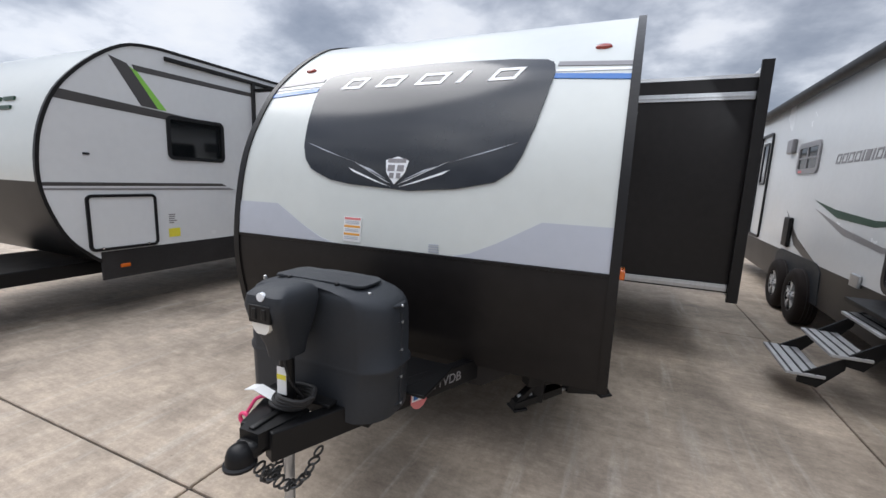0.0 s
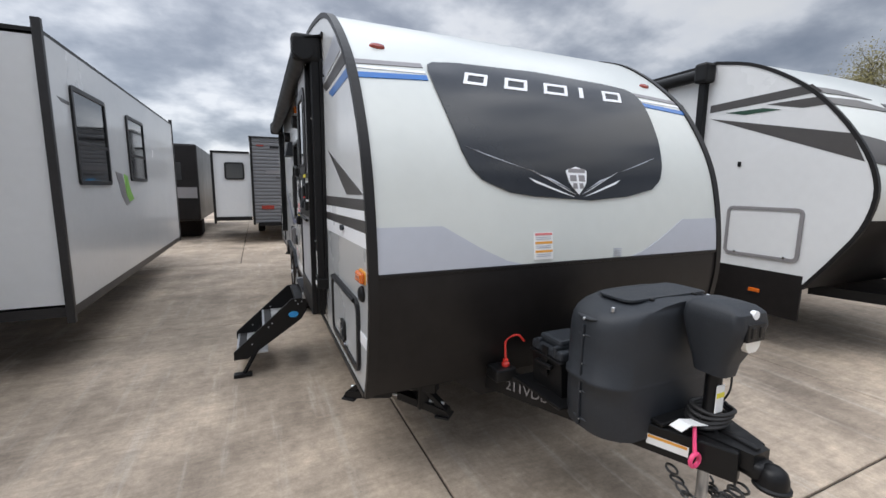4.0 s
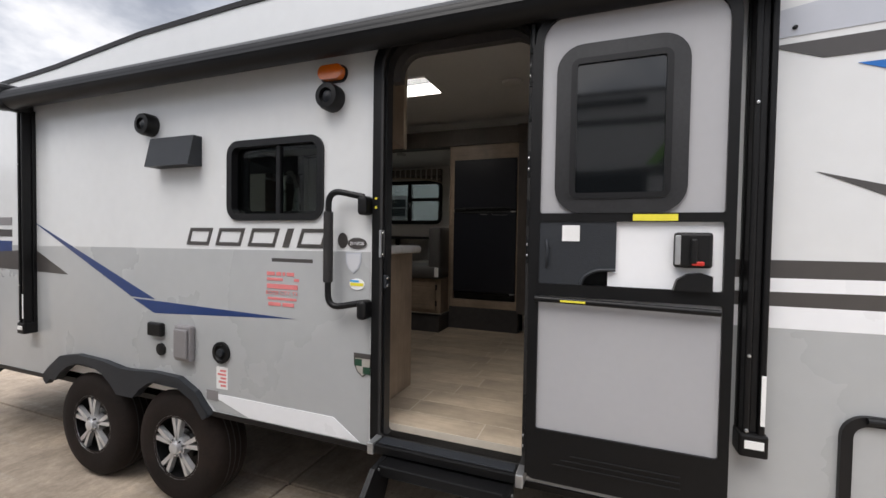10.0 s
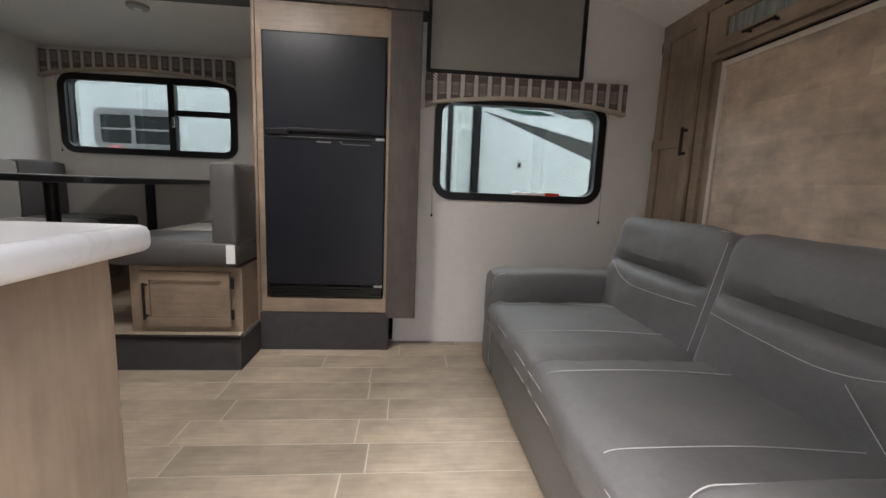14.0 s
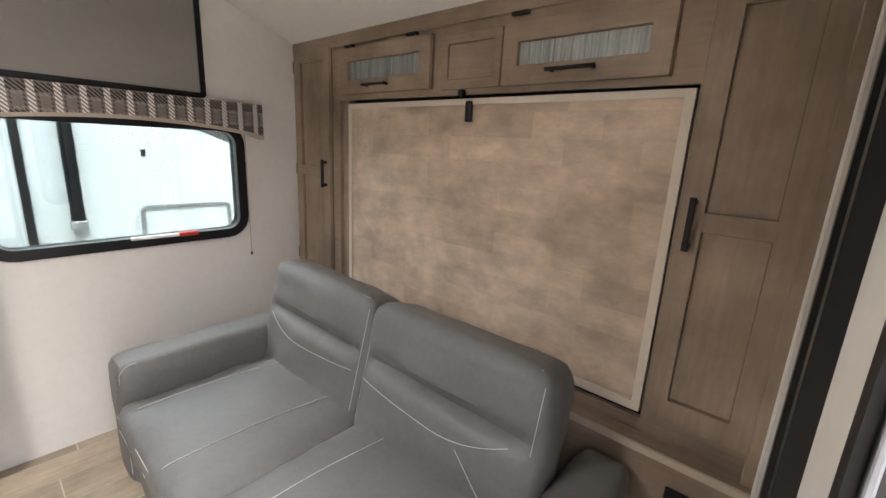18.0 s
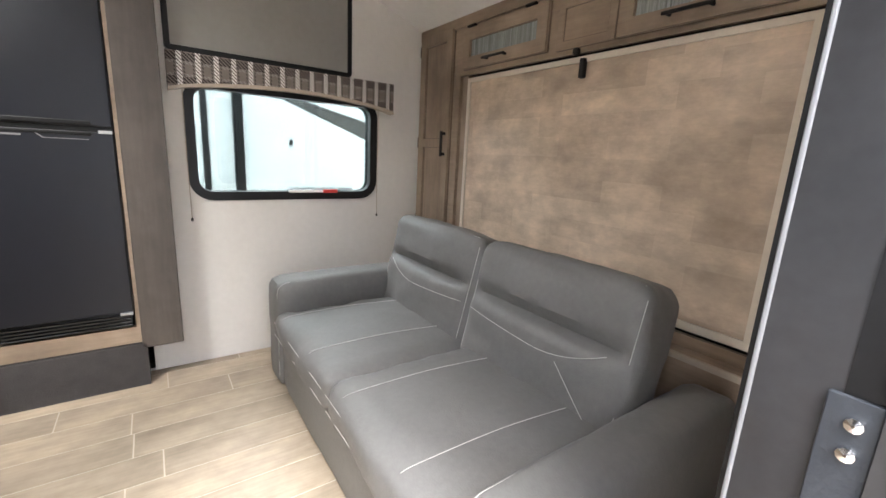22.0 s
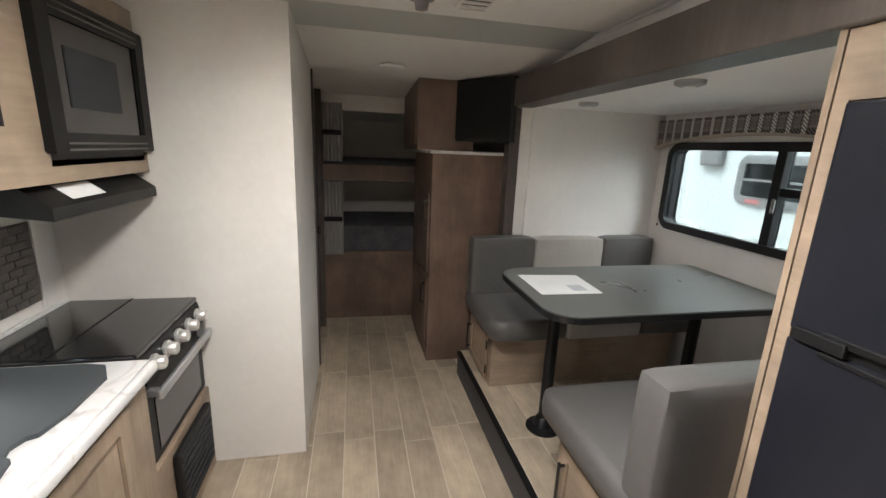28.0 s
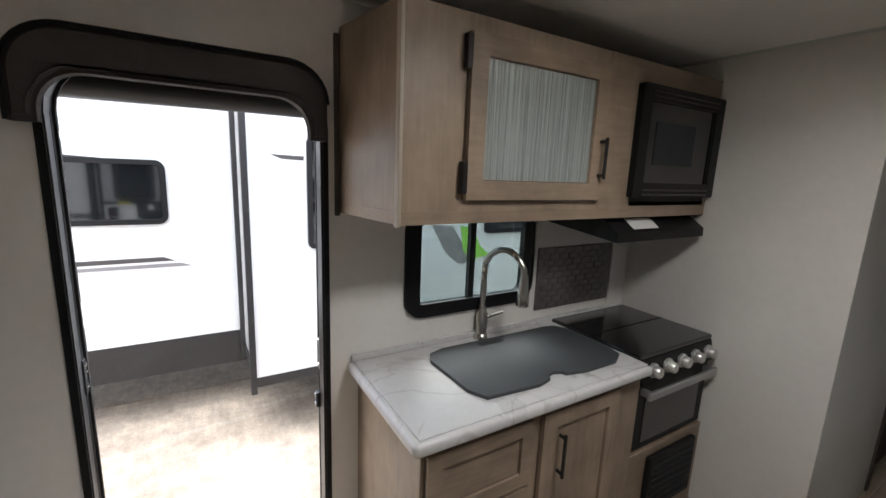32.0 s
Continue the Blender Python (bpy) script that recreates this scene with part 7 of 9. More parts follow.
for x0, x1, marks in ((-0.688, -0.036, (-0.515, -0.17)), (-0.034, 0.613, (0.15, 0.50))):
    se = part("seat_cushion", pillow(B(), x0, x1, 0.66, 1.352, 0.945, 1.085, 0.042, 0.014, cuts=15, crease=0.013), LEATHER, sf2, "grey seat cushion", smooth=True)
    seam(se, [(x0 + 0.02, 1.357, 1.045), (x1 - 0.02, 1.357, 1.045)])
    seam(se, [(x0 + 0.02, 1.357, 0.990), (x1 - 0.02, 1.357, 0.990)])
    for xm in marks:
        seam(se, smoothline([(xm + 0.02, 1.336, 1.080), (xm + 0.01, 1.29, 1.0955), (xm, 1.05, 1.1025), (xm - 0.02, 0.82, 1.0975)]))
tilt = Matrix.Translation((0, 0.80, 1.09)) @ Matrix.Rotation(radians(14), 4, "X") @ Matrix.Translation((0, -0.80, -1.09))
for x0, x1, out in ((-0.678, -0.006, -1), (0.004, 0.675, 1)):
    bc = part("back_cushion", pillow(B(), x0, x1, 0.63, 0.815, 1.02, 1.495, 0.045, 0.016, tilt, 23, 0.009, 1.30), LEATHER, sf2, "grey back cushion with a tuck across it", smooth=True)
    part("back_shell", pillow(B(), x0 + 0.03, x1 - 0.03, 0.57, 0.66, 0.95, 1.475, 0.04, 0.0, tilt), LEATHER, bc, smooth=True)
    f = lambda u, v: tilt @ Vector((x0 + (x1 - x0) * u, 0.826 + 0.008 * (1 - (2 * u - 1) ** 2) - 0.012 * (2 * u - 1) ** 4, v))  # noqa: E731
    uo = (lambda u: u) if out < 0 else (lambda u: 1 - u)
    seam(bc, [f(uo(0.10 + 0.86 * k / 16), 1.205 + 0.072 * max(0.0, 1 - k / 7) ** 2 + 0.025 * (k / 16) ** 2) for k in range(17)])
    if out < 0:
        seam(bc, [f(0.32 - 0.20 * k / 8, 1.200 - 0.115 * k / 8) for k in range(9)])
    for xe, sg in ((x0, 1), (x1, -1)):
        g = lambda v: tilt @ Vector((xe + sg * 0.014, 0.803, v))  # noqa: E731
        seam(bc, [g(1.07), g(1.25), g(1.37), g(1.455)])
    h = lambda u: tilt @ Vector((x0 + (x1 - x0) * u, 0.79, 1.490))  # noqa: E731
    seam(bc, [h(0.05 + 0.9 * k / 10) for k in range(11)])
at_base(sf2)


# window dressing
def valance(y0, y1, z0, z1, x, s, sag=0.055):
    v = thing("window_valance", "plaid fabric valance with a curved beige lower edge", "valance")
    n = 20
    lowc = [(y0 + (y1 - y0) * k / n, z0 + sag * math.sin(math.pi * k / n) ** 0.7 if 0 < k < n else z0) for k in range(n + 1)]
    part("fabric_face", prism(B(), lowc + [(y1, z1), (y0, z1)], "x", x, x + s * 0.05), PLAID, v)
    low2 = [(p[0], p[1] - 0.014) for p in lowc]
    part("piping", prism(B(), low2 + lowc[::-1], "x", x, x + s * 0.056), TRIMTAN, v)
    return at_base(v)


valance(0.57, 1.655, 2.015, 2.165, XR - 0.002, -1)
valance(1.015, 1.225, 2.225, 2.375, XL + 0.001, 1)
valance(2.98, 4.252, 2.238, 2.402, 2.02, -1, 0.075)
sp = thing("wall_screen", "grey panel in a black frame above the window", "panel")
part("frame", ring(B(), "x", 0.815, 1.655, 2.168, 2.632, 0.02, 0.022, XR - 0.035, XR - 0.001), FRAMEBLK, sp)
part("screen_face", box(B(), XR - 0.028, XR - 0.002, 0.83, 1.64, 2.183, 2.617), SHADE, sp, "woven grey face")
at_base(sp)
for y, z0, z1, x in ((1.60, 1.44, 2.02, XR - 0.01), (0.645, 1.43, 2.02, XR - 0.01), (4.17, 1.75, 2.29, 2.01)):
    c = thing("blind_cord", "thin blind cord with a small bead", "cord")
    part("cord", tube(B(), [(x, y, z1), (x, y + 0.002, (z0 + z1) / 2), (x, y, z0)], 0.002, 6), TRIMTAN, c)
    part("bead", lathe(B(), (x, y, z0), "z", [(0.001, 0.0), (0.005, -0.006), (0.006, -0.014), (0.001, -0.02)], 8), HANDLE, c)
    at_base(c)

eg = thing("egress_latch", "white and red emergency window latch on the sill", "latch")
part("latch_bar", box(B(), XR - 0.045, XR - 0.028, 0.98, 1.16, 1.558, 1.572, 0.004), PAPER, eg)
part("latch_tab", box(B(), XR - 0.048, XR - 0.030, 0.90, 0.98, 1.556, 1.574, 0.004), REDPL, eg, "red tab")
at_base(eg)

# refrigerator in its housing
fr = thing("refrigerator", "black two-door refrigerator in a wood housing", "refrigerator")
part("body", box(B(), 1.0, 1.62, 1.86, 2.44, 0.96, 2.29, 0.004), BLACKPL, fr)
up = part("freezer_door", box(B(), 0.955, 1.0, 1.853, 2.447, 1.825, 2.292, 0.006), FRIDGE, fr)
lo = part("fridge_door", box(B(), 0.955, 1.0, 1.853, 2.447, 1.055, 1.805, 0.006), FRIDGE, fr)
part("door_gap", box(B(), 0.965, 1.0, 1.856, 2.444, 1.805, 1.825), BLACKPL, fr)
part("hinge_plate", box(B(), 0.945, 1.0, 1.855, 1.90, 1.80, 1.812, 0.002), ALU, fr, "bright hinge plate")
part("hinge_plate", box(B(), 0.945, 1.0, 1.855, 1.90, 1.045, 1.056, 0.002), ALU, fr)
for z0, z1, d in ((1.828, 1.845, up), (1.79, 1.803, lo)):
    part("door_pull", box(B(), 0.951, 0.958, 1.92, 2.38, z0, z1, 0.003), BLACKPL, d)
part("door_latch", box(B(), 0.944, 0.956, 2.33, 2.43, 1.808, 1.838, 0.004), BLACKPL, lo)
# thin pale strip added to draw a reflection on the black door
part("latch_lever", prism(B(), [(2.092, 1.800), (2.064, 1.774), (1.93, 1.774), (1.93, 1.777), (2.061, 1.777), (2.085, 1.800)], "x", 0.952, 0.956), TAUPE, lo, "pale angled strip drawn as a reflection on the pull edge")
part("maker_bar", box(B(), 0.9535, 0.956, 2.12, 2.19, 1.779, 1.786), TAUPE, lo)
part("vent_grille", box(B(), 0.972, 1.0, 1.86, 2.44, 0.985, 1.05, 0.004), BLACKPL, fr)
for k in range(4):
    part("grille_slat", box(B(), 0.960, 0.975, 1.865, 2.435, 0.992 + 0.014 * k, 0.998 + 0.014 * k, 0.001), OVENGLASS, fr)
hs = prism(B(), [(1.828, 0.905), (2.478, 0.905), (2.478, 2.428), (1.828, 2.428)], "x", 0.968, 0.99, [[(1.85, 0.98), (2.45, 0.98), (2.45, 2.295), (1.85, 2.295)]])
part("housing_face", hs, CABINETY, fr, "taupe wood housing")
part("housing_side", box(B(), 0.968, 2.02, 2.482, 2.497, 0.862, 2.438), CABINET, fr)
at_base(fr)


# dinette
def cushion(x0, x1, y0, y1, z0, z1, radii, edge=0.022):
    """A flat cushion with its own corner radii in plan and rolled edges."""
    bm = B()
    rows = []
    for k in range(7):
        a = math.pi * k / 6
        inset, z = edge * (1 - math.sin(a)), (z0 + edge * (1 - math.cos(a)) if k < 3 else z1 - edge * (1 + math.cos(a)))
        if k == 3:
            inset, z = 0.0, (z0 + z1) / 2
        o = rrect(x0 + inset, x1 - inset, y0 + inset, y1 - inset, [max(r - inset, 0.006) for r in radii], 8)
        rows.append([bm.verts.new((*p, z)) for p in o])
    for P, Q in zip(rows, rows[1:]):
        for k in range(len(P)):
            bm.faces.new((P[k], P[(k + 1) % len(P)], Q[(k + 1) % len(P)], Q[k]))
    bm.faces.new(rows[0][::-1])
    bm.faces.new(rows[-1])
    bmesh.ops.recalc_face_normals(bm, faces=bm.faces[:])
    return bm


def bench(y0, y1, base0, base1, back_at, s, label):
    """A dinette bench: s is the side of the back (-1 towards -y)."""
    b = thing("dinette_bench", label, "bench", "dinette benches")
    part("base", box(B(), 0.775, 1.95, base0, base1, 0.858, 1.175, 0.004), CABINETX, b)
    d = shaker(b, "x", base0 + 0.05, base1 - 0.05, 0.89, 1.15, 0.774, -0.016, CABINETY, 0.04)
    for z in (0.95, 1.10):
        part("hinge", box(B(), 0.752, 0.76, base0 + 0.03, base0 + 0.046, z - 0.025, z + 0.025, 0.003), HANDLE, d)
    pull(d, (0.758, base1 - 0.08, 0.93), (0.758, base1 - 0.08, 1.10), (-0.022, 0, 0))
    rr = (0.03, 0.02, 0.02, 0.05) if s < 0 else (0.11, 0.02, 0.02, 0.03)
    part("seat_cushion", cushion(0.725, 1.16, y0, y1, 1.178, 1.30, rr, 0.035), BENCH, b, "grey seat cushion", smooth=True)
    part("seat_centre", cushion(1.162, 1.618, y0, y1 - 0.01, 1.178, 1.298, (0.02,) * 4, 0.03), PALELEATHER, b, "beige seat insert", smooth=True)
    part("seat_cushion", cushion(1.62, 2.0, y0, y1, 1.178, 1.30, (0.02,) * 4, 0.035), BENCH, b, smooth=True)
    ya, yb = (back_at, back_at + 0.115) if s < 0 else (back_at - 0.115, back_at)
    part("back_cushion", pillow(B(), 0.735, 1.14, ya, yb, 1.27, 1.652, 0.018, 0.006, cuts=9), BENCH, b, "grey back cushion", smooth=True)
    part("back_centre", pillow(B(), 1.142, 1.618, ya, yb, 1.27, 1.648, 0.022, 0.006), PALELEATHER, b, "beige back insert", smooth=True)
    part("back_cushion", pillow(B(), 1.62, 1.99, ya, yb, 1.27, 1.652, 0.022, 0.006), BENCH, b, smooth=True)
    return b


b1 = bench(2.50, 3.11, 2.50, 3.0, 2.50, -1, "grey and beige dinette bench beside the refrigerator")
part("care_tag", box(B(), 0.722, 0.727, 2.507, 2.545, 1.20, 1.285), PAPER, b1, "white paper tag")
at_base(b1)
b2 = bench(3.68, 4.245, 3.80, 4.24, 4.25, 1, "grey and beige dinette bench against the rear wall")
at_base(b2)
tb = thing("dinette_table", "grey dinette table on two black posts", "table")
part("tabletop", prism(B(), rrect(0.765, 1.96, 3.11, 3.79, (0.13, 0.06, 0.06, 0.13), 8), "z", 1.537, 1.569), TABLETOP, tb, "grey laminate top")
part("table_edge", prism(B(), rrect(0.760, 1.965, 3.105, 3.795, (0.135, 0.065, 0.065, 0.135), 8), "z", 1.54, 1.565, [rrect(0.768, 1.957, 3.113, 3.787, (0.127, 0.058, 0.058, 0.127), 8)]), FRAMEBLK, tb)
for x in (0.93, 1.70):
    lg = part("post", rod(B(), (x, 3.42, 0.87), (x, 3.42, 1.537), 0.028, seg=20), BLACKMET, tb, smooth=True)
    part("post_base", lathe(B(), (x, 3.42, 0.857), "z", [(0.085, 0), (0.083, 0.008), (0.05, 0.02), (0.036, 0.06), (0.03, 0.065)], 24), BLACKMET, lg, smooth=True)
at_base(tb)
pp = thing("paper_sheet", "white printed sheet lying on the dinette table", "paper")
part("sheet", prism(B(), [(0.83, 3.37), (1.12, 3.36), (1.135, 3.63), (0.83, 3.66)], "z", 1.5695, 1.571), PAPER, pp)
part("print_block", prism(B(), [(1.0, 3.40), (1.07, 3.40), (1.07, 3.48), (1.0, 3.48)], "z", 1.571, 1.5714), SILVER, pp)
at_base(pp)

# kitchen
kb = thing("kitchen_base_cabinet", "taupe maple base cabinet under the worktop", "cabinet")
part("body", box(B(), XL + 0.004, -0.605, 2.145, 3.085, FLOOR, 1.472, 0.003), CABINET, kb)
for za, zb in ((1.228, 1.448), (0.985, 1.216), (0.745, 0.973)):
    shaker(kb, "x", 2.158, 2.532, za, zb, -0.604, 0.018, CABINETY, 0.046, name="drawer_front")
k2 = shaker(kb, "x", 2.575, 2.945, 0.745, 1.448, -0.604, 0.018, CABINET, 0.055)
pull(k2, (-0.586, 2.648, 1.22), (-0.586, 2.648, 1.372), (0.025, 0, 0))
at_base(kb)
wt = thing("worktop", "white marble-look laminate worktop with round edges", "worktop")
part("slab", box(B(), XL + 0.003, -0.586, 2.13, 3.088, 1.476, 1.511, 0.002), MARBLE, wt)
part("front_nosing", box(B(), -0.590, -0.562, 2.108, 3.088, 1.472, 1.511, 0.014, 4), MARBLE, wt, smooth=True)
part("end_nosing", box(B(), XL + 0.003, -0.566, 2.105, 2.134, 1.472, 1.511, 0.014, 4), MARBLE, wt, smooth=True)
part("back_lip", box(B(), XL + 0.002, XL + 0.014, 2.12, 3.60, 1.511, 1.535, 0.004), MARBLE, wt)
at_base(wt)
sk = thing("sink_cover", "dark slate sink cover lying on the worktop", "sink cover")
notch = [(-0.66 + 0.028 * math.cos(a), 2.70 + 0.04 * math.sin(a)) for a in [radians(q) for q in (270, 230, 180, 130, 90)]]
o = [(-0.72, 2.37), (-0.66, 2.40)] + [(-0.645, 2.60)] + notch + [(-0.645, 2.82), (-0.645, 2.98), (-0.68, 3.045), (-0.74, 3.06), (-0.96, 3.06), (-1.01, 3.03), (-1.02, 2.98), (-1.02, 2.45), (-1.0, 2.39), (-0.95, 2.365)]
part("board", prism(B(), o, "z", 1.5115, 1.523), SINKMAT, sk)
part("finger_slot", prism(B(), rrect(-1.0, -0.97, 2.60, 2.72, 0.012), "z", 1.523, 1.5238), BLACKPL, sk)
at_base(sk)
tp = thing("kitchen_tap", "brushed nickel pull-down kitchen tap", "tap")
fx, fy = -1.066, 2.668
part("base_column", lathe(B(), (fx, fy, 1.511), "z", [(0.032, 0), (0.030, 0.012), (0.021, 0.022), (0.024, 0.07), (0.026, 0.10), (0.018, 0.12), (0.015, 0.14)], 20), NICKEL, tp, smooth=True)
arc = [(fx, fy, 1.64), (fx, fy, 1.80)] + [(fx + 0.085 - 0.085 * math.cos(a), fy + 0.03 * (1 - math.cos(a)), 1.80 + 0.095 * math.sin(a)) for a in [i * math.pi / 12 for i in range(1, 13)]]
part("gooseneck", tube(B(), arc, 0.0125, 14), NICKEL, tp, smooth=True)
ex, ey = arc[-1][0], arc[-1][1]
part("spray_head", lathe(B(), (ex, ey, 1.81), "z", [(0.014, 0.0), (0.017, -0.03), (0.024, -0.10), (0.026, -0.115), (0.02, -0.12), (0.001, -0.12)], 18), NICKEL, tp, smooth=True)
part("lever", rod(B(), (fx + 0.01, fy + 0.02, 1.60), (fx + 0.04, fy + 0.075, 1.625), 0.007, 0.005), NICKEL, tp, smooth=True)
at_base(tp)
sv = thing("gas_range", "black gas range with five chrome knobs", "cooker")
part("oven_body", box(B(), XL + 0.004, -0.65, 3.095, 3.612, FLOOR + 0.05, 1.50, 0.004), BLACKPL, sv)
part("hob_glass", box(B(), XL + 0.01, -0.625, 3.093, 3.614, 1.50, 1.522, 0.006), OVENGLASS, sv, "glossy black glass hob cover")
part("glass_joint", box(B(), -0.865, -0.860, 3.095, 3.612, 1.522, 1.5235), BLACKPL, sv)
pnl = part("control_panel", prism(B(), [(-0.65, 1.50), (-0.625, 1.50), (-0.605, 1.415), (-0.65, 1.41)], "y", 3.095, 3.612), BLACKPL, sv)
for k in range(5):
    y = 3.172 + 0.099 * k
    kn = part("knob", lathe(B(), (-0.618, y, 1.455), "x", [(0.029, 0), (0.030, 0.010), (0.024, 0.014), (0.022, 0.036), (0.018, 0.040), (0.001, 0.040)], 20), KNOB, pnl, "chrome knob", smooth=True)
part("oven_door", box(B(), -0.65, -0.622, 3.10, 3.607, 1.11, 1.405, 0.006), BLACKPL, sv)
part("oven_glass", box(B(), -0.623, -0.619, 3.16, 3.55, 1.14, 1.33), OVENGLASS, sv)
part("oven_handle", box(B(), -0.590, -0.572, 3.11, 3.60, 1.355, 1.388, 0.006), ALU, sv, "brushed steel handle bar")
for y in (3.13, 3.575):
    part("handle_post", box(B(), -0.622, -0.585, y - 0.012, y + 0.012, 1.36, 1.385, 0.003), ALU, sv)
part("base_filler", box(B(), -0.64, -0.612, 3.095, 3.612, FLOOR, 1.10, 0.003), CABINETY, sv, "taupe wood panel under the oven")
part("heater_grille", box(B(), -0.612, -0.585, 3.20, 3.54, 0.80, 1.07, 0.01), BLACKPL, sv, "black grille")
for k in range(7):
    part("grille_slat", box(B(), -0.586, -0.580, 3.22, 3.52, 0.83 + 0.032 * k, 0.838 + 0.032 * k, 0.002), GREYPL, sv)
at_base(sv)
ku = thing("wall_cupboard", "taupe maple wall cupboard with reeded glass door", "cabinet")
part("body", prism(B(), [(XL + 0.004, 2.082), (-0.745, 2.135), (-0.745, 3.614), (XL + 0.004, 3.614)], "z", 2.04, 2.075), CABINETY, ku)
part("carcass", prism(B(), [(XL + 0.004, 2.084), (-0.747, 2.137), (-0.747, 3.09), (XL + 0.004, 3.09)], "z", 2.075, 2.60), CABINET, ku, "end panel set at an angle")
part("scribe_strip", box(B(), XL + 0.001, XL + 0.014, 2.066, 2.081, 2.03, 2.58, 0.002), DARKWOOD, ku)
part("end_trim", box(B(), -0.762, -0.737, 2.126, 2.137, 2.035, 2.602, 0.002), TRIMTAN, ku)
kd = shaker(ku, "x", 2.33, 2.886, 2.108, 2.552, -0.746, 0.02, CABINETY, 0.055, REEDED)
pull(kd, (-0.726, 2.868, 2.18), (-0.726, 2.868, 2.315), (0.025, 0, 0))
for z in (2.17, 2.50):
    part("hinge", box(B(), -0.745, -0.721, 2.312, 2.33, z - 0.045, z + 0.045, 0.004), HANDLE, kd)
part("microwave_surround", prism(B(), [(2.905, 2.075), (3.614, 2.075), (3.614, 2.60), (2.905, 2.60)], "x", -0.767, -0.745, [[(3.08, 2.10), (3.60, 2.10), (3.60, 2.52), (3.08, 2.52)]]), CABINETY, ku)
part("top_board", box(B(), XL + 0.004, -0.767, 3.09, 3.614, 2.54, 2.60), CABINETY, ku)
at_base(ku)
mw = thing("microwave", "black built-in microwave oven", "microwave")
part("case", box(B(), XL + 0.006, -0.745, 3.075, 3.595, 2.08, 2.515, 0.004), BLACKPL, mw)
part("trim_frame", ring(B(), "x", 3.06, 3.612, 2.118, 2.522, 0.008, 0.055, -0.745, -0.719), BLACKPL, mw)
for z in (2.128, 2.145, 2.482, 2.499):
    part("vent_slit", box(B(), -0.721, -0.717, 3.11, 3.56, z - 0.003, z + 0.003), OVENGLASS, mw)
part("door", box(B(), -0.745, -0.729, 3.115, 3.555, 2.16, 2.47, 0.006), OVENGLASS, mw)
part("door_window", box(B(), -0.730, -0.725, 3.17, 3.43, 2.24, 2.40, 0.004), GREYPL, mw)
at_base(mw)
hd = thing("range_hood", "black slim range hood under the cupboard", "range hood")
part("hood_body", prism(B(), [(XL + 0.004, 2.038), (-0.79, 2.038), (-0.715, 1.985), (-0.715, 1.95), (XL + 0.004, 1.99)], "y", 3.0, 3.58), BLACKPL, hd)
part("hood_label", prism(B(), [(-0.776, 2.0292), (-0.728, 1.9953), (-0.7272, 1.9967), (-0.7752, 2.0306)], "y", 3.11, 3.27), PAPER, hd)
at_base(hd)
bs = thing("splash_panel", "dark mosaic splash panel behind the hob", "panel")
base = part("splash_sheet", box(B(), XL + 0.001, XL + 0.008, 2.98, 3.48, 1.575, 1.865, 0.002), BACKSPLASH, bs)
tile = None
for i in range(10):
    for k in range(8):
        y = 2.983 + 0.0615 * k + (0.03 if i % 2 else 0.0)
        if y > 3.43:
            continue
        if tile is None:
            tile = part("tile", box(B(), 0, 0.004, 0.0015, 0.0595, 0.0015, 0.0265, 0.0015, 1), BACKSPLASH, bs)
            t2 = tile
        else:
            t2 = new("tile", tile.data)
            t2.parent = bs
        t2.location = (XL + 0.008, y, 1.578 + 0.0285 * i)
at_base(bs)
part("trim_batten", box(B(), XL, XL + 0.01, 3.485, 3.50, 1.53, 2.0, 0.002), WALLPAPER, label="pale wall batten", kind="structure")
dv = thing("door_valance", "padded charcoal valance arched over the entry door", "valance")
A8 = [k * math.pi / 16 for k in range(9)]
arch = [(1.335, 2.26)] + [(1.445 - 0.11 * math.cos(a), 2.365 + 0.11 * math.sin(a)) for a in A8] + [(1.925 + 0.11 * math.sin(a), 2.365 + 0.11 * math.cos(a)) for a in A8] + [(2.035, 2.26)]
arch += [(1.985, 2.26)] + [(1.895 + 0.09 * math.cos(a), 2.285 + 0.09 * math.sin(a)) for a in A8] + [(1.475 - 0.09 * math.sin(a), 2.285 + 0.09 * math.cos(a)) for a in A8] + [(1.385, 2.26)]
bm = prism(B(), arch, "x", XL + 0.001, XL + 0.055)
rim = [e for e in bm.edges if all(v.co.x > XL + 0.05 for v in e.verts) and len(e.link_faces) == 2 and e.calc_face_angle(0) > 0.6]
bmesh.ops.bevel(bm, geom=rim, offset=0.014, segments=3, affect="EDGES")
part("pad", bm, CARPET, dv, smooth=True)
part("piping", tube(B(), [(XL + 0.052, y, z) for y, z in arch[:19]], 0.0045, 6), BLACKPL, dv, "black piped edge", smooth=True)
at_base(dv)
fe = thing("fire_extinguisher", "small white and red fire extinguisher by the door", "fire extinguisher")
part("bottle", lathe(B(), (-1.03, 2.10, 0.705), "z", [(0.032, 0), (0.035, 0.01), (0.035, 0.17), (0.02, 0.195), (0.012, 0.20)], 20), PAPER, fe, smooth=True)
part("red_band", lathe(B(), (-1.03, 2.10, 0.705), "z", [(0.0355, 0.06), (0.0358, 0.061), (0.0358, 0.13), (0.0355, 0.131)], 20, cap=False), REDPL, fe)
part("valve", box(B(), -1.045, -1.015, 2.08, 2.12, 0.90, 0.945, 0.006), BLACKPL, fe)
at_base(fe)

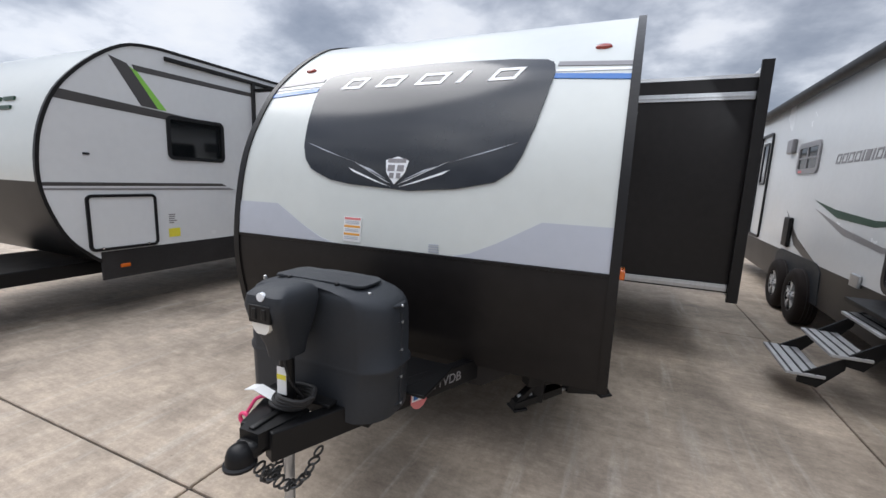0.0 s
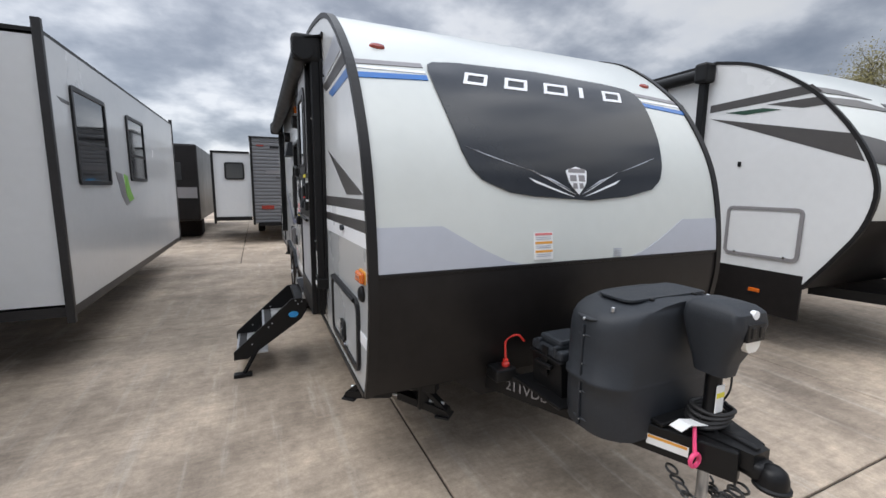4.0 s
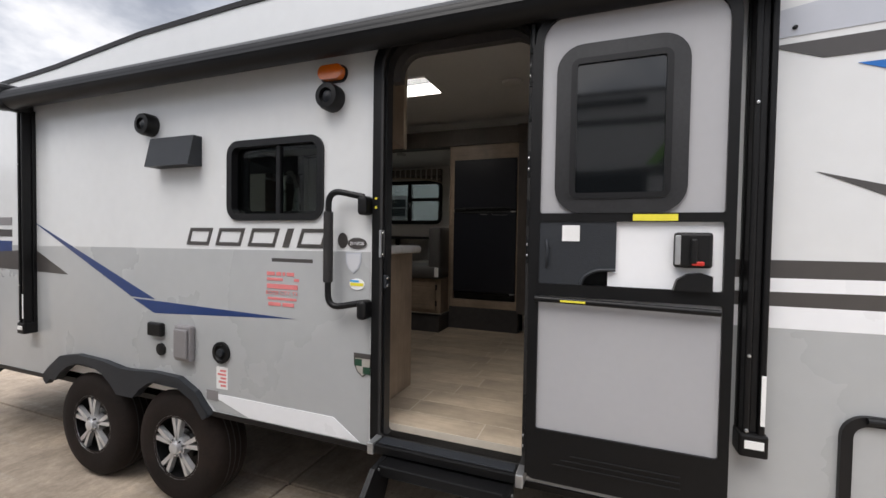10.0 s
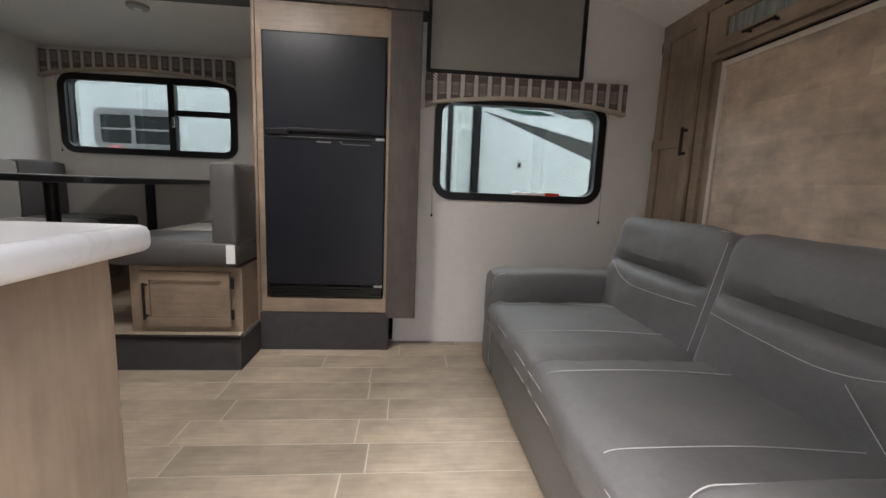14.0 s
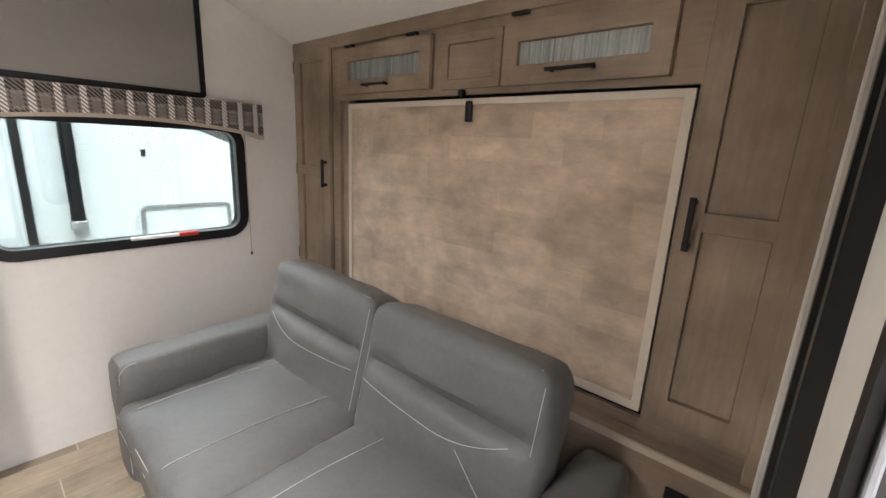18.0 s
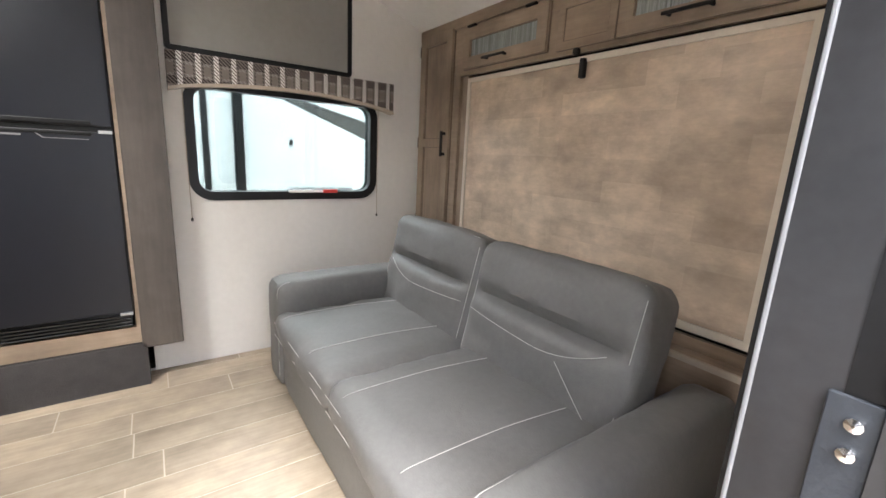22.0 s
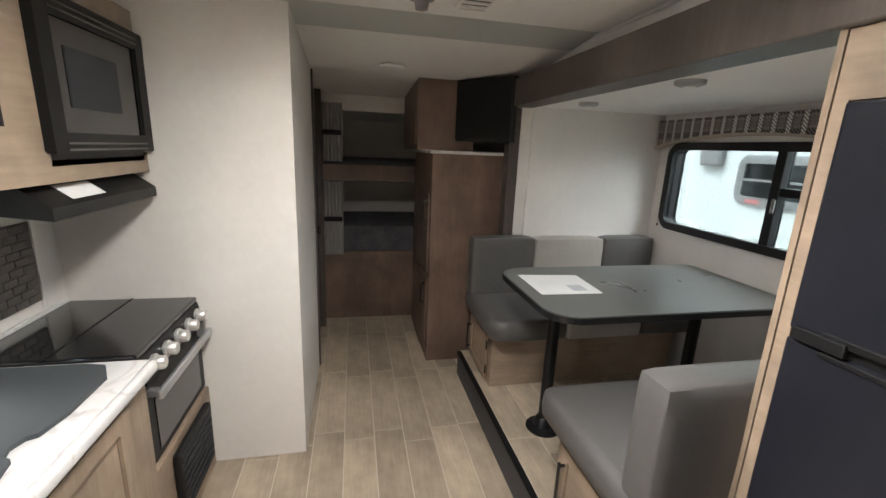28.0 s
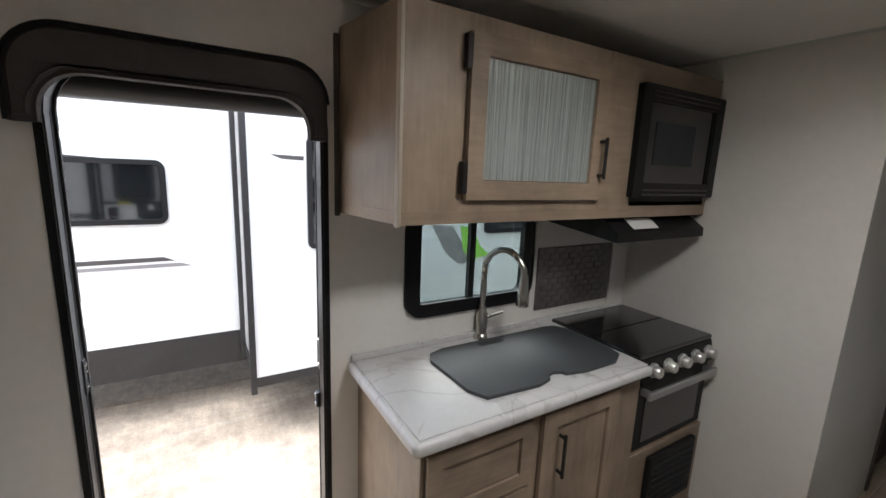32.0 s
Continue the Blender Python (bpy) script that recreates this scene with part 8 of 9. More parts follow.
# ceiling fittings
for x0, y0 in ((0.0, 3.16), (0.40, 3.16)):
    v = thing("ceiling_vent", "white louvred air vent in the ceiling", "vent", "ceiling vents")
    part("vent_frame", ring(B(), "z", x0, x0 + 0.13, y0, y0 + 0.30, 0.02, 0.015, CEIL - 0.012, CEIL - 0.001), CEILING, v)
    part("vent_back", box(B(), x0 + 0.012, x0 + 0.118, y0 + 0.012, y0 + 0.288, CEIL - 0.003, CEIL - 0.001), BLACKPL, v)
    for k in range(6):
        part("louvre", box(B(), x0 + 0.014, x0 + 0.116, y0 + 0.022 + 0.046 * k, y0 + 0.040 + 0.046 * k, CEIL - 0.012, CEIL - 0.005, 0.002), CEILING, v)
    at_base(v)
for x, y in ((0.25, 4.3), (0.2, 1.75)):
    ld = thing("ceiling_disc", "flat round white ceiling fitting, off", "lamp", "ceiling lamps")
    part("disc", lathe(B(), (x, y, ceil_z(y) - 0.003), "z", [(0.075, 0), (0.073, -0.012), (0.06, -0.017), (0.001, -0.018)], 24), CEILING, ld, smooth=True)
    at_base(ld)
sm = thing("vent_control", "dark round vent control on the ceiling", "vent control")
part("knob_body", lathe(B(), (0.27, 3.40, CEIL - 0.001), "z", [(0.045, 0), (0.045, -0.008), (0.028, -0.012), (0.022, -0.04), (0.001, -0.042)], 20), TAUPE, sm, smooth=True)
at_base(sm)


# ---- the other trailers on the lot ----
def rig(name, label, xs, s, width, arc, roof, rear, skirt, cap_split, low=0.62, mats=(None, None), group="", skirt_mat=None):
    """A neighbouring trailer. xs: the side that faces the walk; s: the way its body lies from there; arc: its nose as (y, z) from below."""
    body, lowm = mats
    r = thing(name, label, "travel trailer", group)
    side = arc + [(rear - 0.25, roof), (rear, roof - 0.2), (rear, low)]
    for k, x in enumerate((xs, xs + s * width)):
        part("side_wall", prism(B(), side, "x", x, x + (s if k == 0 else -s) * 0.03), body, r, "white glossy side wall")
    n = [p for p in arc if p[1] <= cap_split]
    up = [p for p in arc if p[1] >= cap_split]
    mid = (float(np.interp(cap_split, [p[1] for p in arc], [p[0] for p in arc])), cap_split)
    xa, xb = sorted((xs + s * 0.03, xs + s * (width - 0.03)))
    part("lower_cap", swept(n + [mid], xa, xb, 0.02), lowm, r, "black lower nose", smooth=True)
    c = part("front_cap", swept([mid] + up, xa, xb, 0.02), GELCOAT, r, "white moulded nose", smooth=True)
    part("roof", swept([arc[-1], (rear - 0.25, roof), (rear, roof - 0.2)], xa, xb, 0.02), GELCOAT, r)
    part("rear_wall", box(B(), xa, xb, rear - 0.03, rear - 0.001, low, roof - 0.2), body, r)
    part("underbody", box(B(), xa, xb, arc[0][0] + 0.05, rear - 0.04, low - 0.02, low), BLACKMET, r)
    part("skirt", box(B(), xs - s * 0.004, xs + s * 0.02, arc[0][0], rear, skirt, low + 0.06, 0.004), skirt_mat or BLACKCAP, r, "dark lower skirt")
    t = edge_strip(xs - s * 0.008, xs + s * 0.03, arc + [(rear - 0.25, roof), (rear, roof - 0.2)], 0.010, 0.022)
    part("edge_trim", t, CAPTRIM, r)
    return r, c


def flat_decal(r, xs, s, pts, material, lift=0.003, name="stripe"):
    return part(name, prism(B(), pts, "x", xs, xs - s * lift), material, r)


def flat_window(r, xs, s, y0, y1, z0, z1, mull=None, rad=0.07, pane=None, name="window"):
    f = part(name, ring(B(), "x", y0, y1, z0, z1, rad, 0.04, xs - s * 0.02, xs), FRAMEBLK, r, "dark tinted window")
    part("pane", prism(B(), rrect(y0 + 0.03, y1 - 0.03, z0 + 0.03, z1 - 0.03, rad - 0.03), "x", xs - s * 0.008, xs - s * 0.002), pane or DARKGLASS, f)
    if mull:
        part("mullion", box(B(), xs - s * 0.018, xs, mull - 0.015, mull + 0.015, z0 + 0.03, z1 - 0.03), FRAMEBLK, f)
    return f


def flat_locker(r, xs, s, y0, y1, z0, z1, frame=None, panel=None):
    f = part("locker_door", ring(B(), "x", y0, y1, z0, z1, 0.06, 0.03, xs - s * 0.02, xs), frame or FRAMEBLK, r, "locker door with frame")
    part("locker_panel", prism(B(), rrect(y0 + 0.03, y1 - 0.03, z0 + 0.03, z1 - 0.03, 0.03), "x", xs - s * 0.008, xs), panel or GELSIDE, f)
    for y in (y0 + 0.12, y1 - 0.12):
        part("thumb_catch", lathe(B(), (xs - s * 0.01, y, z0 + 0.03), "x", [(0.014, 0), (0.013, -s * 0.012), (0.001, -s * 0.014)], 10), CHROME, f)
    return f


def smooth_line(pts, n=3):
    """More points along a line, on a soft curve through those given."""
    out = []
    for i in range(len(pts) - 1):
        p0, p1, p2, p3 = (Vector(pts[max(0, min(len(pts) - 1, i + k))]) for k in (-1, 0, 1, 2))
        for j in range(n):
            t = j / n
            out.append(tuple(0.5 * (2 * p1 + (p2 - p0) * t + (2 * p0 - 5 * p1 + 4 * p2 - p3) * t * t + (3 * p1 - p0 - 3 * p2 + p3) * t ** 3)))
    return out + [tuple(pts[-1])]


# left-hand neighbour with a slide-out towards the walk
XA = -3.85
arcA = [(0.10, 0.62), (0.0, 0.70), (-0.17, 0.88), (-0.29, 1.15), (-0.35, 1.43), (-0.335, 1.75), (-0.27, 2.02), (-0.15, 2.28), (0.05, 2.52), (0.30, 2.73), (0.55, 2.86), (0.85, 2.90)]
arcA = smooth_line(arcA)
A, capA = rig("travel_trailer", "white travel trailer with charcoal stripes and a slide-out", XA, -1, 2.44, arcA, 2.90, 9.2, 0.42, 1.43, 0.66, (GELSIDE, BLACKCAP), skirt_mat=GLARETRIM)
fa = lambda p, m, lift=0.003: flat_decal(A, XA, -1, p, m, lift)  # noqa: E731
fa([(-0.33, 1.395), (-0.335, 1.43), (1.58, 1.43), (1.66, 1.395)], CHARC)
fa([(-0.325, 1.355), (-0.33, 1.375), (1.70, 1.375), (1.78, 1.345)], TAUPE)
fa([(-0.175, 2.20), (-0.13, 2.29), (1.25, 2.20), (1.45, 2.17), (0.95, 2.14)], CHARC)
fa([(0.33, 2.70), (0.50, 2.66), (0.86, 2.24), (0.62, 2.25)], CHARC)
fa([(0.53, 2.63), (0.60, 2.60), (0.90, 2.24), (0.80, 2.245)], LIMEV, 0.004)
fa([(0.55, 2.66), (0.58, 2.60), (2.30, 2.62), (2.30, 2.67)], CHARC)
flat_window(A, XA, -1, 0.88, 1.64, 1.70, 2.20)
flat_locker(A, XA, -1, 0.0, 0.70, 0.73, 1.31)
part("yellow_label", box(B(), XA, XA + 0.003, 0.83, 0.97, 0.80, 0.90), YELLOW, A)
part("label_line", bars(B(), "x", 0.84, 0.95, 0.10, 0.12, 5, XA, XA + 0.003, 9), TAUPE, A)
part("vent_plug", box(B(), XA, XA + 0.012, 0.02, 0.08, 1.70, 1.72, 0.004), BLACKPL, A)
part("side_marker", box(B(), XA, XA + 0.02, 0.27, 0.37, 0.53, 0.57, 0.008), AMBER, A)
part("roof_unit", box(B(), XA - 1.6, XA - 0.55, 1.5, 2.4, 2.90, 3.06, 0.05), PALEGEL, A)
part("roof_cover", box(B(), XA - 0.9, XA - 0.45, 2.5, 3.0, 2.90, 3.02, 0.03), SAFFRON, A)
part("awning_rail", box(B(), XA, XA + 0.03, 0.9, 9.0, 2.78, 2.83, 0.01), CAPTRIM, A)
XAS = -3.10
ns = part("slide_out", prism(B(), [(2.15, 0.58), (7.6, 0.58), (7.6, 2.70), (2.15, 2.70)], "x", XAS, XAS - 0.03), GELSIDE, A, "white slide-out with dark corner trim")
part("slide_end", box(B(), XA, XAS - 0.03, 2.16, 2.19, 0.60, 2.68), GELSIDE, ns)
part("slide_end", box(B(), XA, XAS - 0.03, 7.56, 7.59, 0.60, 2.68), GELSIDE, ns)
part("slide_roof", box(B(), XA, XAS, 2.15, 7.6, 2.70, 2.73), CAPTRIM, ns)
part("slide_base", box(B(), XA, XAS, 2.15, 7.6, 0.50, 0.58), GLARETRIM, ns)
for x in (XAS + 0.006, XA + 0.03):
    part("corner_trim", box(B(), x - 0.05, x + 0.01, 2.12, 2.165, 0.45, 2.80, 0.004), GLARETRIM, ns)
part("corner_trim", box(B(), XAS - 0.04, XAS + 0.012, 7.58, 7.63, 0.50, 2.80, 0.004), GLARETRIM, ns)
for y0, y1, z0, z1 in ((2.58, 3.49, 1.57, 2.42), (4.30, 5.15, 1.62, 2.42)):
    w = flat_window(A, XAS, -1, y0, y1, z0, z1, None, 0.05)
    part("crossbar", box(B(), XAS, XAS + 0.016, y0 + 0.03, y1 - 0.03, 1.93, 1.96), FRAMEBLK, w)
flat_decal(A, XAS, -1, [(3.70, 1.72), (3.93, 1.70), (4.08, 1.50), (4.22, 1.36), (4.02, 1.33), (3.86, 1.45)], TAUPE)
flat_decal(A, XAS, -1, [(4.02, 1.70), (4.16, 1.68), (4.26, 1.50), (4.38, 1.40), (4.16, 1.37), (4.06, 1.46)], LIMEV, 0.005)
flat_decal(A, XAS, -1, [(2.32, 2.275), (2.56, 2.27), (2.56, 2.24), (2.40, 2.245)], CHARC)
for k in range(2):
    wheel(8.0 + 0.8 * k, XA - 0.16, 1, parent=A)
for x0, w in ((-1.75, 0.26), (-1.42, 0.24), (-1.1, 0.24), (-0.8, 0.2)):
    bm = B()
    for z in (2.10, 2.19):
        y = float(np.interp(z, [p[1] for p in arcA], [p[0] for p in arcA])) - 0.012
        box(bm, XA + x0, XA + x0 + w, y, y + 0.02, z, z + 0.035)
    part("name_shape", bm, GREENV, capA)
part("tongue", box(B(), XA - 1.5, XA - 0.3, -1.6, 0.5, 0.44, 0.58, 0.01), BLACKMET, A)
at_base(A)
A.scale = (0.9677, 0.9677, 0.99)
A.location = (0.79 + (A.location.x - 0.79) * 0.9677, -2.558 + (A.location.y + 2.558) * 0.9677, A.location.z)

# right-hand neighbour with steps and awning
XB = 3.12
arcB = [(-0.10, 0.66), (-0.20, 0.80), (-0.33, 1.0), (-0.47, 1.25), (-0.53, 1.52), (-0.49, 1.75), (-0.38, 1.98), (-0.20, 2.24), (0.02, 2.48), (0.30, 2.69), (0.60, 2.85), (0.95, 2.95)]
arcB = smooth_line(arcB)
R, capR = rig("travel_trailer", "white travel trailer with green swooshes, awning and fold-out steps", XB, 1, 2.44, arcB, 2.95, 8.6, 0.34, 1.33, 0.72, (GELSIDE, BLACKCAP))
fb = lambda p, m, lift=0.003: flat_decal(R, XB, 1, p, m, lift)  # noqa: E731
fb([(0.98, 2.36), (-0.31, 2.06), (-0.42, 1.82), (0.18, 2.05)], CHARC)
fb([(0.98, 2.50), (0.03, 2.53), (-0.06, 2.45), (0.98, 2.42)], CHARC)
fb([(0.40, 2.415), (-0.05, 2.41), (-0.125, 2.33), (0.08, 2.33)], CHARC)
fb([(0.80, 2.395), (0.42, 2.385), (0.26, 2.345), (0.6, 2.345)], GREENV, 0.005)
fb([(3.90, 1.50), (3.3, 1.42), (2.4, 1.36), (1.56, 1.40), (2.4, 1.30), (3.2, 1.33)], GREENV)
fb([(3.85, 1.40), (3.0, 1.24), (2.2, 1.15), (1.25, 1.18), (2.2, 1.10), (3.0, 1.17)], TAUPE)
fb([(4.9, 1.32), (4.3, 1.0), (3.6, 0.80), (3.8, 0.76), (4.4, 0.90)], CHARC)
word_on_side(glyphs((("o", 0.1), ("o", 0.1), ("o", 0.1), ("o", 0.1), ("i", 0.03), ("i", 0.09), ("i", 0.03), ("o", 0.1), ("o", 0.1)), 0.09, 0.03, 0.3, 0.2)[0], 3.52, 1.90, 1.15, TAUPE, R, XB - 0.003, -1)
# frame and bars are really dark; the grey paints in the washed-out glare
gw = part("window", ring(B(), "x", 3.99, 4.785, 1.825, 2.222, 0.09, 0.065, XB - 0.02, XB), TAUPE, R, "dark window with a crossbar, its dark frame greyed for glare")
part("pane", prism(B(), rrect(4.04, 4.735, 1.875, 2.172, 0.03), "x", XB - 0.008, XB - 0.002), DARKGLASS, gw)
part("mullion", box(B(), XB - 0.018, XB - 0.008, 4.40, 4.44, 1.875, 2.172), TAUPE, gw)
part("crossbar", box(B(), XB - 0.016, XB - 0.008, 4.05, 4.72, 2.015, 2.035), TAUPE, gw)
part("red_label", box(B(), XB - 0.023, XB - 0.0205, 4.53, 4.655, 1.838, 1.868), REDINK, gw)
dr = part("entry_door", ring(B(), "x", 1.30, 2.06, 0.80, 2.60, 0.12, 0.05, XB - 0.03, XB), FRAMEBLK, R, "closed white entry door with dark window")
part("door_leaf", prism(B(), rrect(1.345, 2.015, 0.845, 2.555, 0.08), "x", XB - 0.012, XB), GELSIDE, dr)
flat_window(dr, XB - 0.012, 1, 1.50, 1.86, 1.86, 2.48, None, 0.05)
part("door_latch", box(B(), XB - 0.04, XB - 0.012, 1.97, 2.03, 1.62, 1.74, 0.01), BLACKPL, dr)
part("grab_rail", tube(B(), bend([(XB, 2.10, 1.80), (XB - 0.05, 2.12, 1.78), (XB - 0.05, 2.12, 1.56), (XB, 2.10, 1.54)], 0.03), 0.012, 10), BLACKMET, R, smooth=True)
dr2 = part("rear_door", ring(B(), "x", 6.2, 6.95, 0.80, 2.55, 0.1, 0.04, XB - 0.03, XB), FRAMEBLK, R)
flat_window(R, XB, 1, 6.4, 6.75, 1.7, 2.4, None, 0.05)
aw2 = part("awning", rod(B(), (XB - 0.08, 1.0, 2.84), (XB - 0.08, 7.4, 2.84), 0.065, seg=24), BLACKPL, R, "black rolled awning", smooth=True)
part("awning_arm", box(B(), XB - 0.07, XB, 1.02, 1.10, 1.27, 2.80, 0.006), BLACKMET, aw2)
part("awning_foot", box(B(), XB - 0.08, XB, 1.01, 1.11, 1.25, 1.33, 0.008), ALU, aw2)
part("awning_head", box(B(), XB - 0.17, XB, 0.95, 1.10, 2.74, 2.95, 0.03), BLACKPL, aw2)
part("outdoor_speaker", lathe(B(), (XB, 1.62, 2.75), "x", [(0.07, 0), (0.07, -0.06), (0.001, -0.065)], 20), BLACKPL, R)
flat_locker(R, XB, 1, -0.05, 0.66, 0.90, 1.41, TAUPE)
part("vent_plug", box(B(), XB - 0.015, XB, 0.58, 0.61, 1.82, 1.87, 0.004), BLACKPL, R)
part("outlet_box", box(B(), XB - 0.03, XB, 2.42, 2.60, 0.74, 0.86, 0.01), ALU, R)
part("side_marker", box(B(), XB - 0.02, XB, 0.25, 0.36, 0.54, 0.58, 0.008), AMBER, R)
part("vent_cover", box(B(), XB - 0.06, XB, 4.95, 5.2, 2.12, 2.32, 0.02), TAUPE, R)
part("range_vent", box(B(), XB - 0.05, XB, 4.55, 4.8, 0.85, 1.25, 0.02), BLACKPL, R)
part("tyre_skirt", prism(B(), [(3.3, 0.35), (5.1, 0.35), (5.05, 0.72), (4.85, 0.80), (3.5, 0.80), (3.35, 0.72)], "x", XB - 0.012, XB - 0.004), GREYPL, R)
for y in (3.84, 4.62):
    wheel(y, XB + 0.0, -1, parent=R)
stp = part("fold_out_steps", box(B(), XB - 0.25, XB + 0.15, 1.30, 2.0, 0.70, 0.74, 0.006), BLACKMET, R, "three fold-out steps with pale ribbed treads")
for x, z in ((2.98, 0.62), (2.74, 0.43), (2.50, 0.25)):
    tr2 = part("step_tread", box(B(), x - 0.12, x + 0.12, 1.32, 1.98, z - 0.025, z, 0.006), TREAD, stp, "pale ribbed tread")
    for k in range(3):
        part("tread_groove", box(B(), x - 0.09 + 0.07 * k, x - 0.075 + 0.07 * k, 1.32, 1.98, z, z + 0.003), RUBBER, tr2)
for y in (1.34, 1.96):
    for (x, z), (x2, z2) in (((3.12, 0.70), (2.92, 0.60)), ((2.95, 0.60), (2.70, 0.41)), ((2.72, 0.41), (2.46, 0.23))):
        part("step_bracket", prism(B(), [(x, z), (x, z - 0.09), (x2 + 0.12, z2 - 0.08), (x2, z2 - 0.06), (x2, z2)], "y", y - 0.008, y + 0.008), BLACKMET, stp)


def swell(x, z):
    """How far the moulded nose bulges ahead of its edges."""
    u = max(-1, min(1, (x - XB - 1.22) / 1.19))
    return 0.20 * (1 - u * u) * math.sin(math.pi * max(0, min(1, (z - 0.66) / 2.29))) ** 0.8


for o in R.children:
    if o.name.startswith(("front_cap", "lower_cap")):
        for v in o.data.vertices:
            v.co.y -= swell(v.co.x, v.co.z)


def on_nose(poly, material, name="nose_stripe", rows=8, cols=10):
    """Vinyl on the bulged nose; poly is (metres from the near edge, z)."""
    zs = [p[1] for p in poly]
    bm = B()
    line = []
    for i in range(rows + 1):
        z = min(zs) + (max(zs) - min(zs)) * min(max(i / rows, 1e-4), 1 - 1e-4)
        xs = [p[0] + (q[0] - p[0]) * (z - p[1]) / (q[1] - p[1]) for p, q in zip(poly, poly[1:] + poly[:1]) if (p[1] - z) * (q[1] - z) <= 0 and p[1] != q[1]]
        y = float(np.interp(z, [p[1] for p in arcB], [p[0] for p in arcB]))
        row = []
        for k in range(cols + 1):
            x = XB + min(xs) + (max(xs) - min(xs)) * k / cols
            row.append([bm.verts.new((x, y - swell(x, z) - d, z)) for d in (0.008, 0.001)])
        line.append(row)
    for P, Q in zip(line, line[1:]):
        for k in range(cols):
            bm.faces.new((P[k][0], P[k + 1][0], Q[k + 1][0], Q[k][0]))
        for k in (0, cols):
            bm.faces.new((P[k][0], Q[k][0], Q[k][1], P[k][1]))
    for P in (line[0], line[-1]):
        for k in range(cols):
            bm.faces.new((P[k][0], P[k + 1][0], P[k + 1][1], P[k][1]))
    bmesh.ops.remove_doubles(bm, verts=bm.verts[:], dist=1e-5)
    bmesh.ops.recalc_face_normals(bm, faces=bm.faces[:])
    return part(name, bm, material, capR, smooth=True)


on_nose([(0.032, 2.455), (0.032, 2.525), (0.28, 2.50), (0.55, 2.40), (0.26, 2.43)], CHARC)
on_nose([(0.032, 2.33), (0.032, 2.405), (0.34, 2.39), (0.72, 2.26), (0.32, 2.30)], CHARC)
on_nose([(0.032, 1.80), (0.032, 2.05), (0.24, 1.99), (0.80, 1.62), (0.30, 1.76)], CHARC, rows=14)
on_nose([(0.85, 2.08), (1.0, 2.06), (1.75, 1.90), (1.3, 1.95)], TAUPE)
on_nose([(0.90, 1.96), (1.05, 1.95), (1.65, 1.83), (1.2, 1.87)], SILVER)
for k in range(6):
    x = 0.58 + 0.215 * k
    on_nose([(x, 2.25), (x + 0.15, 2.25), (x + 0.155, 2.27), (x + 0.005, 2.27)], CHARC, "name_shape", 2, 3)
    on_nose([(x + 0.02, 2.345), (x + 0.17, 2.345), (x + 0.175, 2.365), (x + 0.025, 2.365)], CHARC, "name_shape", 2, 3)
    on_nose([(x + 0.005, 2.27), (x + 0.04, 2.27), (x + 0.055, 2.345), (x + 0.02, 2.345)], CHARC, "name_shape", 3, 2)


def nose_gear(parent, x, y):
    part("tongue", prism(B(), [(x - 0.6, y + 1.3), (x + 0.6, y + 1.3), (x + 0.06, y - 0.35), (x - 0.06, y - 0.35)], "z", 0.50, 0.60), BLACKMET, parent, "black tongue")
    part("gas_bottle_cover", pillow(B(), x - 0.33, x + 0.33, y + 0.05, y + 0.42, 0.58, 1.12, 0.08, 0.01), GREYPL, parent, "black gas bottle cover", smooth=True)
    j = part("tongue_jack", rod(B(), (x, y - 0.12, 0.05), (x, y - 0.12, 0.95), 0.03), BLACKMET, parent, smooth=True)
    part("jack_head", pillow(B(), x - 0.08, x + 0.08, y - 0.26, y - 0.02, 0.92, 1.16, 0.04), GREYPL, j, smooth=True)
    part("nose_label", box(B(), x - 0.43, x - 0.28, y + 0.62, y + 0.63, 0.54, 0.60), PAPER, parent)


nose_gear(R, XB + 1.22, -1.15)
R.location = (XB, 1.3, 0)
for o in R.children:
    o.location -= Vector((XB, 1.3, 0))
R.rotation_euler = (0, 0, radians(-2))


# a plainer trailer beyond it, with a ribbed metal nose
def ribbed_box(bm, x0, x1, z0, z1, y, n, s=-1):
    for k in range(n):
        a, b = z0 + (z1 - z0) * k / n, z0 + (z1 - z0) * (k + 1) / n
        prism(bm, [(y, a), (y + s * 0.010, a + 0.2 * (b - a)), (y + s * 0.010, a + 0.6 * (b - a)), (y + s * 0.002, b - 0.1 * (b - a)), (y, b)], "x", x0, x1)
    return bm


def plain_rig(x0, x1, y0, y1, z1, label, nose, group=""):
    r = thing("travel_trailer", label, "travel trailer", group)
    part("body", box(B(), x0, x1, y0, y1, 0.62, z1, 0.08, 3), GELSIDE, r)
    part("nose_panel", box(B(), x0 + 0.05, x1 - 0.05, y0 - 0.02, y0, 1.35, z1 - 0.1, 0.005), nose, r)
    part("lower_nose", box(B(), x0 + 0.02, x1 - 0.02, y0 - 0.025, y0, 0.60, 1.05, 0.005), BLACKCAP, r)
    for k in range(2):
        part("stripe", box(B(), x0 + 0.05, x1 - 0.05, y0 - 0.03, y0 - 0.005, 1.12 + 0.12 * k, 1.18 + 0.12 * k), CORRUG, r)
    part("axle_block", box(B(), x0 + 0.1, x1 - 0.1, (y0 + y1) / 2 - 0.8, (y0 + y1) / 2 + 0.8, 0.0, 0.6, 0.1, 3), TYRE, r)
    nose_gear(r, (x0 + x1) / 2, y0 - 0.95)
    return at_base(r)


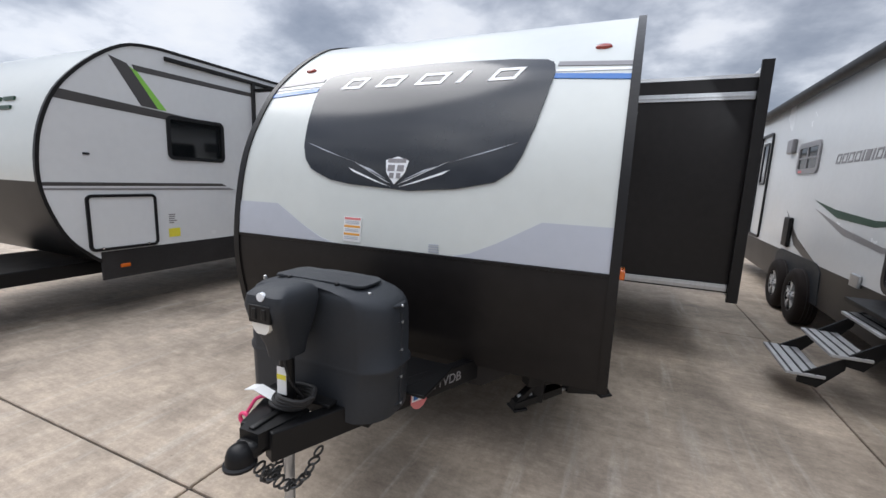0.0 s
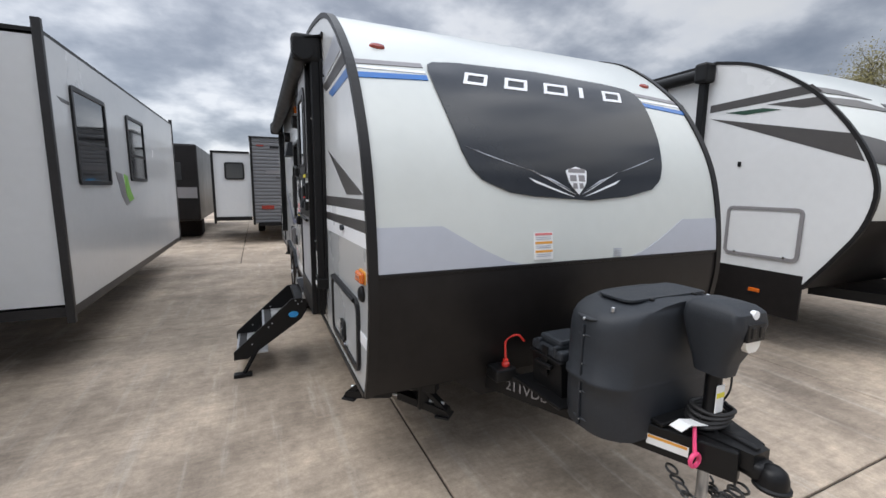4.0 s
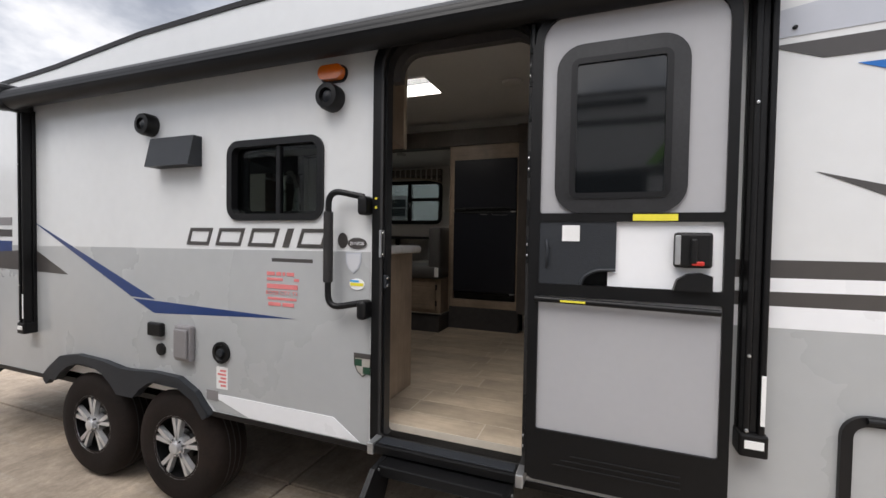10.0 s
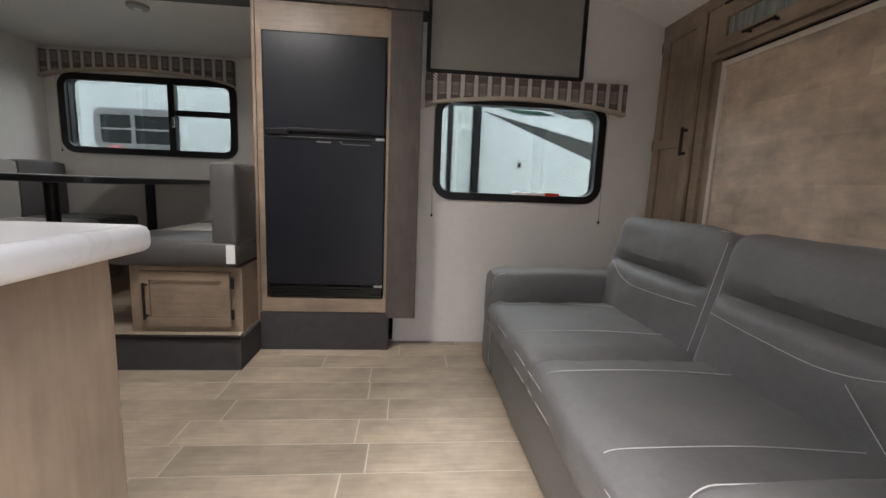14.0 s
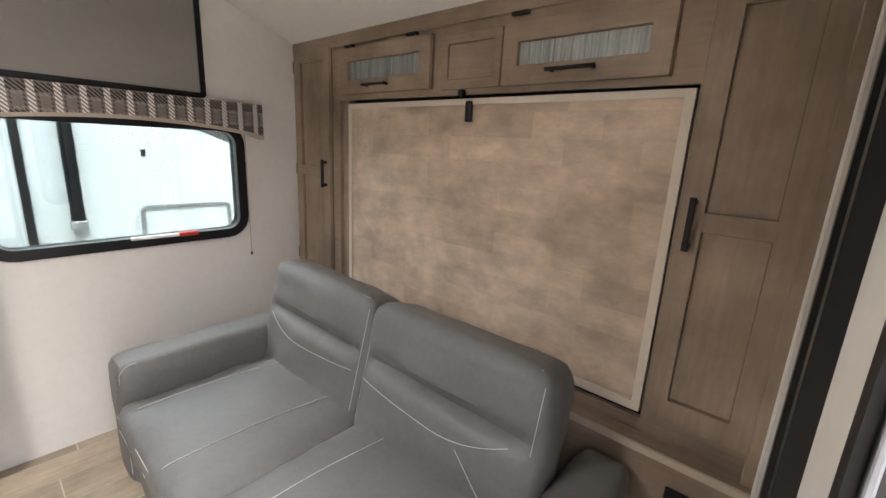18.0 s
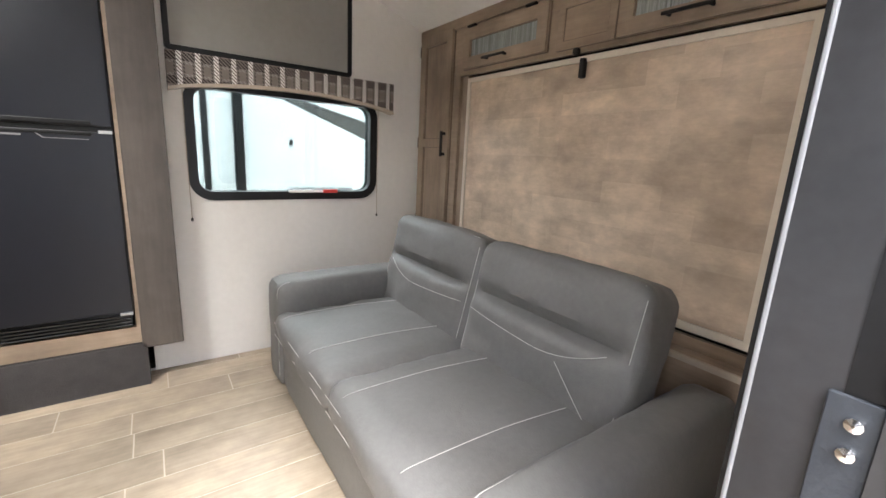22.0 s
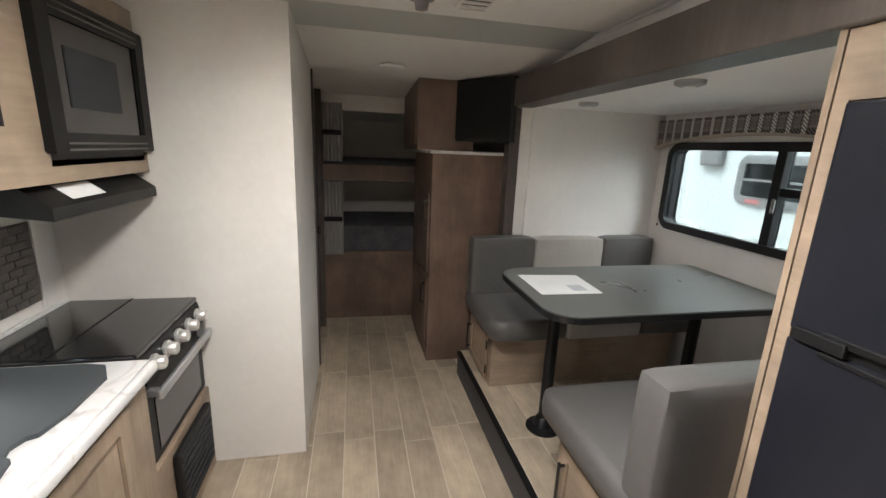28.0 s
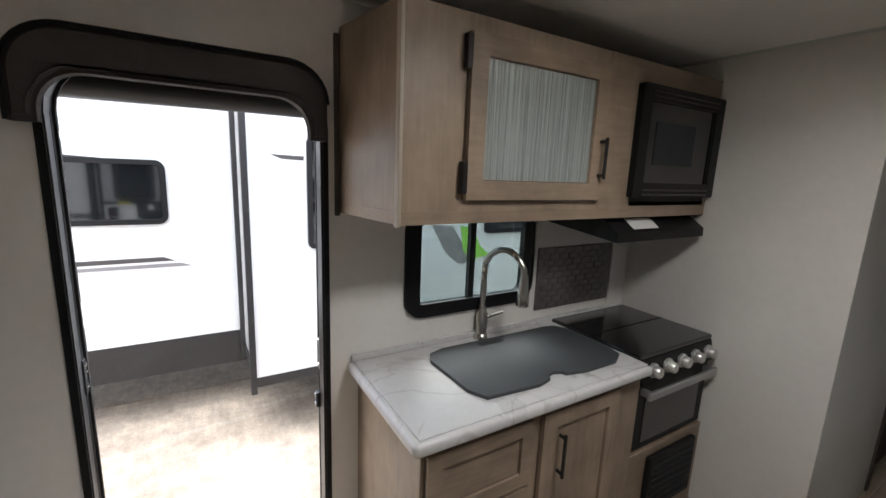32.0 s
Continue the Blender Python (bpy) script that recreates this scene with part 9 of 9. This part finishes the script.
plain_rig(6.9, 9.3, 0.55, 7.0, 2.75, "silver ribbed travel trailer in the next row space", CORRUG)
plain_rig(11.0, 13.4, 0.4, 7.0, 2.8, "white travel trailer farther along the row", GELSIDE)

# trailer with a ribbed rear wall behind
K = thing("travel_trailer", "grey ribbed travel trailer seen from behind with a white slide-out", "travel trailer")
part("body", box(B(), -1.66, 0.82, 10.35, 17.5, 0.52, 2.84, 0.02), GELSIDE, K)
n = 24
for k in range(n):
    a, b = 0.54 + 2.28 * k / n, 0.54 + 2.28 * (k + 1) / n
    part("rib", prism(B(), [(10.35, a), (10.332, a + 0.012), (10.332, a + 0.055), (10.345, b - 0.004), (10.35, b)], "x", -1.64, 0.80), CORRUG, K)
part("corner_trim", box(B(), -1.68, -1.62, 10.32, 10.36, 0.5, 2.86, 0.004), CAPTRIM, K)
part("corner_trim", box(B(), 0.78, 0.84, 10.32, 10.36, 0.5, 2.86, 0.004), CAPTRIM, K)
part("roof_edge", box(B(), -1.70, 0.86, 10.30, 17.5, 2.84, 2.88, 0.01), CAPTRIM, K)
ks = part("slide_out", box(B(), -2.58, -1.68, 10.45, 13.5, 0.72, 2.42, 0.01), GELSIDE, K, "white slide-out with a dark window")
part("slide_trim", box(B(), -2.62, -1.70, 10.42, 10.46, 2.42, 2.47), CAPTRIM, ks)
part("slide_trim", box(B(), -2.62, -1.70, 10.42, 10.46, 0.62, 0.72), CAPTRIM, ks)
part("slide_trim", box(B(), -2.63, -2.57, 10.42, 10.47, 0.55, 2.47), CAPTRIM, ks)
part("window", ring(B(), "y", -2.32, -1.84, 1.72, 2.18, 0.06, 0.04, 10.42, 10.45), FRAMEBLK, ks)
part("window_pane", box(B(), -2.29, -1.87, 10.44, 10.448, 1.75, 2.15), DARKGLASS, ks)
for x in (-1.42, -0.35, 0.6):
    part("tail_lamp", box(B(), x - 0.09, x + 0.09, 10.31, 10.335, 2.62, 2.66, 0.008), REDLENS, K)
part("lamp_bar", box(B(), -1.18, -0.55, 10.31, 10.335, 2.58, 2.64, 0.008), BLACKPL, K)
for x in (-1.45, 0.5):
    part("brake_lamp", box(B(), x, x + 0.32, 10.31, 10.335, 0.92, 1.03, 0.01), REDLENS, K)
part("name_shape", bars(B(), "y", -1.30, 1.86, 1.25, 0.12, 1, 10.325, 10.332, 2, 0.75), TAUPE, K)
part("name_shape", bars(B(), "y", -1.05, 1.76, 0.9, 0.05, 1, 10.325, 10.332, 6, 0.8), CHARC, K)
part("round_badge", lathe(B(), (-0.78, 10.332, 1.60), "y", [(0.10, 0), (0.10, -0.006), (0.001, -0.007)], 24), SKYBLUE, K, "sky blue badge")
part("badge_chevron", prism(B(), [(-0.85, 1.575), (-0.78, 1.615), (-0.71, 1.575), (-0.71, 1.60), (-0.78, 1.64), (-0.85, 1.60)], "y", 10.322, 10.3245), WHITEVIN, K)
part("plate_lamp", box(B(), -0.62, -0.46, 10.30, 10.335, 1.02, 1.10, 0.02), BLACKPL, K)
part("plate_label", box(B(), -0.42, -0.28, 10.325, 10.335, 1.02, 1.10), PAPER, K)
part("bumper", box(B(), -1.55, 0.7, 10.15, 10.25, 0.48, 0.58, 0.01), BLACKMET, K)
for x in (-1.45, 0.6):
    part("tyre", rod(B(), (x - 0.11, 13.6, 0.34), (x + 0.11, 13.6, 0.34), 0.34, seg=28), TYRE, K, smooth=True)
at_base(K)
for i, (x0, x1, y0, y1, z1, m2) in enumerate(((-4.6, -3.05, 11.5, 18.0, 2.7, BLACKCAP), (-4.2, -2.2, 27, 33, 3.0, GELSIDE), (-3.2, -1.2, 40, 47, 2.9, GELSIDE), (-9, -6, 30, 38, 2.9, GELSIDE))):
    fr2 = thing("travel_trailer", "parked trailer far back on the lot", "travel trailer", "far trailers")
    part("body", box(B(), x0, x1, y0, y1, 0.55, z1, 0.06, 2), m2, fr2)
    part("stripe", box(B(), x0 + 0.05, x1 - 0.05, y0 - 0.01, y0, 1.2, 1.5), TAUPE, fr2)
    part("window", box(B(), x0 + 0.4, x1 - 0.4, y0 - 0.012, y0, 1.7, 2.2), DARKGLASS, fr2)
    part("tyre", box(B(), x0 + 0.1, x1 - 0.1, y0 + 1.0, y0 + 1.8, 0.0, 0.6, 0.1), TYRE, fr2)
    at_base(fr2)

# two trailers across the lot that face this row
for yc, xc, top, nm in ((-1.4, 25.5, CORRUG, "trailer with grey top and white lower nose across the lot"), (-5.2, 24.0, GELSIDE, "white trailer across the lot")):
    r = thing("travel_trailer", nm, "travel trailer", "trailers across the lot")
    part("body", box(B(), xc, xc + 7, yc - 1.2, yc + 1.2, 0.6, 2.85, 0.08, 3), GELSIDE, r)
    part("upper_nose", box(B(), xc - 0.02, xc, yc - 1.17, yc + 1.17, 1.95, 2.82, 0.005), top, r)
    part("lower_nose", box(B(), xc - 0.02, xc, yc - 1.17, yc + 1.17, 0.55, 1.15, 0.005), BLACKCAP, r)
    for s in (-1, 1):
        part("nose_stripe", prism(B(), [(yc + s * 1.15, 1.85), (yc + s * 0.25, 1.55), (yc + s * 0.1, 1.6), (yc + s * 0.6, 1.72), (yc + s * 1.15, 1.92)], "x", xc - 0.03, xc - 0.015), CHARC, r)
    for k in range(7):
        part("name_shape", ring(B(), "x", yc - 0.68 + 0.2 * k, yc - 0.54 + 0.2 * k, 2.30, 2.43, 0.02, 0.035, xc - 0.03, xc - 0.02), WHITEVIN, r)
    part("gas_bottles", pillow(B(), xc - 0.7, xc - 0.4, yc - 0.2, yc + 0.2, 0.6, 1.1, 0.08), PALEGEL, r, smooth=True)
    part("tongue", box(B(), xc - 1.2, xc, yc - 0.1, yc + 0.1, 0.5, 0.6), BLACKMET, r)
    part("jack", rod(B(), (xc - 1.0, yc, 0.0), (xc - 1.0, yc, 1.1), 0.05), BLACKMET, r)
    part("tyre", box(B(), xc + 3, xc + 4.5, yc - 1.1, yc + 1.1, 0.0, 0.65, 0.15), TYRE, r)
    at_base(r)


# trees behind the lot
def tree(x, y, h, seed):
    rnd = random.Random(seed)
    t = thing("tree", "thinning autumn tree with yellow-green leaves behind the lot", "tree", "trees behind the lot")
    bm = B()
    tips = []

    def limb(p, d, ln, r, lvl):
        pts, q = [p], p
        for k in range(4):
            d = (d + Vector((rnd.uniform(-0.22, 0.22), rnd.uniform(-0.22, 0.22), rnd.uniform(-0.05, 0.12)))).normalized()
            q = q + d * ln / 4
            pts.append(q)
        tube(bm, pts, [r * (1 - 0.14 * k) for k in range(5)], 6)
        tips.extend(pts[2:] if lvl else [])
        if lvl < 3:
            for k in range(4 if lvl else 5):
                a = rnd.uniform(0, 6.28)
                nd = (d * 0.6 + Vector((math.cos(a), math.sin(a), rnd.uniform(0.1, 0.8))) * 0.75).normalized()
                limb(pts[rnd.choice((2, 3, 4))], nd, ln * 0.62, r * 0.5, lvl + 1)

    limb(Vector((x, y, -0.02)), Vector((0, 0, 1)), h * 0.37, h * 0.014, 0)
    part("trunk", bm, BARK, t)
    vs, fs = [], []
    for p in tips:
        for k in range(60):
            c = p + Vector((rnd.gauss(0, 0.40), rnd.gauss(0, 0.40), rnd.gauss(0, 0.34)))
            u = Vector((rnd.gauss(0, 1), rnd.gauss(0, 1), rnd.gauss(0, 1))).normalized() * rnd.uniform(0.035, 0.08)
            w = u.orthogonal().normalized() * u.length * 0.7
            i = len(vs)
            vs += [c - u, c + w, c + u, c - w]
            fs.append((i, i + 1, i + 2, i + 3))
    me = bpy.data.meshes.new("crown")
    me.from_pydata([tuple(v) for v in vs], [], fs)
    me.materials.append(LEAF)
    cr2 = new("crown", me)
    cr2.parent = t
    tagged(cr2, "sparse yellow-green crown")
    return at_base(t)


for i, (x, y, h) in enumerate(((34, 2.0, 9.6), (38, -1.5, 9.8), (31, 10, 12.5), (42, 8, 13.5), (38, -9, 7.5), (46, -14, 9))):
    tree(x, y, h, 11 + i)
fence = thing("far_fence", "line of low scrub and boards behind the lot", "fence")
rnd = random.Random(3)
for k in range(40):
    part("board", box(B(), 50 + rnd.uniform(-1, 1), 50.8, -60 + 3 * k, -57.2 + 3 * k, 0.0, rnd.uniform(1.2, 2.2), 0.1), BARK if k % 3 else CORRUG, fence)
at_base(fence)

# ---- slabs of the lot and planks of the floor ----
rnd = random.Random(21)
GX, GY = -0.72, -1.21
for j in range(-5, 9):
    shift = -1.21 if j >= 2 else 0.0
    for i in range(-6, 10):
        x0, y0 = GX + shift + 3.43 * i, GY + 4.14 * j
        bm = box(B(), x0 + 0.007, x0 + 3.423, y0 + 0.007, y0 + 4.133, -0.06, rnd.uniform(-0.0025, 0.0), 0.006, 1)
        part("slab", bm, CONCRETE, GROUND)
bm = B()
for a, b in (((-400, -400), (400, GY - 20.7)), ((-400, GY + 37.26), (400, 400)), ((-400, GY - 20.7), (GX - 20.58, GY + 37.26)), ((GX + 1.2 + 33.0, GY - 20.7), (400, GY + 37.26))):
    vs = [bm.verts.new((x, y, -0.012)) for x, y in ((a[0], a[1]), (b[0], a[1]), (b[0], b[1]), (a[0], b[1]))]
    bm.faces.new(vs)
part("outer_pavement", bm, CONCRETE, GROUND, kind="stuff")


def planks(x0, x1, y0, y1, z, parent, pw=0.152, pl=0.61):
    meshes = {}
    n = int((x1 - x0) / pw) + 1
    for i in range(n):
        a, b = x0 + pw * i, min(x0 + pw * (i + 1), x1)
        y = y0 - rnd.uniform(0.05, 0.95) * pl
        while y < y1:
            c, d = max(y, y0), min(y + pl, y1)
            y += pl
            if d - c < 0.03 or b - a < 0.02:
                continue
            key = (round(b - a, 3), round(d - c, 3))
            if key not in meshes:
                bm = box(B(), 0.0025, b - a - 0.0025, 0.0025, d - c - 0.0025, -0.004, 0.0)
                ob = part("plank", bm, PLANK, parent)
                meshes[key] = ob.data
            else:
                ob = new("plank", meshes[key])
                ob.parent = parent
            ob.location = (a, c, z)


planks(XL + 0.002, XR - 0.002, 0.46, 5.26, FLOOR, floor)
sfl = bpy.data.objects["slide_floor"]
planks(0.726, 2.02, 2.505, 4.25, 0.860, sfl)
